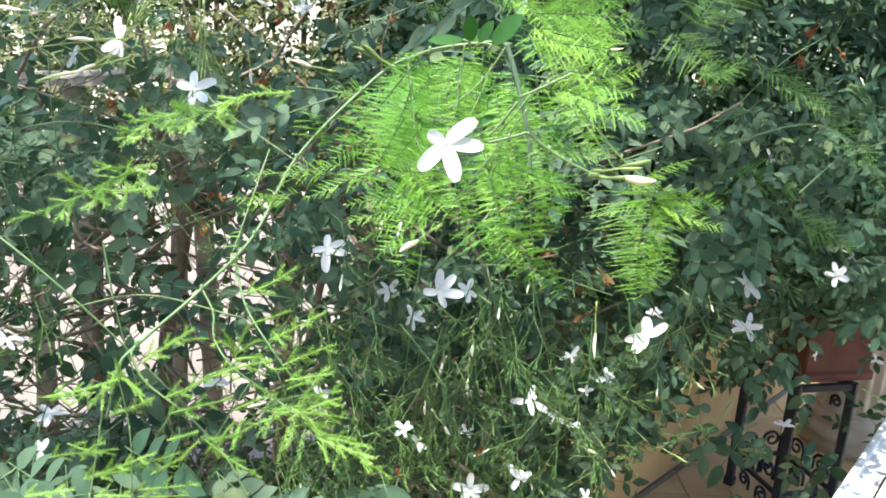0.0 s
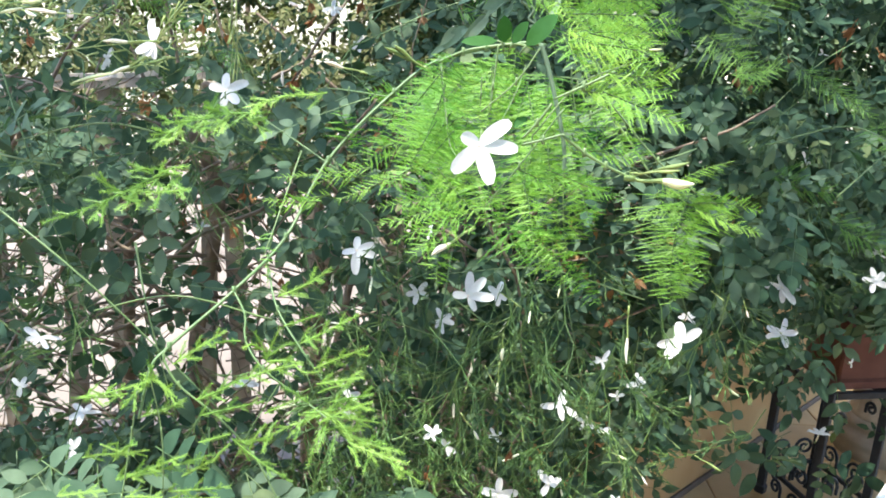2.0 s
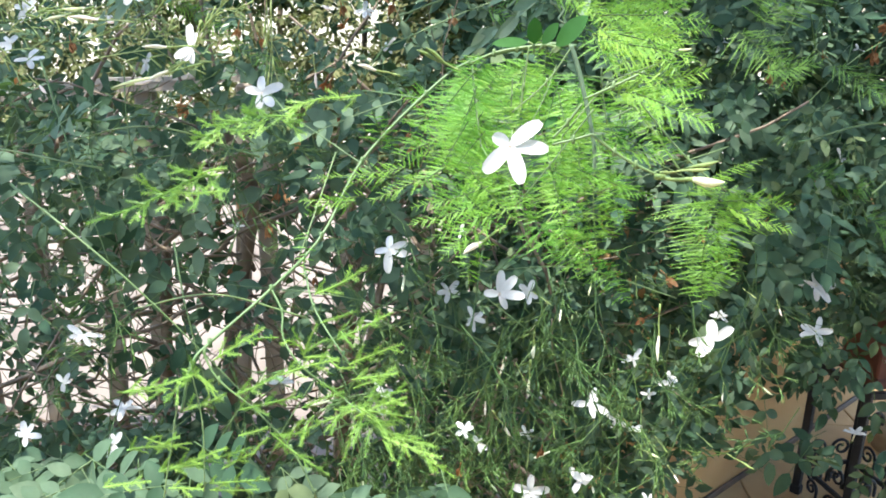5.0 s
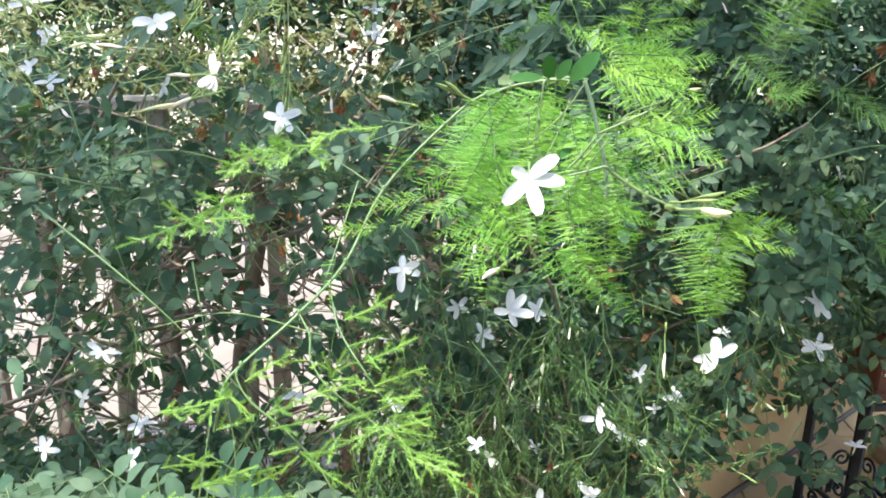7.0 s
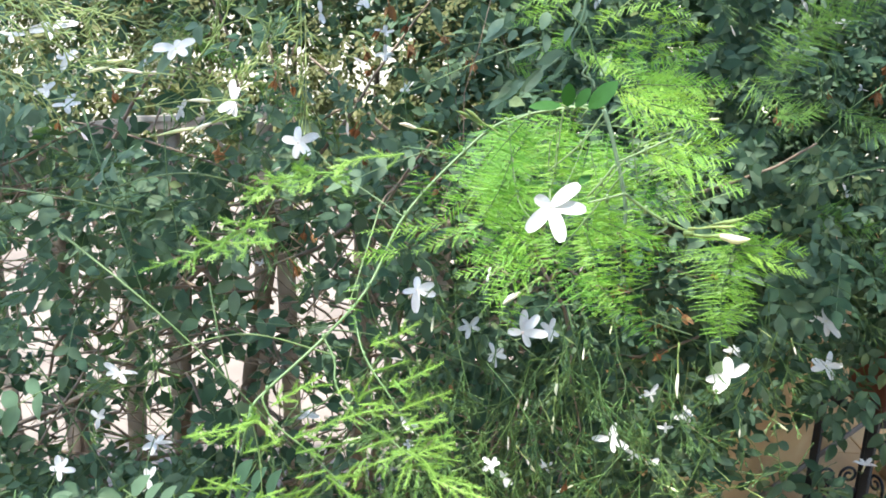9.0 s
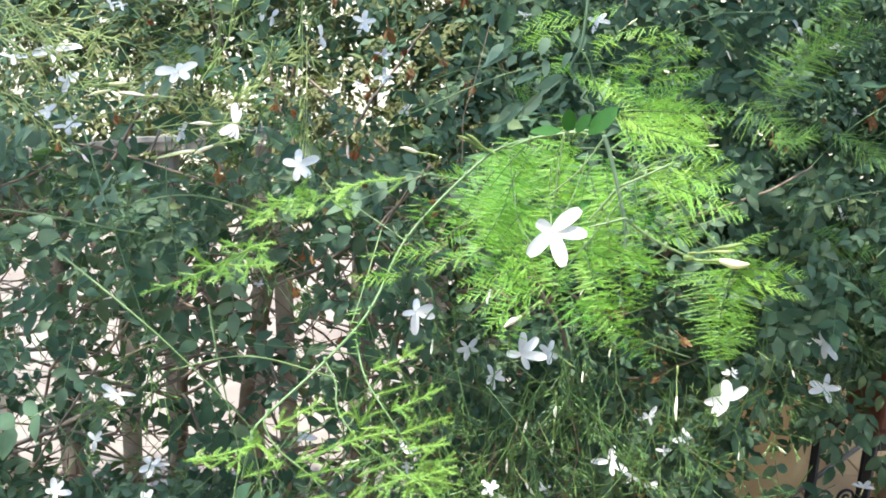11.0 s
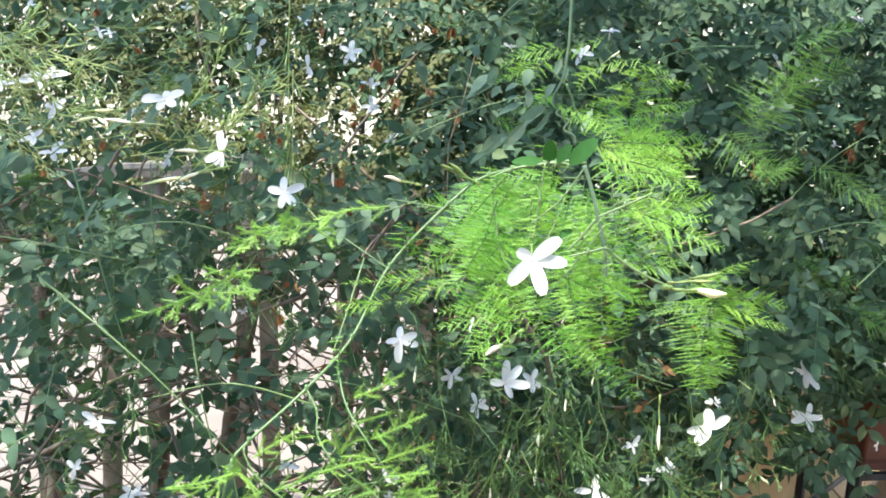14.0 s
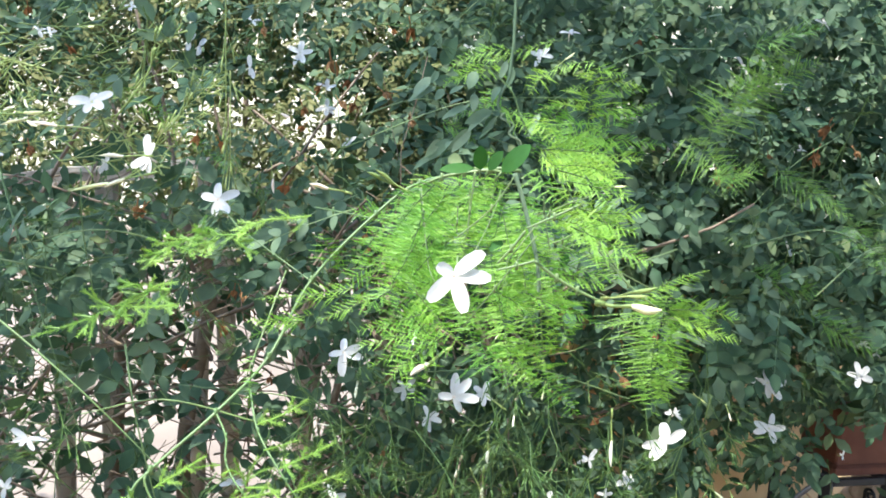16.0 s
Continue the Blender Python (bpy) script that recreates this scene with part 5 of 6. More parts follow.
twig([(-0.168, 0.600, 1.436), (-0.156, 0.594, 1.432), (-0.153, 0.588, 1.435)], 0.0049, "young", 1)
twig([(-0.188, 0.600, 1.433), (-0.188, 0.594, 1.437), (-0.195, 0.588, 1.439)], 0.0049, "young", 1)
twig([(-0.233, 0.640, 1.380), (-0.255, 0.637, 1.376), (-0.281, 0.634, 1.362), (-0.311, 0.631, 1.348), (-0.346, 0.628, 1.335)], 0.0054, "young", 1)
twig([(-0.256, 0.640, 1.376), (-0.241, 0.634, 1.384), (-0.226, 0.628, 1.388)], 0.0054, "young", 1)
twig([(-0.277, 0.640, 1.363), (-0.255, 0.634, 1.364), (-0.226, 0.628, 1.369)], 0.0054, "young", 1)
twig([(-0.270, 0.640, 1.368), (-0.275, 0.634, 1.356), (-0.280, 0.628, 1.349)], 0.0054, "young", 1)
twig([(-0.256, 0.640, 1.374), (-0.251, 0.634, 1.364), (-0.253, 0.628, 1.352)], 0.0054, "young", 1)
twig([(-0.298, 0.640, 1.353), (-0.302, 0.634, 1.348), (-0.302, 0.628, 1.341)], 0.0054, "young", 1)
twig([(-0.284, 0.640, 1.361), (-0.291, 0.634, 1.367), (-0.301, 0.628, 1.376)], 0.0054, "young", 1)
twig([(-0.287, 0.640, 1.359), (-0.275, 0.634, 1.356), (-0.263, 0.628, 1.358)], 0.0054, "young", 1)
twig([(-0.256, 0.640, 1.376), (-0.260, 0.634, 1.383), (-0.272, 0.628, 1.381)], 0.0054, "young", 1)
twig([(-0.243, 0.640, 1.378), (-0.238, 0.634, 1.371), (-0.226, 0.628, 1.368)], 0.0054, "young", 1)

# the thick of the plumes, hanging one behind the other
HULL = [(1.550, 0.071, 0.120), (1.530, 0.053, 0.126), (1.505, 0.013, 0.129), (1.483, -0.037, 0.132), (1.462, -0.053, 0.130),
        (1.440, -0.057, 0.112), (1.418, -0.051, 0.110), (1.395, -0.046, 0.103), (1.372, -0.045, 0.097), (1.354, -0.026, 0.090)]
r = random.Random(61)
for k in range(80):
    z = 1.372 + 0.165 * r.random() ** 0.8
    for (z1, a1, b1), (z0, a0, b0) in zip(HULL, HULL[1:]):
        if z0 <= z <= z1:
            f = (z - z0) / (z1 - z0)
            a, b = a0 + (a1 - a0) * f, b0 + (b1 - b0) * f
            u = r.uniform(0.12, 0.88)
            if (z > 1.475 and (u > 0.5 or k % 3)) or (z < 1.475 and u > 0.66 and k % 2):
                break
            y = r.uniform(0.575, 0.70)
            way = Vector(((u - 0.5) * 1.5 + r.uniform(-0.3, 0.3), -0.35, -1.0 + 0.5 * abs(u - 0.5))).normalized()
            at = Vector((a + (b - a) * u, 0.6, z + 0.012))
            y += 0.21 if z > 1.475 and at.x < 0.085 else 0.0
            at = Vector((-0.02, 0, 1.525)) + (at - Vector((-0.02, 0, 1.525))) * (y / 0.6)
            # upper right takes the sunlit tone, the rest of that side the shaded one
            comb(at, at + way * r.uniform(0.058, 0.100) * y, r.uniform(0.028, 0.048) * y, r.uniform(5, 35), "lime" if u > 0.72 and z > 1.47 else "lit" if u < 0.62 else "deep_shade")
            break

# more of them deeper in the hedge, their shade put into a darker needle colour
comb((0.337, 1.120, 1.521), (0.416, 1.060, 1.643), 0.0540, 20, "in_shade")
comb((0.372, 1.150, 1.569), (0.467, 1.100, 1.625), 0.0477, 35, "in_shade")
comb((0.394, 1.150, 1.640), (0.467, 1.100, 1.669), 0.0398, 35, "in_shade")
comb((0.315, 1.150, 1.509), (0.386, 1.100, 1.447), 0.0438, 30, "in_shade")
comb((0.345, 1.120, 1.459), (0.405, 1.080, 1.479), 0.0389, 30, "in_shade")
comb((0.430, 1.150, 1.324), (0.510, 1.100, 1.314), 0.0438, 30, "in_shade")
comb((0.460, 1.180, 1.469), (0.548, 1.120, 1.416), 0.0447, 25, "in_shade")
comb((0.524, 1.150, 1.262), (0.606, 1.100, 1.228), 0.0398, 30, "in_shade")
comb((0.590, 1.200, 1.392), (0.649, 1.150, 1.311), 0.0457, 20, "in_shade")
comb((-0.524, 1.150, 1.550), (-0.323, 1.100, 1.445), 0.0318, 40, "in_shade")
comb((-0.339, 1.100, 1.460), (-0.247, 1.050, 1.405), 0.0266, 40, "in_shade")

fern_stem([(0.050, 0.620, 1.495), (0.026, 0.620, 1.495), (-0.029, 0.633, 1.480), (-0.062, 0.620, 1.455), (-0.106, 0.590, 1.406), (-0.129, 0.551, 1.356), (-0.155, 0.510, 1.328), (-0.189, 0.480, 1.298), (-0.198, 0.470, 1.286), (-0.203, 0.460, 1.256)], 0.0014)
fern_stem([(-0.189, 0.480, 1.298), (-0.191, 0.475, 1.292), (-0.180, 0.470, 1.276), (-0.154, 0.465, 1.258), (-0.130, 0.460, 1.235), (-0.113, 0.455, 1.206), (-0.097, 0.450, 1.177)], 0.0008)
fern_stem([(-0.155, 0.510, 1.328), (-0.145, 0.500, 1.315), (-0.142, 0.490, 1.301), (-0.128, 0.480, 1.286), (-0.106, 0.480, 1.269), (-0.082, 0.470, 1.257)], 0.0008)
fern_stem([(-0.134, 0.520, 1.342), (-0.123, 0.500, 1.320), (-0.099, 0.480, 1.295), (-0.080, 0.480, 1.268)], 0.0008)
fern_stem([(-0.128, 0.600, 1.410), (-0.135, 0.560, 1.373), (-0.142, 0.540, 1.345)], 0.0006)
fern_stem([(-0.203, 0.460, 1.275), (-0.208, 0.460, 1.247), (-0.213, 0.450, 1.204), (-0.219, 0.450, 1.170)], 0.0006)
fern_stem([(-0.195, 0.460, 1.289), (-0.189, 0.460, 1.248), (-0.188, 0.455, 1.202)], 0.0005)
fern_stem([(0.059, 0.550, 1.456), (0.032, 0.550, 1.416), (0.011, 0.560, 1.384)], 0.0006)
fern_stem([(0.100, 0.550, 1.488), (0.068, 0.560, 1.471), (0.039, 0.550, 1.436)], 0.0006)
fern_stem([(-0.062, 0.620, 1.451), (-0.099, 0.640, 1.453), (-0.118, 0.660, 1.452)], 0.0006)
fern_stem([(-0.099, 0.600, 1.396), (-0.171, 0.640, 1.430), (-0.203, 0.660, 1.442), (-0.253, 0.680, 1.371)], 0.0006)
fern_stem([(0.088, 0.560, 1.464), (0.128, 0.560, 1.423), (0.157, 0.560, 1.402)], 0.0007)
fern_stem([(-0.027, 0.620, 1.478), (-0.022, 0.600, 1.451), (-0.017, 0.580, 1.425), (-0.006, 0.520, 1.419)], 0.0004)
fern_stem([(0.008, 0.530, 1.429), (0.026, 0.570, 1.460), (0.035, 0.600, 1.482)], 0.0004)
pale_stem([(0.042, 0.570, 1.497), (0.048, 0.570, 1.482), (0.056, 0.570, 1.457), (0.062, 0.570, 1.436), (0.065, 0.570, 1.419), (0.065, 0.570, 1.411)], 0.0017)
fern_stem([(0.035, 0.610, 1.494), (0.025, 0.610, 1.495), (0.006, 0.610, 1.492), (-0.011, 0.610, 1.488), (-0.028, 0.610, 1.480)], 0.0012)
pale_stem([(0.046, 0.820, 1.689), (0.048, 0.820, 1.613), (0.047, 0.820, 1.591), (0.045, 0.820, 1.569), (0.036, 0.820, 1.547), (0.042, 0.820, 1.533), (0.052, 0.820, 1.520), (0.062, 0.820, 1.501)], 0.0017)
pale_stem([(0.046, 0.818, 1.538), (0.040, 0.818, 1.531), (0.053, 0.818, 1.525), (0.049, 0.818, 1.515), (0.060, 0.818, 1.509), (0.062, 0.818, 1.502)], 0.0012)
fern_stem([(0.019, 0.800, 1.582), (0.047, 0.800, 1.559), (0.059, 0.800, 1.532), (0.070, 0.800, 1.514)], 0.0009)
fern_stem([(0.051, 0.550, 1.459), (0.042, 0.550, 1.446), (0.033, 0.550, 1.435)], 0.0011)
fern_stem([(0.058, 0.540, 1.440), (0.046, 0.540, 1.436), (0.032, 0.540, 1.432)], 0.001)
fern_stem([(0.087, 0.530, 1.483), (0.068, 0.530, 1.473), (0.050, 0.530, 1.464)], 0.001)
fern_stem([(0.114, 0.750, 1.445), (0.141, 0.750, 1.416), (0.168, 0.750, 1.381)], 0.0012)
fern_stem([(0.058, 0.540, 1.440), (0.074, 0.540, 1.429), (0.089, 0.540, 1.421), (0.106, 0.540, 1.414)], 0.0012)
fern_stem([(0.063, 0.560, 1.483), (0.064, 0.560, 1.473), (0.070, 0.560, 1.445)], 0.0006)
fern_stem([(0.088, 0.570, 1.456), (0.080, 0.570, 1.451), (0.073, 0.570, 1.448)], 0.0006)
fern_stem([(0.043, 0.570, 1.496), (0.027, 0.570, 1.471), (0.004, 0.570, 1.449)], 0.0007)
fern_stem([(0.014, 0.590, 1.495), (0.012, 0.590, 1.466), (0.011, 0.590, 1.445)], 0.0007)
fern_stem([(-0.027, 0.600, 1.479), (-0.020, 0.600, 1.437), (-0.009, 0.600, 1.412)], 0.0006)
fern_stem([(0.003, 0.550, 1.474), (0.003, 0.550, 1.463), (0.003, 0.550, 1.455)], 0.0005)

bud((-0.091, 0.660, 1.466), (-0.119, 0.640, 1.474))
bud((0.105, 0.530, 1.415), (0.142, 0.515, 1.416), 1.6)
bud((0.001, 0.560, 1.366), (-0.025, 0.540, 1.352), 1.3)
bud((0.109, 0.540, 1.417), (0.136, 0.530, 1.422), 0.9, True)
bud((0.111, 0.550, 1.414), (0.144, 0.540, 1.426), 0.9, True)
bud((0.186, 0.850, 1.208), (0.188, 0.840, 1.150))
bud((-0.035, 0.630, 1.470), (-0.063, 0.620, 1.490), 0.9, True)
bud((-0.039, 0.630, 1.474), (-0.070, 0.620, 1.488), 0.9, True)
bud((-0.214, 0.900, 1.464), (-0.211, 0.900, 1.431))
bud((-0.308, 0.780, 1.477), (-0.356, 0.780, 1.475))
bud((-0.311, 0.780, 1.464), (-0.357, 0.790, 1.442))
bud((0.042, 0.600, 1.373), (0.037, 0.600, 1.363))
bud((0.044, 0.800, 1.156), (0.044, 0.800, 1.116))
bud((0.093, 0.500, 1.497), (0.108, 0.500, 1.499))
bud((0.118, 1.066, 1.596), (0.140, 1.066, 1.614))
bud((0.016, 0.780, 1.094), (0.026, 0.780, 1.077))
bud((-0.314, 0.800, 1.457), (-0.423, 0.850, 1.428))
bud((-0.401, 0.850, 1.497), (-0.472, 0.860, 1.500))
bud((-0.469, 0.900, 1.509), (-0.525, 0.900, 1.493))
bud((-0.524, 0.930, 1.502), (-0.493, 0.920, 1.492), 1.3)
bud((-0.476, 0.930, 1.490), (-0.446, 0.920, 1.497), 1.3)
bud((-0.459, 0.930, 1.419), (-0.409, 0.920, 1.431), 1.3)
bud((-0.391, 0.930, 1.446), (-0.364, 0.920, 1.462), 1.3)
bud((-0.443, 0.930, 1.607), (-0.422, 0.920, 1.608), 1.3)
bud((-0.320, 0.930, 1.375), (-0.298, 0.920, 1.388), 1.3)
bud((-0.563, 0.930, 1.427), (-0.539, 0.920, 1.410), 1.3)
bud((-0.530, 0.930, 1.529), (-0.522, 0.920, 1.516), 1.3)
bud((-0.518, 0.930, 1.532), (-0.503, 0.920, 1.512), 1.3)
bud((-0.222, 0.930, 1.525), (-0.197, 0.920, 1.517), 1.3)
bud((-0.538, 0.930, 1.504), (-0.485, 0.920, 1.509), 1.3)
bud((-0.343, 0.930, 1.627), (-0.322, 0.920, 1.640), 1.3)
bud((0.158, 0.860, 1.240), (0.161, 0.855, 1.217), 0.9, True)
bud((0.110, 0.860, 1.238), (0.107, 0.855, 1.218), 1.0)
bud((0.033, 0.860, 1.125), (0.050, 0.855, 1.093), 0.9, True)
bud((0.009, 0.860, 1.063), (0.031, 0.855, 1.035), 1.0)
bud((0.053, 0.860, 1.023), (0.052, 0.855, 0.993), 0.9, True)
bud((0.300, 0.860, 1.127), (0.325, 0.855, 1.111), 1.0)
bud((0.249, 0.860, 1.053), (0.267, 0.855, 1.039), 0.9, True)
bud((0.180, 0.860, 1.030), (0.207, 0.855, 1.021), 1.0)
bud((0.289, 0.860, 1.028), (0.318, 0.855, 1.014), 0.9, True)
bud((0.220, 0.860, 1.007), (0.234, 0.855, 0.989), 1.0)
bud((0.078, 0.860, 1.060), (0.083, 0.855, 1.035), 0.9, True)
bud((0.011, 0.860, 1.098), (0.017, 0.855, 1.132), 1.0)
bud((0.202, 0.860, 1.044), (0.217, 0.855, 1.027), 0.9, True)
bud((0.315, 0.860, 1.223), (0.321, 0.855, 1.207), 1.0)
bud((0.278, 0.860, 1.234), (0.291, 0.855, 1.226), 0.9, True)
bud((0.270, 0.860, 1.118), (0.270, 0.855, 1.098), 1.0)
bud((0.047, 0.860, 1.216), (0.068, 0.855, 1.204), 0.9, True)
bud((0.128, 0.860, 0.985), (0.136, 0.855, 0.964), 1.0)
bud((0.050, 0.860, 1.166), (0.050, 0.855, 1.138), 1.5)

big_leaf((-0.102, 0.800, 1.433), (-0.192, 0.780, 1.403), 3, 0.0205, 0.8)
big_leaf((-0.342, 0.850, 1.320), (-0.331, 0.830, 1.256), 3, 0.0252, 0.3)
big_leaf((-0.133, 1.000, 1.344), (-0.242, 0.980, 1.327), 3, 0.0283, 1.0)
big_leaf((0.441, 1.350, 1.531), (0.550, 1.330, 1.547), 3, 0.0325, 0.8)
big_leaf((0.460, 1.300, 1.418), (0.493, 1.280, 1.332), 3, 0.0368, 0.5)
big_leaf((0.335, 1.300, 1.394), (0.398, 1.280, 1.363), 2, 0.0386, 0.4)
big_leaf((0.463, 1.250, 0.926), (0.488, 1.230, 0.809), 3, 0.0371, 0.3)
big_leaf((0.584, 1.300, 0.830), (0.541, 1.280, 0.765), 1, 0.0405, 0.3)
big_leaf((0.607, 1.320, 0.832), (0.551, 1.300, 0.811), 1, 0.0355, 0.3)
big_leaf((0.681, 1.400, 0.768), (0.650, 1.380, 0.741), 1, 0.0356, 0.3)
big_leaf((0.718, 1.400, 0.745), (0.793, 1.380, 0.712), 2, 0.0436, 0.3)
big_leaf((0.763, 1.420, 0.698), (0.791, 1.400, 0.655), 1, 0.0442, 0.2)
big_leaf((0.701, 1.500, 0.817), (0.675, 1.480, 0.788), 1, 0.0339, 0.4)
big_leaf((0.754, 1.500, 0.883), (0.773, 1.480, 0.793), 2, 0.0382, 0.4)
big_leaf((0.649, 1.450, 0.947), (0.690, 1.430, 0.887), 2, 0.0410, 0.4)
big_leaf((-0.141, 1.000, 1.667), (-0.368, 0.980, 1.630), 3, 0.0283, 0.6)
big_leaf((-0.329, 1.000, 1.541), (-0.375, 0.980, 1.623), 2, 0.0318, 0.6)
big_leaf((-0.274, 0.950, 1.564), (-0.367, 0.930, 1.539), 3, 0.0269, 0.9)
big_leaf((-0.067, 1.300, 1.543), (-0.042, 1.280, 1.597), 1, 0.0414, 0.3)
big_leaf((-0.587, 0.950, 1.225), (-0.647, 0.930, 1.204), 2, 0.0336, 0.5)
big_leaf((-0.536, 0.850, 1.200), (-0.543, 0.830, 1.149), 1, 0.0264, 0.1)
big_leaf((-0.534, 0.800, 1.141), (-0.593, 0.780, 1.110), 2, 0.0339, 0.6)
big_leaf((-0.533, 1.100, 1.184), (-0.509, 1.080, 1.120), 2, 0.0350, 0.4)
big_leaf((-0.371, 0.900, 1.565), (-0.412, 0.880, 1.524), 2, 0.0286, 0.8)
big_leaf((0.439, 1.360, 1.512), (0.378, 1.330, 1.488), 3, 0.0251, 0.5)
big_leaf((0.412, 1.340, 1.521), (0.386, 1.310, 1.477), 2, 0.0237, 0.5)
big_leaf((0.469, 1.340, 1.581), (0.408, 1.310, 1.560), 3, 0.0207, 0.5)
big_leaf((0.540, 1.320, 1.563), (0.462, 1.290, 1.530), 3, 0.0233, 0.5)
big_leaf((0.393, 1.400, 1.682), (0.331, 1.370, 1.635), 3, 0.0258, 0.5)
big_leaf((0.444, 1.420, 1.663), (0.376, 1.390, 1.643), 3, 0.0230, 0.5)
big_leaf((0.584, 1.400, 1.651), (0.542, 1.370, 1.604), 3, 0.0227, 0.5)
big_leaf((0.520, 1.450, 1.702), (0.471, 1.420, 1.694), 2, 0.0214, 0.5)
big_leaf((0.395, 1.380, 1.457), (0.344, 1.350, 1.487), 2, 0.0244, 0.5)
big_leaf((0.325, 1.420, 1.693), (0.286, 1.390, 1.670), 2, 0.0251, 0.5)
big_leaf((0.270, 1.450, 1.655), (0.238, 1.420, 1.636), 2, 0.0235, 0.5)
big_leaf((0.575, 1.420, 1.493), (0.540, 1.390, 1.462), 2, 0.0209, 0.5)
big_leaf((0.479, 1.300, 1.402), (0.523, 1.270, 1.378), 3, 0.0268, 0.4)
big_leaf((0.494, 1.300, 1.392), (0.499, 1.270, 1.356), 2, 0.0249, 0.4)
big_leaf((0.461, 1.320, 1.394), (0.469, 1.290, 1.364), 2, 0.0350, 0.4)
big_leaf((0.424, 1.330, 1.369), (0.434, 1.300, 1.348), 2, 0.0235, 0.4)
big_leaf((0.462, 1.300, 1.353), (0.460, 1.270, 1.310), 3, 0.0249, 0.4)
big_leaf((0.415, 1.340, 1.393), (0.389, 1.310, 1.373), 1, 0.0237, 0.4)
big_leaf((0.543, 1.340, 1.376), (0.506, 1.310, 1.334), 2, 0.0257, 0.4)
big_leaf((0.397, 1.360, 1.383), (0.378, 1.330, 1.353), 2, 0.0240, 0.4)
big_leaf((0.465, 1.340, 1.323), (0.444, 1.310, 1.302), 1, 0.0197, 0.4)
big_leaf((0.588, 1.380, 1.356), (0.586, 1.350, 1.328), 2, 0.0203, 0.4)
big_leaf((0.441, 1.340, 1.508), (0.373, 1.310, 1.483), 3, 0.0217, 0.5)
big_leaf((0.545, 1.400, 1.565), (0.562, 1.370, 1.535), 2, 0.0227, 0.5)
big_leaf((0.194, 1.050, 1.302), (0.237, 1.020, 1.285), 2, 0.0263, 0.5)
big_leaf((0.493, 1.320, 1.335), (0.452, 1.290, 1.300), 2, 0.0272, 0.5)
big_leaf((0.554, 1.320, 1.405), (0.507, 1.290, 1.365), 2, 0.0233, 0.5)
big_leaf((0.608, 1.380, 1.304), (0.634, 1.350, 1.259), 2, 0.0224, 0.5)
big_leaf((0.375, 1.400, 1.376), (0.332, 1.370, 1.352), 2, 0.0248, 0.5)
big_leaf((0.539, 1.360, 1.252), (0.588, 1.330, 1.228), 3, 0.0200, 0.5)
big_leaf((-0.562, 0.980, 1.402), (-0.573, 0.950, 1.347), 3, 0.0217, 0.5)
big_leaf((-0.441, 1.000, 1.394), (-0.459, 0.970, 1.366), 2, 0.0236, 0.5)
big_leaf((-0.545, 1.020, 1.358), (-0.554, 0.990, 1.334), 2, 0.0225, 0.5)
big_leaf((-0.486, 1.000, 1.335), (-0.446, 0.970, 1.318), 2, 0.0221, 0.5)
big_leaf((-0.645, 0.980, 1.310), (-0.604, 0.950, 1.293), 2, 0.0202, 0.5)
big_leaf((-0.600, 0.950, 1.258), (-0.628, 0.920, 1.234), 2, 0.0252, 0.4)
big_leaf((-0.600, 0.960, 1.249), (-0.563, 0.930, 1.244), 1, 0.0226, 0.4)
big_leaf((-0.649, 0.950, 1.148), (-0.669, 0.920, 1.145), 2, 0.0252, 0.4)
big_leaf((-0.618, 1.000, 1.152), (-0.613, 0.970, 1.130), 1, 0.0295, 0.4)
big_leaf((-0.595, 0.920, 1.143), (-0.561, 0.890, 1.135), 0, 0.0230, 0.4)
big_leaf((-0.685, 0.970, 1.158), (-0.687, 0.940, 1.143), 2, 0.0214, 0.4)
big_leaf((-0.112, 0.880, 1.437), (-0.198, 0.850, 1.400), 4, 0.0290, 0.3)

single_leaf((0.013, 0.600, 1.497), (-0.012, 0.590, 1.496), 0.0094, broad_mat)
single_leaf((0.018, 0.600, 1.496), (0.017, 0.590, 1.514), 0.0119, broad_mat)
single_leaf((0.024, 0.600, 1.496), (0.033, 0.590, 1.511), 0.0102, broad_mat)
single_leaf((0.034, 0.600, 1.495), (0.053, 0.590, 1.517), 0.0153, broad_mat)
single_leaf((0.081, 0.580, 1.430), (0.085, 0.570, 1.439), 0.0090, broad_mat)
single_leaf((0.037, 0.580, 1.446), (0.028, 0.570, 1.440), 0.0082, broad_mat)
single_leaf((-0.029, 0.860, 1.559), (-0.055, 0.850, 1.547), 0.0165, pale_leaf_mat)
single_leaf((0.029, 0.860, 1.534), (0.008, 0.850, 1.521), 0.0171, pale_leaf_mat)
single_leaf((0.008, 0.860, 1.517), (-0.010, 0.850, 1.496), 0.0152, pale_leaf_mat)
single_leaf((-0.012, 0.860, 1.505), (-0.032, 0.850, 1.486), 0.0165, pale_leaf_mat)
single_leaf((-0.029, 0.860, 1.487), (-0.047, 0.850, 1.475), 0.0116, pale_leaf_mat)
single_leaf((0.006, 0.860, 1.541), (-0.019, 0.850, 1.530), 0.0158, pale_leaf_mat)
single_leaf((0.012, 0.860, 1.554), (0.012, 0.850, 1.538), 0.0146, pale_leaf_mat)
single_leaf((0.082, 0.860, 1.536), (0.072, 0.850, 1.516), 0.0110, pale_leaf_mat)
single_leaf((-0.001, 0.860, 1.548), (-0.013, 0.850, 1.543), 0.0085, pale_leaf_mat)
single_leaf((0.035, 0.860, 1.530), (0.022, 0.850, 1.510), 0.0073, pale_leaf_mat)
single_leaf((-0.021, 0.860, 1.557), (-0.028, 0.850, 1.547), 0.0110, pale_leaf_mat)
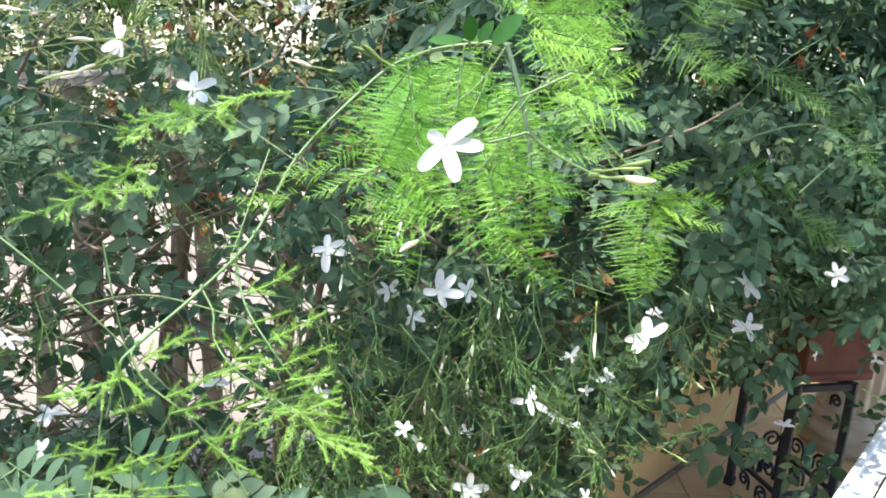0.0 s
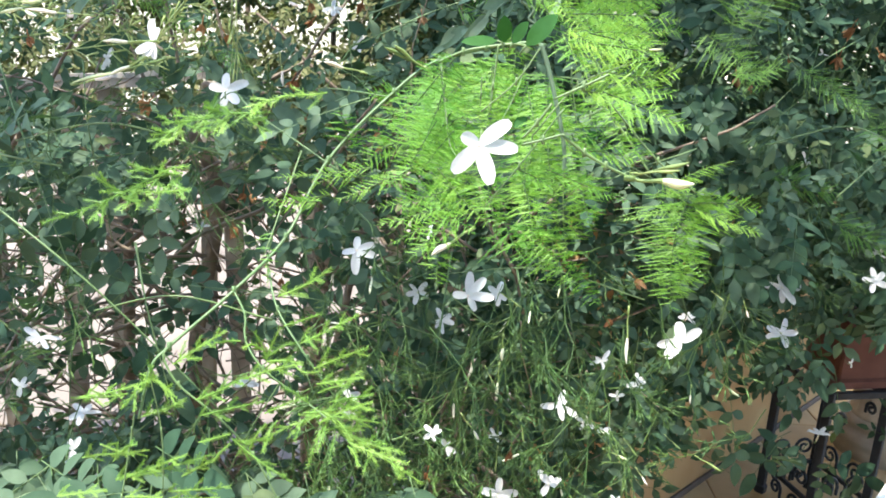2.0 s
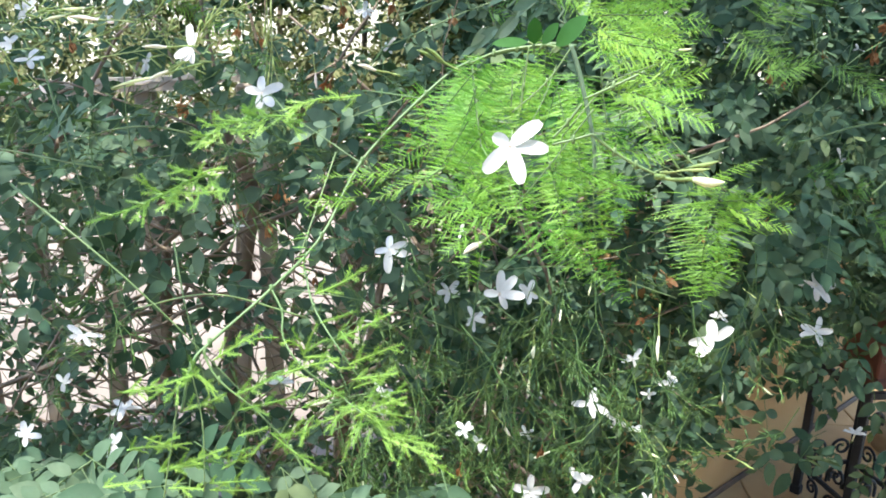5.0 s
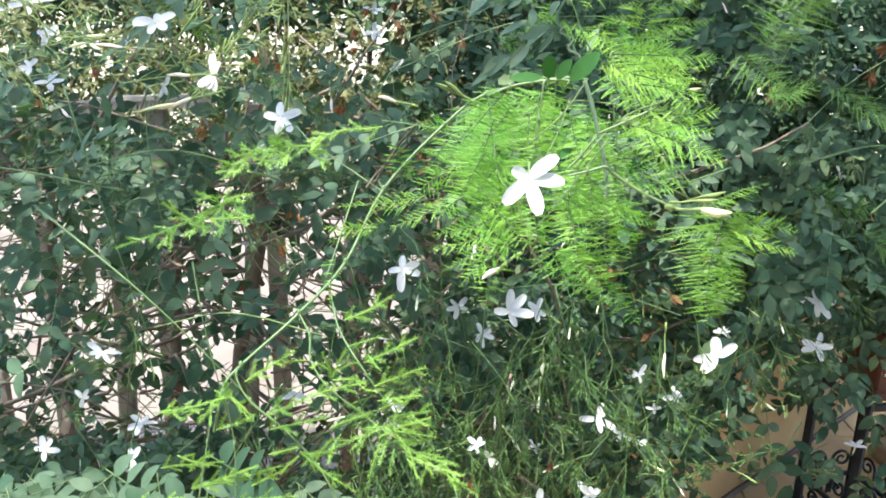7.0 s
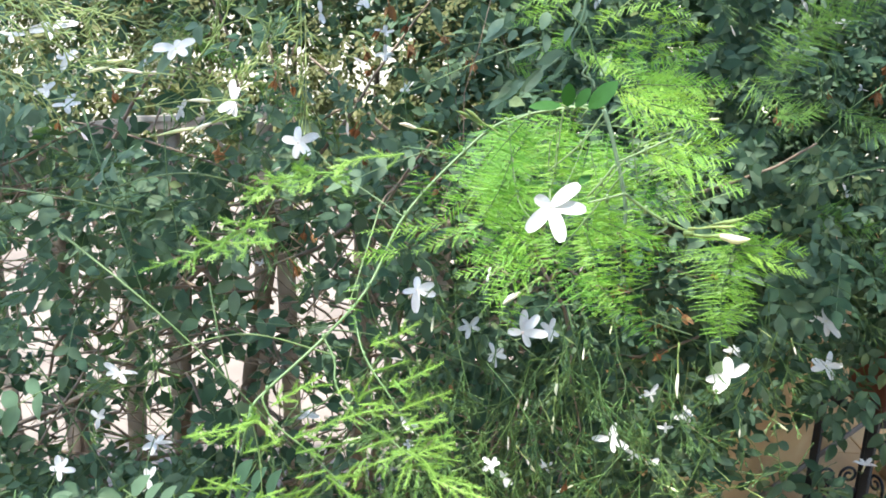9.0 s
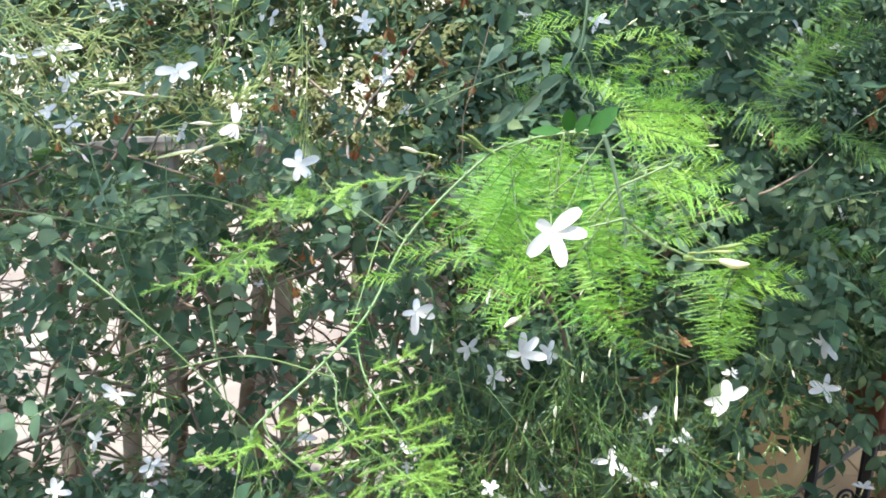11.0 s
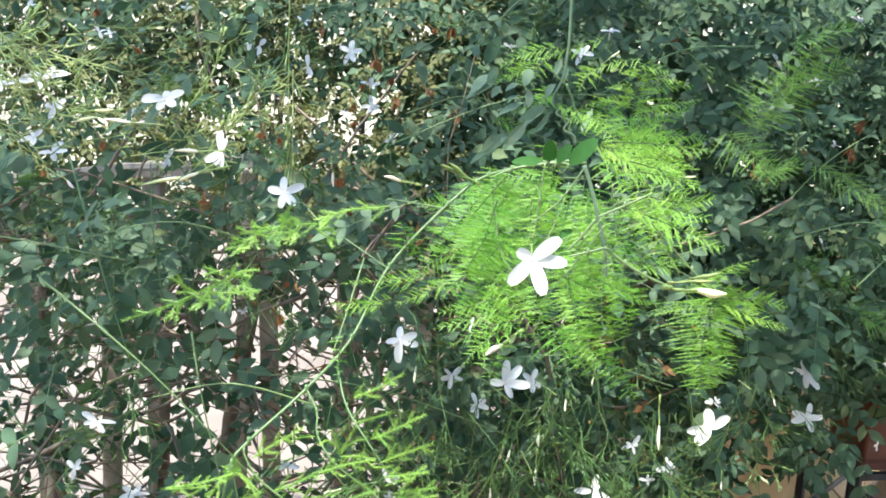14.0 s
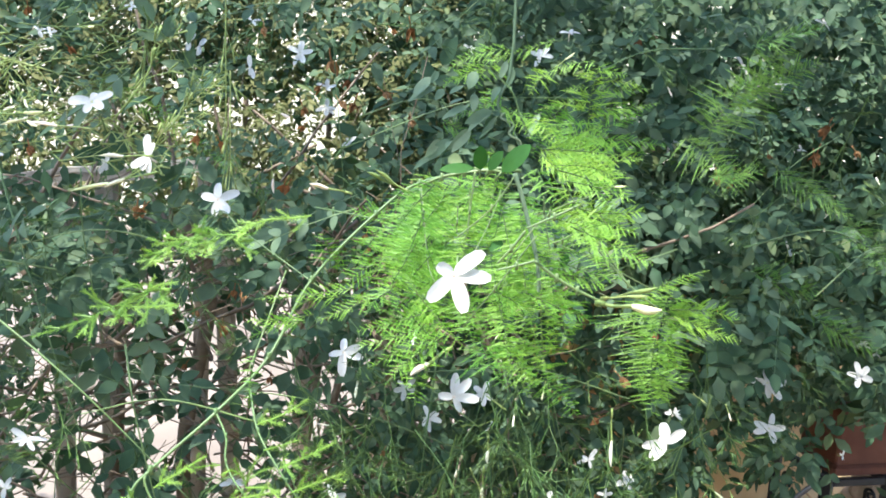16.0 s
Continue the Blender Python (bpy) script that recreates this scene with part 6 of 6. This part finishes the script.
single_leaf((0.039, 0.860, 1.562), (0.030, 0.850, 1.551), 0.0158, pale_leaf_mat)
single_leaf((-0.010, 0.860, 1.503), (-0.015, 0.850, 1.498), 0.0097, pale_leaf_mat)
single_leaf((-0.035, 0.860, 1.569), (-0.051, 0.850, 1.550), 0.0183, pale_leaf_mat)
single_leaf((0.031, 0.860, 1.537), (0.006, 0.850, 1.524), 0.0183, pale_leaf_mat)
single_leaf((0.034, 0.860, 1.523), (0.022, 0.850, 1.512), 0.0134, pale_leaf_mat)
single_leaf((0.012, 0.860, 1.577), (0.006, 0.850, 1.561), 0.0158, pale_leaf_mat)
single_leaf((0.044, 0.860, 1.589), (0.038, 0.850, 1.572), 0.0110, pale_leaf_mat)
single_leaf((0.051, 0.860, 1.582), (0.047, 0.850, 1.565), 0.0110, pale_leaf_mat)
single_leaf((0.081, 0.860, 1.532), (0.073, 0.850, 1.514), 0.0183, pale_leaf_mat)
single_leaf((-0.023, 0.860, 1.504), (-0.035, 0.850, 1.487), 0.0146, pale_leaf_mat)
single_leaf((0.010, 0.860, 1.517), (-0.007, 0.850, 1.495), 0.0183, pale_leaf_mat)
single_leaf((-0.028, 0.860, 1.575), (-0.034, 0.850, 1.564), 0.0122, pale_leaf_mat)
single_leaf((-0.001, 0.860, 1.561), (-0.013, 0.850, 1.554), 0.0122, pale_leaf_mat)


# stalks and long shoots in front of the fence
pale_stem([(-0.794, 1.250, 1.419), (-0.772, 1.250, 1.363), (-0.739, 1.250, 1.315)], 0.0028)
pale_stem([(-0.631, 1.350, 1.084), (-0.609, 1.350, 1.039), (-0.577, 1.350, 0.996)], 0.003)
pale_stem([(-0.770, 1.300, 1.111), (-0.730, 1.300, 1.144), (-0.665, 1.300, 1.205), (-0.629, 1.300, 1.233)], 0.0022)
pale_stem([(-0.737, 1.400, 1.014), (-0.668, 1.400, 1.041), (-0.622, 1.400, 1.056), (-0.544, 1.400, 1.066)], 0.002)
pale_stem([(-0.875, 1.200, 1.013), (-0.814, 1.200, 1.022), (-0.763, 1.200, 1.030)], 0.0016)
pale_stem([(-0.629, 1.350, 1.087), (-0.612, 1.350, 1.051), (-0.598, 1.350, 1.004)], 0.003)
fine_shoot([(-0.701, 0.986, 1.543), (-0.678, 0.986, 1.569), (-0.651, 0.986, 1.580), (-0.629, 0.986, 1.606)], 0.0011)
fine_shoot([(-0.668, 1.015, 1.568), (-0.658, 1.015, 1.594), (-0.645, 1.015, 1.606)], 0.0013)
fine_shoot([(-0.688, 1.006, 1.608), (-0.648, 1.006, 1.581), (-0.598, 1.006, 1.570), (-0.561, 1.006, 1.553)], 0.0013)
fine_shoot([(-0.586, 0.885, 1.580), (-0.566, 0.885, 1.555), (-0.549, 0.885, 1.535)], 0.001)
fine_shoot([(-0.615, 1.040, 1.574), (-0.549, 1.040, 1.560), (-0.507, 1.040, 1.548), (-0.487, 1.040, 1.538)], 0.0011)
fine_shoot([(-0.646, 1.033, 1.525), (-0.584, 1.033, 1.504), (-0.534, 1.033, 1.500), (-0.471, 1.033, 1.506)], 0.0008)
fine_shoot([(-0.622, 0.960, 1.490), (-0.578, 0.960, 1.493), (-0.548, 0.960, 1.503)], 0.0008)
fine_shoot([(-0.552, 0.972, 1.465), (-0.495, 0.972, 1.477), (-0.454, 0.972, 1.500)], 0.001)
fine_shoot([(-0.450, 0.882, 1.457), (-0.407, 0.882, 1.465), (-0.347, 0.882, 1.473)], 0.0008)
fine_shoot([(-0.405, 0.928, 1.505), (-0.366, 0.928, 1.557), (-0.359, 0.928, 1.587)], 0.0012)
fine_shoot([(-0.494, 1.010, 1.571), (-0.456, 1.010, 1.582), (-0.405, 1.010, 1.603)], 0.0008)
fine_shoot([(-0.478, 1.016, 1.499), (-0.444, 1.016, 1.494), (-0.423, 1.016, 1.475)], 0.0008)
fine_shoot([(-0.417, 0.985, 1.430), (-0.389, 0.985, 1.458), (-0.366, 0.985, 1.495), (-0.316, 0.985, 1.545)], 0.0008)
fine_shoot([(-0.328, 0.880, 1.495), (-0.310, 0.880, 1.516), (-0.292, 0.880, 1.545)], 0.0012)
fine_shoot([(-0.653, 0.916, 1.594), (-0.625, 0.916, 1.589), (-0.591, 0.916, 1.572)], 0.0008)
fine_shoot([(-0.554, 1.047, 1.526), (-0.511, 1.047, 1.524), (-0.468, 1.047, 1.539)], 0.0012)
fine_shoot([(-0.650, 0.929, 1.491), (-0.621, 0.929, 1.480), (-0.587, 0.929, 1.453)], 0.0013)
fine_shoot([(-0.538, 0.972, 1.611), (-0.489, 0.972, 1.609), (-0.431, 0.972, 1.614)], 0.0011)
fine_shoot([(-0.655, 0.915, 1.564), (-0.618, 0.915, 1.548), (-0.588, 0.915, 1.525)], 0.0013)
fine_shoot([(-0.391, 0.997, 1.630), (-0.395, 0.997, 1.599), (-0.399, 0.997, 1.561)], 0.0013)
fine_shoot([(-0.379, 1.032, 1.602), (-0.369, 1.032, 1.576), (-0.341, 1.032, 1.557)], 0.0009)
fine_shoot([(-0.490, 0.941, 1.589), (-0.516, 0.941, 1.582), (-0.529, 0.941, 1.567)], 0.0008)
fine_shoot([(-0.266, 0.900, 1.644), (-0.266, 0.900, 1.555), (-0.265, 0.900, 1.469)], 0.0009)
fine_shoot([(-0.261, 0.900, 1.566), (-0.261, 0.900, 1.499), (-0.261, 0.900, 1.448)], 0.0009)


# ---- the mass of the hedge ----
def wealth(p):
    """How thickly the leaves stand at a place: thin at the fence's gap, open under the far corner."""
    x, y, z = p
    if z < 0.15 or z > 1.85:
        return 0.0
    u, h = x / y, (z - 1.51) / y                       # bearing and fall from the open side
    if u > 0.20 + 0.42 * (h + 0.72) and h < -0.40 + 0.05 * math.sin(40 * u) + (0.06 if u > 0.45 else 0):
        if 0.385 < u < 0.475 and h > -0.425:
            return 0.5
        return 0.07 if 0.37 < u < 0.48 and h < -0.47 else 0.035
    if u > 0.46 and -0.48 < h < -0.345:
        return 0.35
    if u < -0.12 + 0.03 * math.sin(30 * h) and -0.56 < h < -0.25:
        return 0.22 if u < -0.36 else 0.19
    if ((u - 0.279) / 0.045) ** 2 + ((h +0.167) / 0.07) ** 2 < 1:
        return 0.35
    if u < -0.08 and h >= -0.085:
        return 0.07
    if u < -0.10 and h >= -0.25:
        return 0.26
    return 1.0


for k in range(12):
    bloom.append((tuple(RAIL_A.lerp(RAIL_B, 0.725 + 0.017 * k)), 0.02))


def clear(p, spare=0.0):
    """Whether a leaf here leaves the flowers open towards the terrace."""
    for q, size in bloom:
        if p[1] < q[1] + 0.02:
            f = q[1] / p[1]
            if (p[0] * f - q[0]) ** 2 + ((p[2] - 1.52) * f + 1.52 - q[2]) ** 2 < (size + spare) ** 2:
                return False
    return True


def front(x, z):
    """Where the leaves begin, in metres ahead."""
    y = 0.98 + 0.07 * math.sin(7.1 * x + 1.0) + 0.05 * math.sin(9.0 * z + 2 * x)
    if x > 0.30:
        y += 0.22 * min(1.0, (x - 0.30) / 0.2)
    if z > 1.40 and x > -0.25:
        y += 0.30 * min(1.0, (z - 1.40) / 0.15)
    if -0.12 < x < 0.32 and z < 1.30:
        y += 0.08
    if x < -0.15 and z < 0.86:
        y -= 0.16
    return y


def leaf_pose(r):
    way = Vector((r.uniform(-1, 1), r.uniform(-0.7, 0.2), r.uniform(-0.9, 0.45))).normalized()
    n = (VIEW + UPWARD * r.uniform(-0.1, 1.2) + RIGHT * r.uniform(-0.6, 0.6)).normalized()
    return way, n


leaf_meshes = []
for k in range(10):
    r = random.Random(50 + k)
    g = Geo()
    size = r.uniform(0.021, 0.029)
    pinnate(g, (0, 0, 0), (0, size * (2.2 + 0.3 * k % 3), 0), 2 + k % 2, size, (0, 0, 1), r, (0, 1), 0.54, 5)
    leaf_meshes.append(g.mesh("leaf", [leaf_mat, stem_mat]))

# leaves on the face of the hedge, each its own piece
r = random.Random(11)
placed = 0
while placed < 190:
    x, z = r.uniform(-0.95, 0.95), r.uniform(0.55, 1.78)
    y = front(x, z) + r.uniform(-0.05, 0.10)
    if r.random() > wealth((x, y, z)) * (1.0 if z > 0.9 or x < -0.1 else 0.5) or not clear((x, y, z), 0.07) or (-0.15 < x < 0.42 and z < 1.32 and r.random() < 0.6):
        continue
    way, n = leaf_pose(r)
    s = r.uniform(0.8, 1.25)
    part("leaf", leaf_meshes[placed % 10], None, jasmine, at=Matrix.Translation((x, y, z)) @ frame_from(way, n).to_4x4() @ Matrix.Diagonal((s, s, s, 1)))
    placed += 1

# the thick of the foliage behind them
def thicket(name, count, sizes, steps, place, keep, seed, mat=foliage_mat):
    r = random.Random(seed)
    g = Geo()
    for attempt in range(count):
        b = Vector(place(r))
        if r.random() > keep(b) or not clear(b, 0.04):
            continue
        way, n = leaf_pose(r)
        leaflet = r.uniform(*sizes) * (1.28 if b.x < -0.22 and 0.95 < b.z < 1.45 else 1.0)
        pinnate(g, b, b + way * leaflet * 2.3, 2 + r.randrange(2), leaflet, n, r, (0, 1), 0.56, steps)
    tagged(part(name, g, [mat, sprig_mat], jasmine), kind="stuff")


def in_hedge(r):
    x, z = r.uniform(-1.3, 1.5), r.uniform(0.35, 1.85)
    return x, front(x, z) + 0.04 + 0.65 * r.random() ** 1.5, z


def in_back(r):
    return r.uniform(-1.9, 2.6), r.uniform(1.80, 2.25), r.uniform(0.3, 2.0)


def in_shade_roof(r):
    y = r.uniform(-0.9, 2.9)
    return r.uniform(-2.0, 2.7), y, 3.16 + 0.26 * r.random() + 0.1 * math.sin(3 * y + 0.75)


def shade_roof_wealth(p):
    """An unseen leafy roof added to shade the hedge, open towards the near left side and in one rift that suns the
    table.
    """
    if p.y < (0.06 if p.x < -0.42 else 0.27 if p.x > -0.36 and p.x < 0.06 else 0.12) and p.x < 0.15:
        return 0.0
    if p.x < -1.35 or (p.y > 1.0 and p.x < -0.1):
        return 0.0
    # slot that lets the sun onto the fern's upper plumes
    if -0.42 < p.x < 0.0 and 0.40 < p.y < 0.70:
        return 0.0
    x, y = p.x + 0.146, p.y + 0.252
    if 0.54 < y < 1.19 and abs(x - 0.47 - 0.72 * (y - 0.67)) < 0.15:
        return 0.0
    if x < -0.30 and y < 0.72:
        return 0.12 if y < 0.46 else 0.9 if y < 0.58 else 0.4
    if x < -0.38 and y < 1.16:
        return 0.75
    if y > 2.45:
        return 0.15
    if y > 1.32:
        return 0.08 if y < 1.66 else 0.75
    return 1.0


def back_wealth(p):
    u, h = p.x / p.y, (p.z - 1.51) / p.y
    if u > 0.20 + 0.42 * (h + 0.72) and h < -0.33:
        return 0.0
    if u < -0.12 and h < -0.20:
        return 0.04
    if u < -0.13 and h < 0.03:
        return 0.13
    return 1.0


def clumped(p):
    """Leaves gathered in tufts, with dark hollows between."""
    k = noise.noise(p * 7.0)
    return wealth(p) * min(1.0, max(0.10, (0.22 + 1.8 * k) if p.x > 0.22 or (p.x > -0.12 and p.z < 1.30) else (0.50 + 1.5 * k)))


thicket("foliage", 22000, (0.021, 0.034), 3, in_hedge, clumped, 12)
thicket("foliage", 2000, (0.014, 0.025), 2, lambda r: (r.uniform(-1.1, 0.0), r.uniform(1.05, 1.6), r.uniform(1.25, 1.80)), lambda p: 0.0 if p.x > -0.10 * p.y else 0.12 if p.z > 1.45 else 0.3, 16)
thicket("foliage", 7500, (0.034, 0.048), 2, in_back, back_wealth, 13)
# this one is the added roof, out of view, there to cast shade
thicket("foliage", 12300, (0.036, 0.052), 2, in_shade_roof, shade_roof_wealth, 14)
thicket("foliage", 6000, (0.034, 0.052), 2, lambda r: (r.uniform(-0.1, 3.0), r.uniform(2.3, 2.7), r.uniform(0.8, 2.4)), back_wealth, 15)

# a screen of leaves beyond the fence, shade put into their olive-brown colour, full of pinholes
thicket("foliage", 11500, (0.012, 0.021), 2, lambda r: (r.uniform(-1.6, 0.1), r.uniform(1.70, 2.10), r.uniform(1.18, 2.25)), lambda p: min(1.0, max(0.0, (0.56 if p.x < -0.58 else 0.72 if p.x < -0.45 else 0.90) + 1.1 * noise.noise(p * 4.0))), 17, shaded_screen_mat)

# low leaves at the near corner, larger
low_meshes = []
for k in range(8):
    q = random.Random(70 + k)
    g = Geo()
    size = q.uniform(0.026, 0.034)
    pinnate(g, (0, 0, 0), (0, size * 2.2, 0), 2 + k % 2, size, (0, 0, 1), q, (0, 1), 0.60, 5)
    low_meshes.append(g.mesh("leaf", [leaf_mat, stem_mat]))
for k in range(170):
    x, z, y = r.uniform(-0.62, -0.02), r.uniform(0.86, 1.035), r.uniform(0.70, 0.86)
    if z > 1.0 and x > -0.40 and r.random() < 0.6:
        continue
    way = Vector((r.uniform(-1, 1), -0.5, r.uniform(-0.8, 0.1))).normalized()
    n = (VIEW + UPWARD * r.uniform(-0.25, 0.6) + RIGHT * r.uniform(-0.5, 0.5)).normalized()
    s = r.uniform(1.0, 1.4)
    part("leaf", low_meshes[k % 8], None, jasmine, at=Matrix.Translation((x, y, z)) @ frame_from(way, n).to_4x4() @ Matrix.Diagonal((s, s, s, 1)))

# flowering sprigs: forked thin stalks with narrow calyces and a few buds
sprig_meshes = []
for k in range(12):
    r = random.Random(400 + k)
    g = Geo()

    def fork(base, way, length, level):
        bend = Vector((r.uniform(-0.3, 0.3), r.uniform(-0.3, 0.3), r.uniform(-0.3, 0.1)))
        end = base + (way + bend * 0.4).normalized() * length
        tube(g, [base, base.lerp(end, 0.5) + bend * length * 0.06, end], 0.00062 - 0.00008 * level, 0.00054 - 0.00008 * level, 4, 0, False)
        if level == 3 or (level == 2 and r.random() < 0.4):
            tube(g, [end, end + way * 0.004, end + way * 0.007], 0.0010, 0.0009, 5, 0)
            for j in range(3):
                a = j * 2.1
                blade(g, end + way * 0.006, way * 1.2 + Vector((math.cos(a), math.sin(a), 0)) * 0.45, VIEW, r.uniform(0.005, 0.009), 0.0009, 0.1, 0.0, 0, 2)
            if r.random() < 0.012:
                ln = r.uniform(0.014, 0.026)
                tube(g, [end + way * (ln * q) for q in (0.2, 0.5, 0.62)], 0.0008, 0.0012, 5, 1)
                tube(g, [end + way * (ln * q) for q in (0.6, 0.75, 0.88)], 0.0011, 0.0014, 6, 1)
                tube(g, [end + way * (ln * q) for q in (0.87, 1.0, 1.08)], 0.0014, 0.0003, 6, 1)
            return
        for s in ((-1, 0, 1) if r.random() < 0.5 else (-1, 1)):
            side = way.cross(Vector((r.uniform(-1, 1), r.uniform(-1, 1), r.uniform(-1, 1)))).normalized()
            fork(end, (way + side * s * r.uniform(0.35, 0.8)).normalized(), length * r.uniform(0.5, 0.75), level + 1)

    fork(Vector((0, 0, 0)), Vector((0, 1, 0)), r.uniform(0.035, 0.065), 0)
    sprig_meshes.append(g.mesh("flower_sprig", [sprig_mat, bud_mat]))


def sprigs(count, xs, ys, zs, way, loose, seed):
    r = random.Random(seed)
    for k in range(count):
        at = Vector((r.uniform(*xs), r.uniform(*ys), r.uniform(*zs)))
        d = (Vector(way) + Vector((r.uniform(-1, 1), r.uniform(-1, 1), r.uniform(-1, 1))) * loose).normalized()
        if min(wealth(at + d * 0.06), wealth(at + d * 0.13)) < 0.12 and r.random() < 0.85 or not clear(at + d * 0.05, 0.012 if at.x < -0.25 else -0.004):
            continue
        s = r.uniform(0.8, 1.4)
        part("flower_sprig", sprig_meshes[r.randrange(12)], None, jasmine, at=Matrix.Translation(at) @ frame_from(d, VIEW).to_4x4() @ Matrix.Diagonal((s, s, s, 1)))


sprigs(190, (-0.22, 0.40), (0.80, 1.0), (0.80, 1.26), (0.05, -0.2, -1.0), 0.7, 21)
sprigs(200, (-0.90, -0.10), (0.85, 1.1), (1.30, 1.70), (0.2, -0.3, 0.1), 0.9, 22)
sprigs(60, (-0.75, -0.05), (0.9, 1.15), (0.8, 1.3), (0.1, -0.3, -0.4), 0.9, 23)
sprigs(35, (0.35, 0.85), (1.1, 1.3), (0.92, 1.7), (0.1, -0.3, -0.7), 0.8, 24)
sprigs(20, (-0.3, 0.4), (1.15, 1.4), (1.45, 1.75), (0.1, -0.3, -0.3), 0.9, 25)

# more of them behind, too fine to tell apart
r = random.Random(26)
g = Geo()
for k in range(370):
    at = Vector((r.uniform(-0.25, 0.45), r.uniform(0.92, 1.12), r.uniform(0.72, 1.25))) if k < 235 else Vector((r.uniform(-0.85, -0.1), r.uniform(0.9, 1.2), r.uniform(1.3, 1.7)))
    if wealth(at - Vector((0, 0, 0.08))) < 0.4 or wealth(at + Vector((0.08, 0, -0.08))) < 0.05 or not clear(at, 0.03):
        continue
    d = Vector((r.uniform(-0.8, 0.8), -0.3 + r.uniform(-0.5, 0.5), -0.5 + r.uniform(-1, 0.7))).normalized()
    m = Matrix.Translation(at) @ frame_from(d, VIEW).to_4x4() @ Matrix.Scale(r.uniform(0.9, 1.5), 4)
    me = sprig_meshes[r.randrange(12)]
    g.add([m @ v.co for v in me.vertices], [tuple(p.vertices) for p in me.polygons])
    g.m[-len(me.polygons):] = [p.material_index for p in me.polygons]
tagged(part("sprig_tangle", g, [sprig_mat, bud_mat], jasmine), kind="stuff")

# long green shoots running through the hedge
r = random.Random(31)
for k in range(80):
    x, z = r.uniform(-0.85, 0.85), r.uniform(0.95, 1.75)
    y = front(x, z) + r.uniform(-0.10, 0.08)
    d = Vector((r.uniform(-0.8, 0.8), r.uniform(-0.15, 0.15), r.uniform(-1, 0.2))).normalized() * r.uniform(0.18, 0.42)
    a = Vector((x, y, z))
    if x + max(0, d.x) > 0.30 and z + d.z < 1.30:
        continue
    line = spline([a, a + d * 0.5 + Vector((0, -0.02, 0.03)), a + d], 6)
    g = Geo()
    tube(g, [q - a for q in line], r.uniform(0.0008, 0.0016), 0.0006, 5)
    part("shoot", g, stem_mat, jasmine, at=Matrix.Translation(a))

# bare woody runners at the fence
g = Geo()
for k in range(560):
    x, z, y = r.uniform(-1.25, 0.10), r.uniform(0.55, 1.35), r.uniform(1.15, 1.66)
    d = Vector((r.uniform(-1, 1), r.uniform(-0.3, 0.3), r.uniform(-0.7, 0.7)))
    line = [Vector((x, y, z))]
    step = r.uniform(0.03, 0.07)
    for j in range(6):
        d = (d.normalized() + Vector((r.uniform(-0.3, 0.3), r.uniform(-0.2, 0.2), r.uniform(-0.3, 0.3)))).normalized()
        line.append(line[-1] + d * step)
    if min(q.y for q in line) < 1.0:
        continue
    rad = r.choice((0.001, 0.0013, 0.0018, 0.0025, 0.0035, 0.005))
    tube(g, line, rad, rad * 0.5, 4)
tagged(part("brushwood", g, bark_mat, jasmine), kind="stuff")
for x, y, rad in ((-0.72, 1.55, 0.016), (-0.52, 1.50, 0.019), (-0.30, 1.58, 0.013), (-0.24, 1.45, 0.010), (-0.88, 1.5, 0.012)):
    g = Geo()
    line = spline([(0, 0, -0.06), (r.uniform(-0.03, 0.03), 0.02, 0.4), (r.uniform(-0.05, 0.05), 0, 0.8), (r.uniform(-0.06, 0.06), 0, 1.15), (r.uniform(-0.10, 0.10), -0.05, 1.3)], 6)
    tube(g, line, rad, rad * 0.6, 8)
    part("trunk", g, bark_mat, jasmine, at=pose(x, y, 0))

# runners added to join the unseen leafy roof to the trunks
for k in range(9):
    x = -0.9 + 0.24 * k + r.uniform(-0.06, 0.06)
    g = Geo()
    line = spline([(0, 0, 0), (r.uniform(-0.05, 0.05), 0.05, 0.6), (r.uniform(-0.1, 0.1), -0.05, 1.3), (r.uniform(-0.2, 0.2), -0.35, 2.0), (r.uniform(-0.3, 0.3), -0.8, 2.2)], 6)
    tube(g, line, 0.009, 0.004, 7)
    part("runner", g, bark_mat, jasmine, at=pose(x, 2.28 + r.uniform(-0.05, 0.05), 1.05))

# floor tiles last
g = Geo()
block(g, (0, 0, -0.012), (0.296, 0.296, 0.0), 0, 0.003)
tile = g.mesh("tile", [tile_mat], False)
for i in range(13):
    for j in range(10):
        x, y = 0.31 + 0.30 * i - 0.6, 0.9 + 0.30 * j
        if y > 1.5 and x < 0.30 or x > 3.8:
            continue
        part("tile", tile, None, floor, at=pose(x, y, rnd.uniform(-0.0008, 0.0004)))
g = Geo()
for i in range(-8, 13):
    for j in range(-7, 3):
        block(g, (0.31 + 0.30 * i, 0.30 * j, -0.012), (0.31 + 0.30 * i + 0.296, 0.30 * j + 0.296, 0.0), 0, 0.0)
tagged(part("tiles", g, tile_mat, floor, smooth=False), kind="stuff")
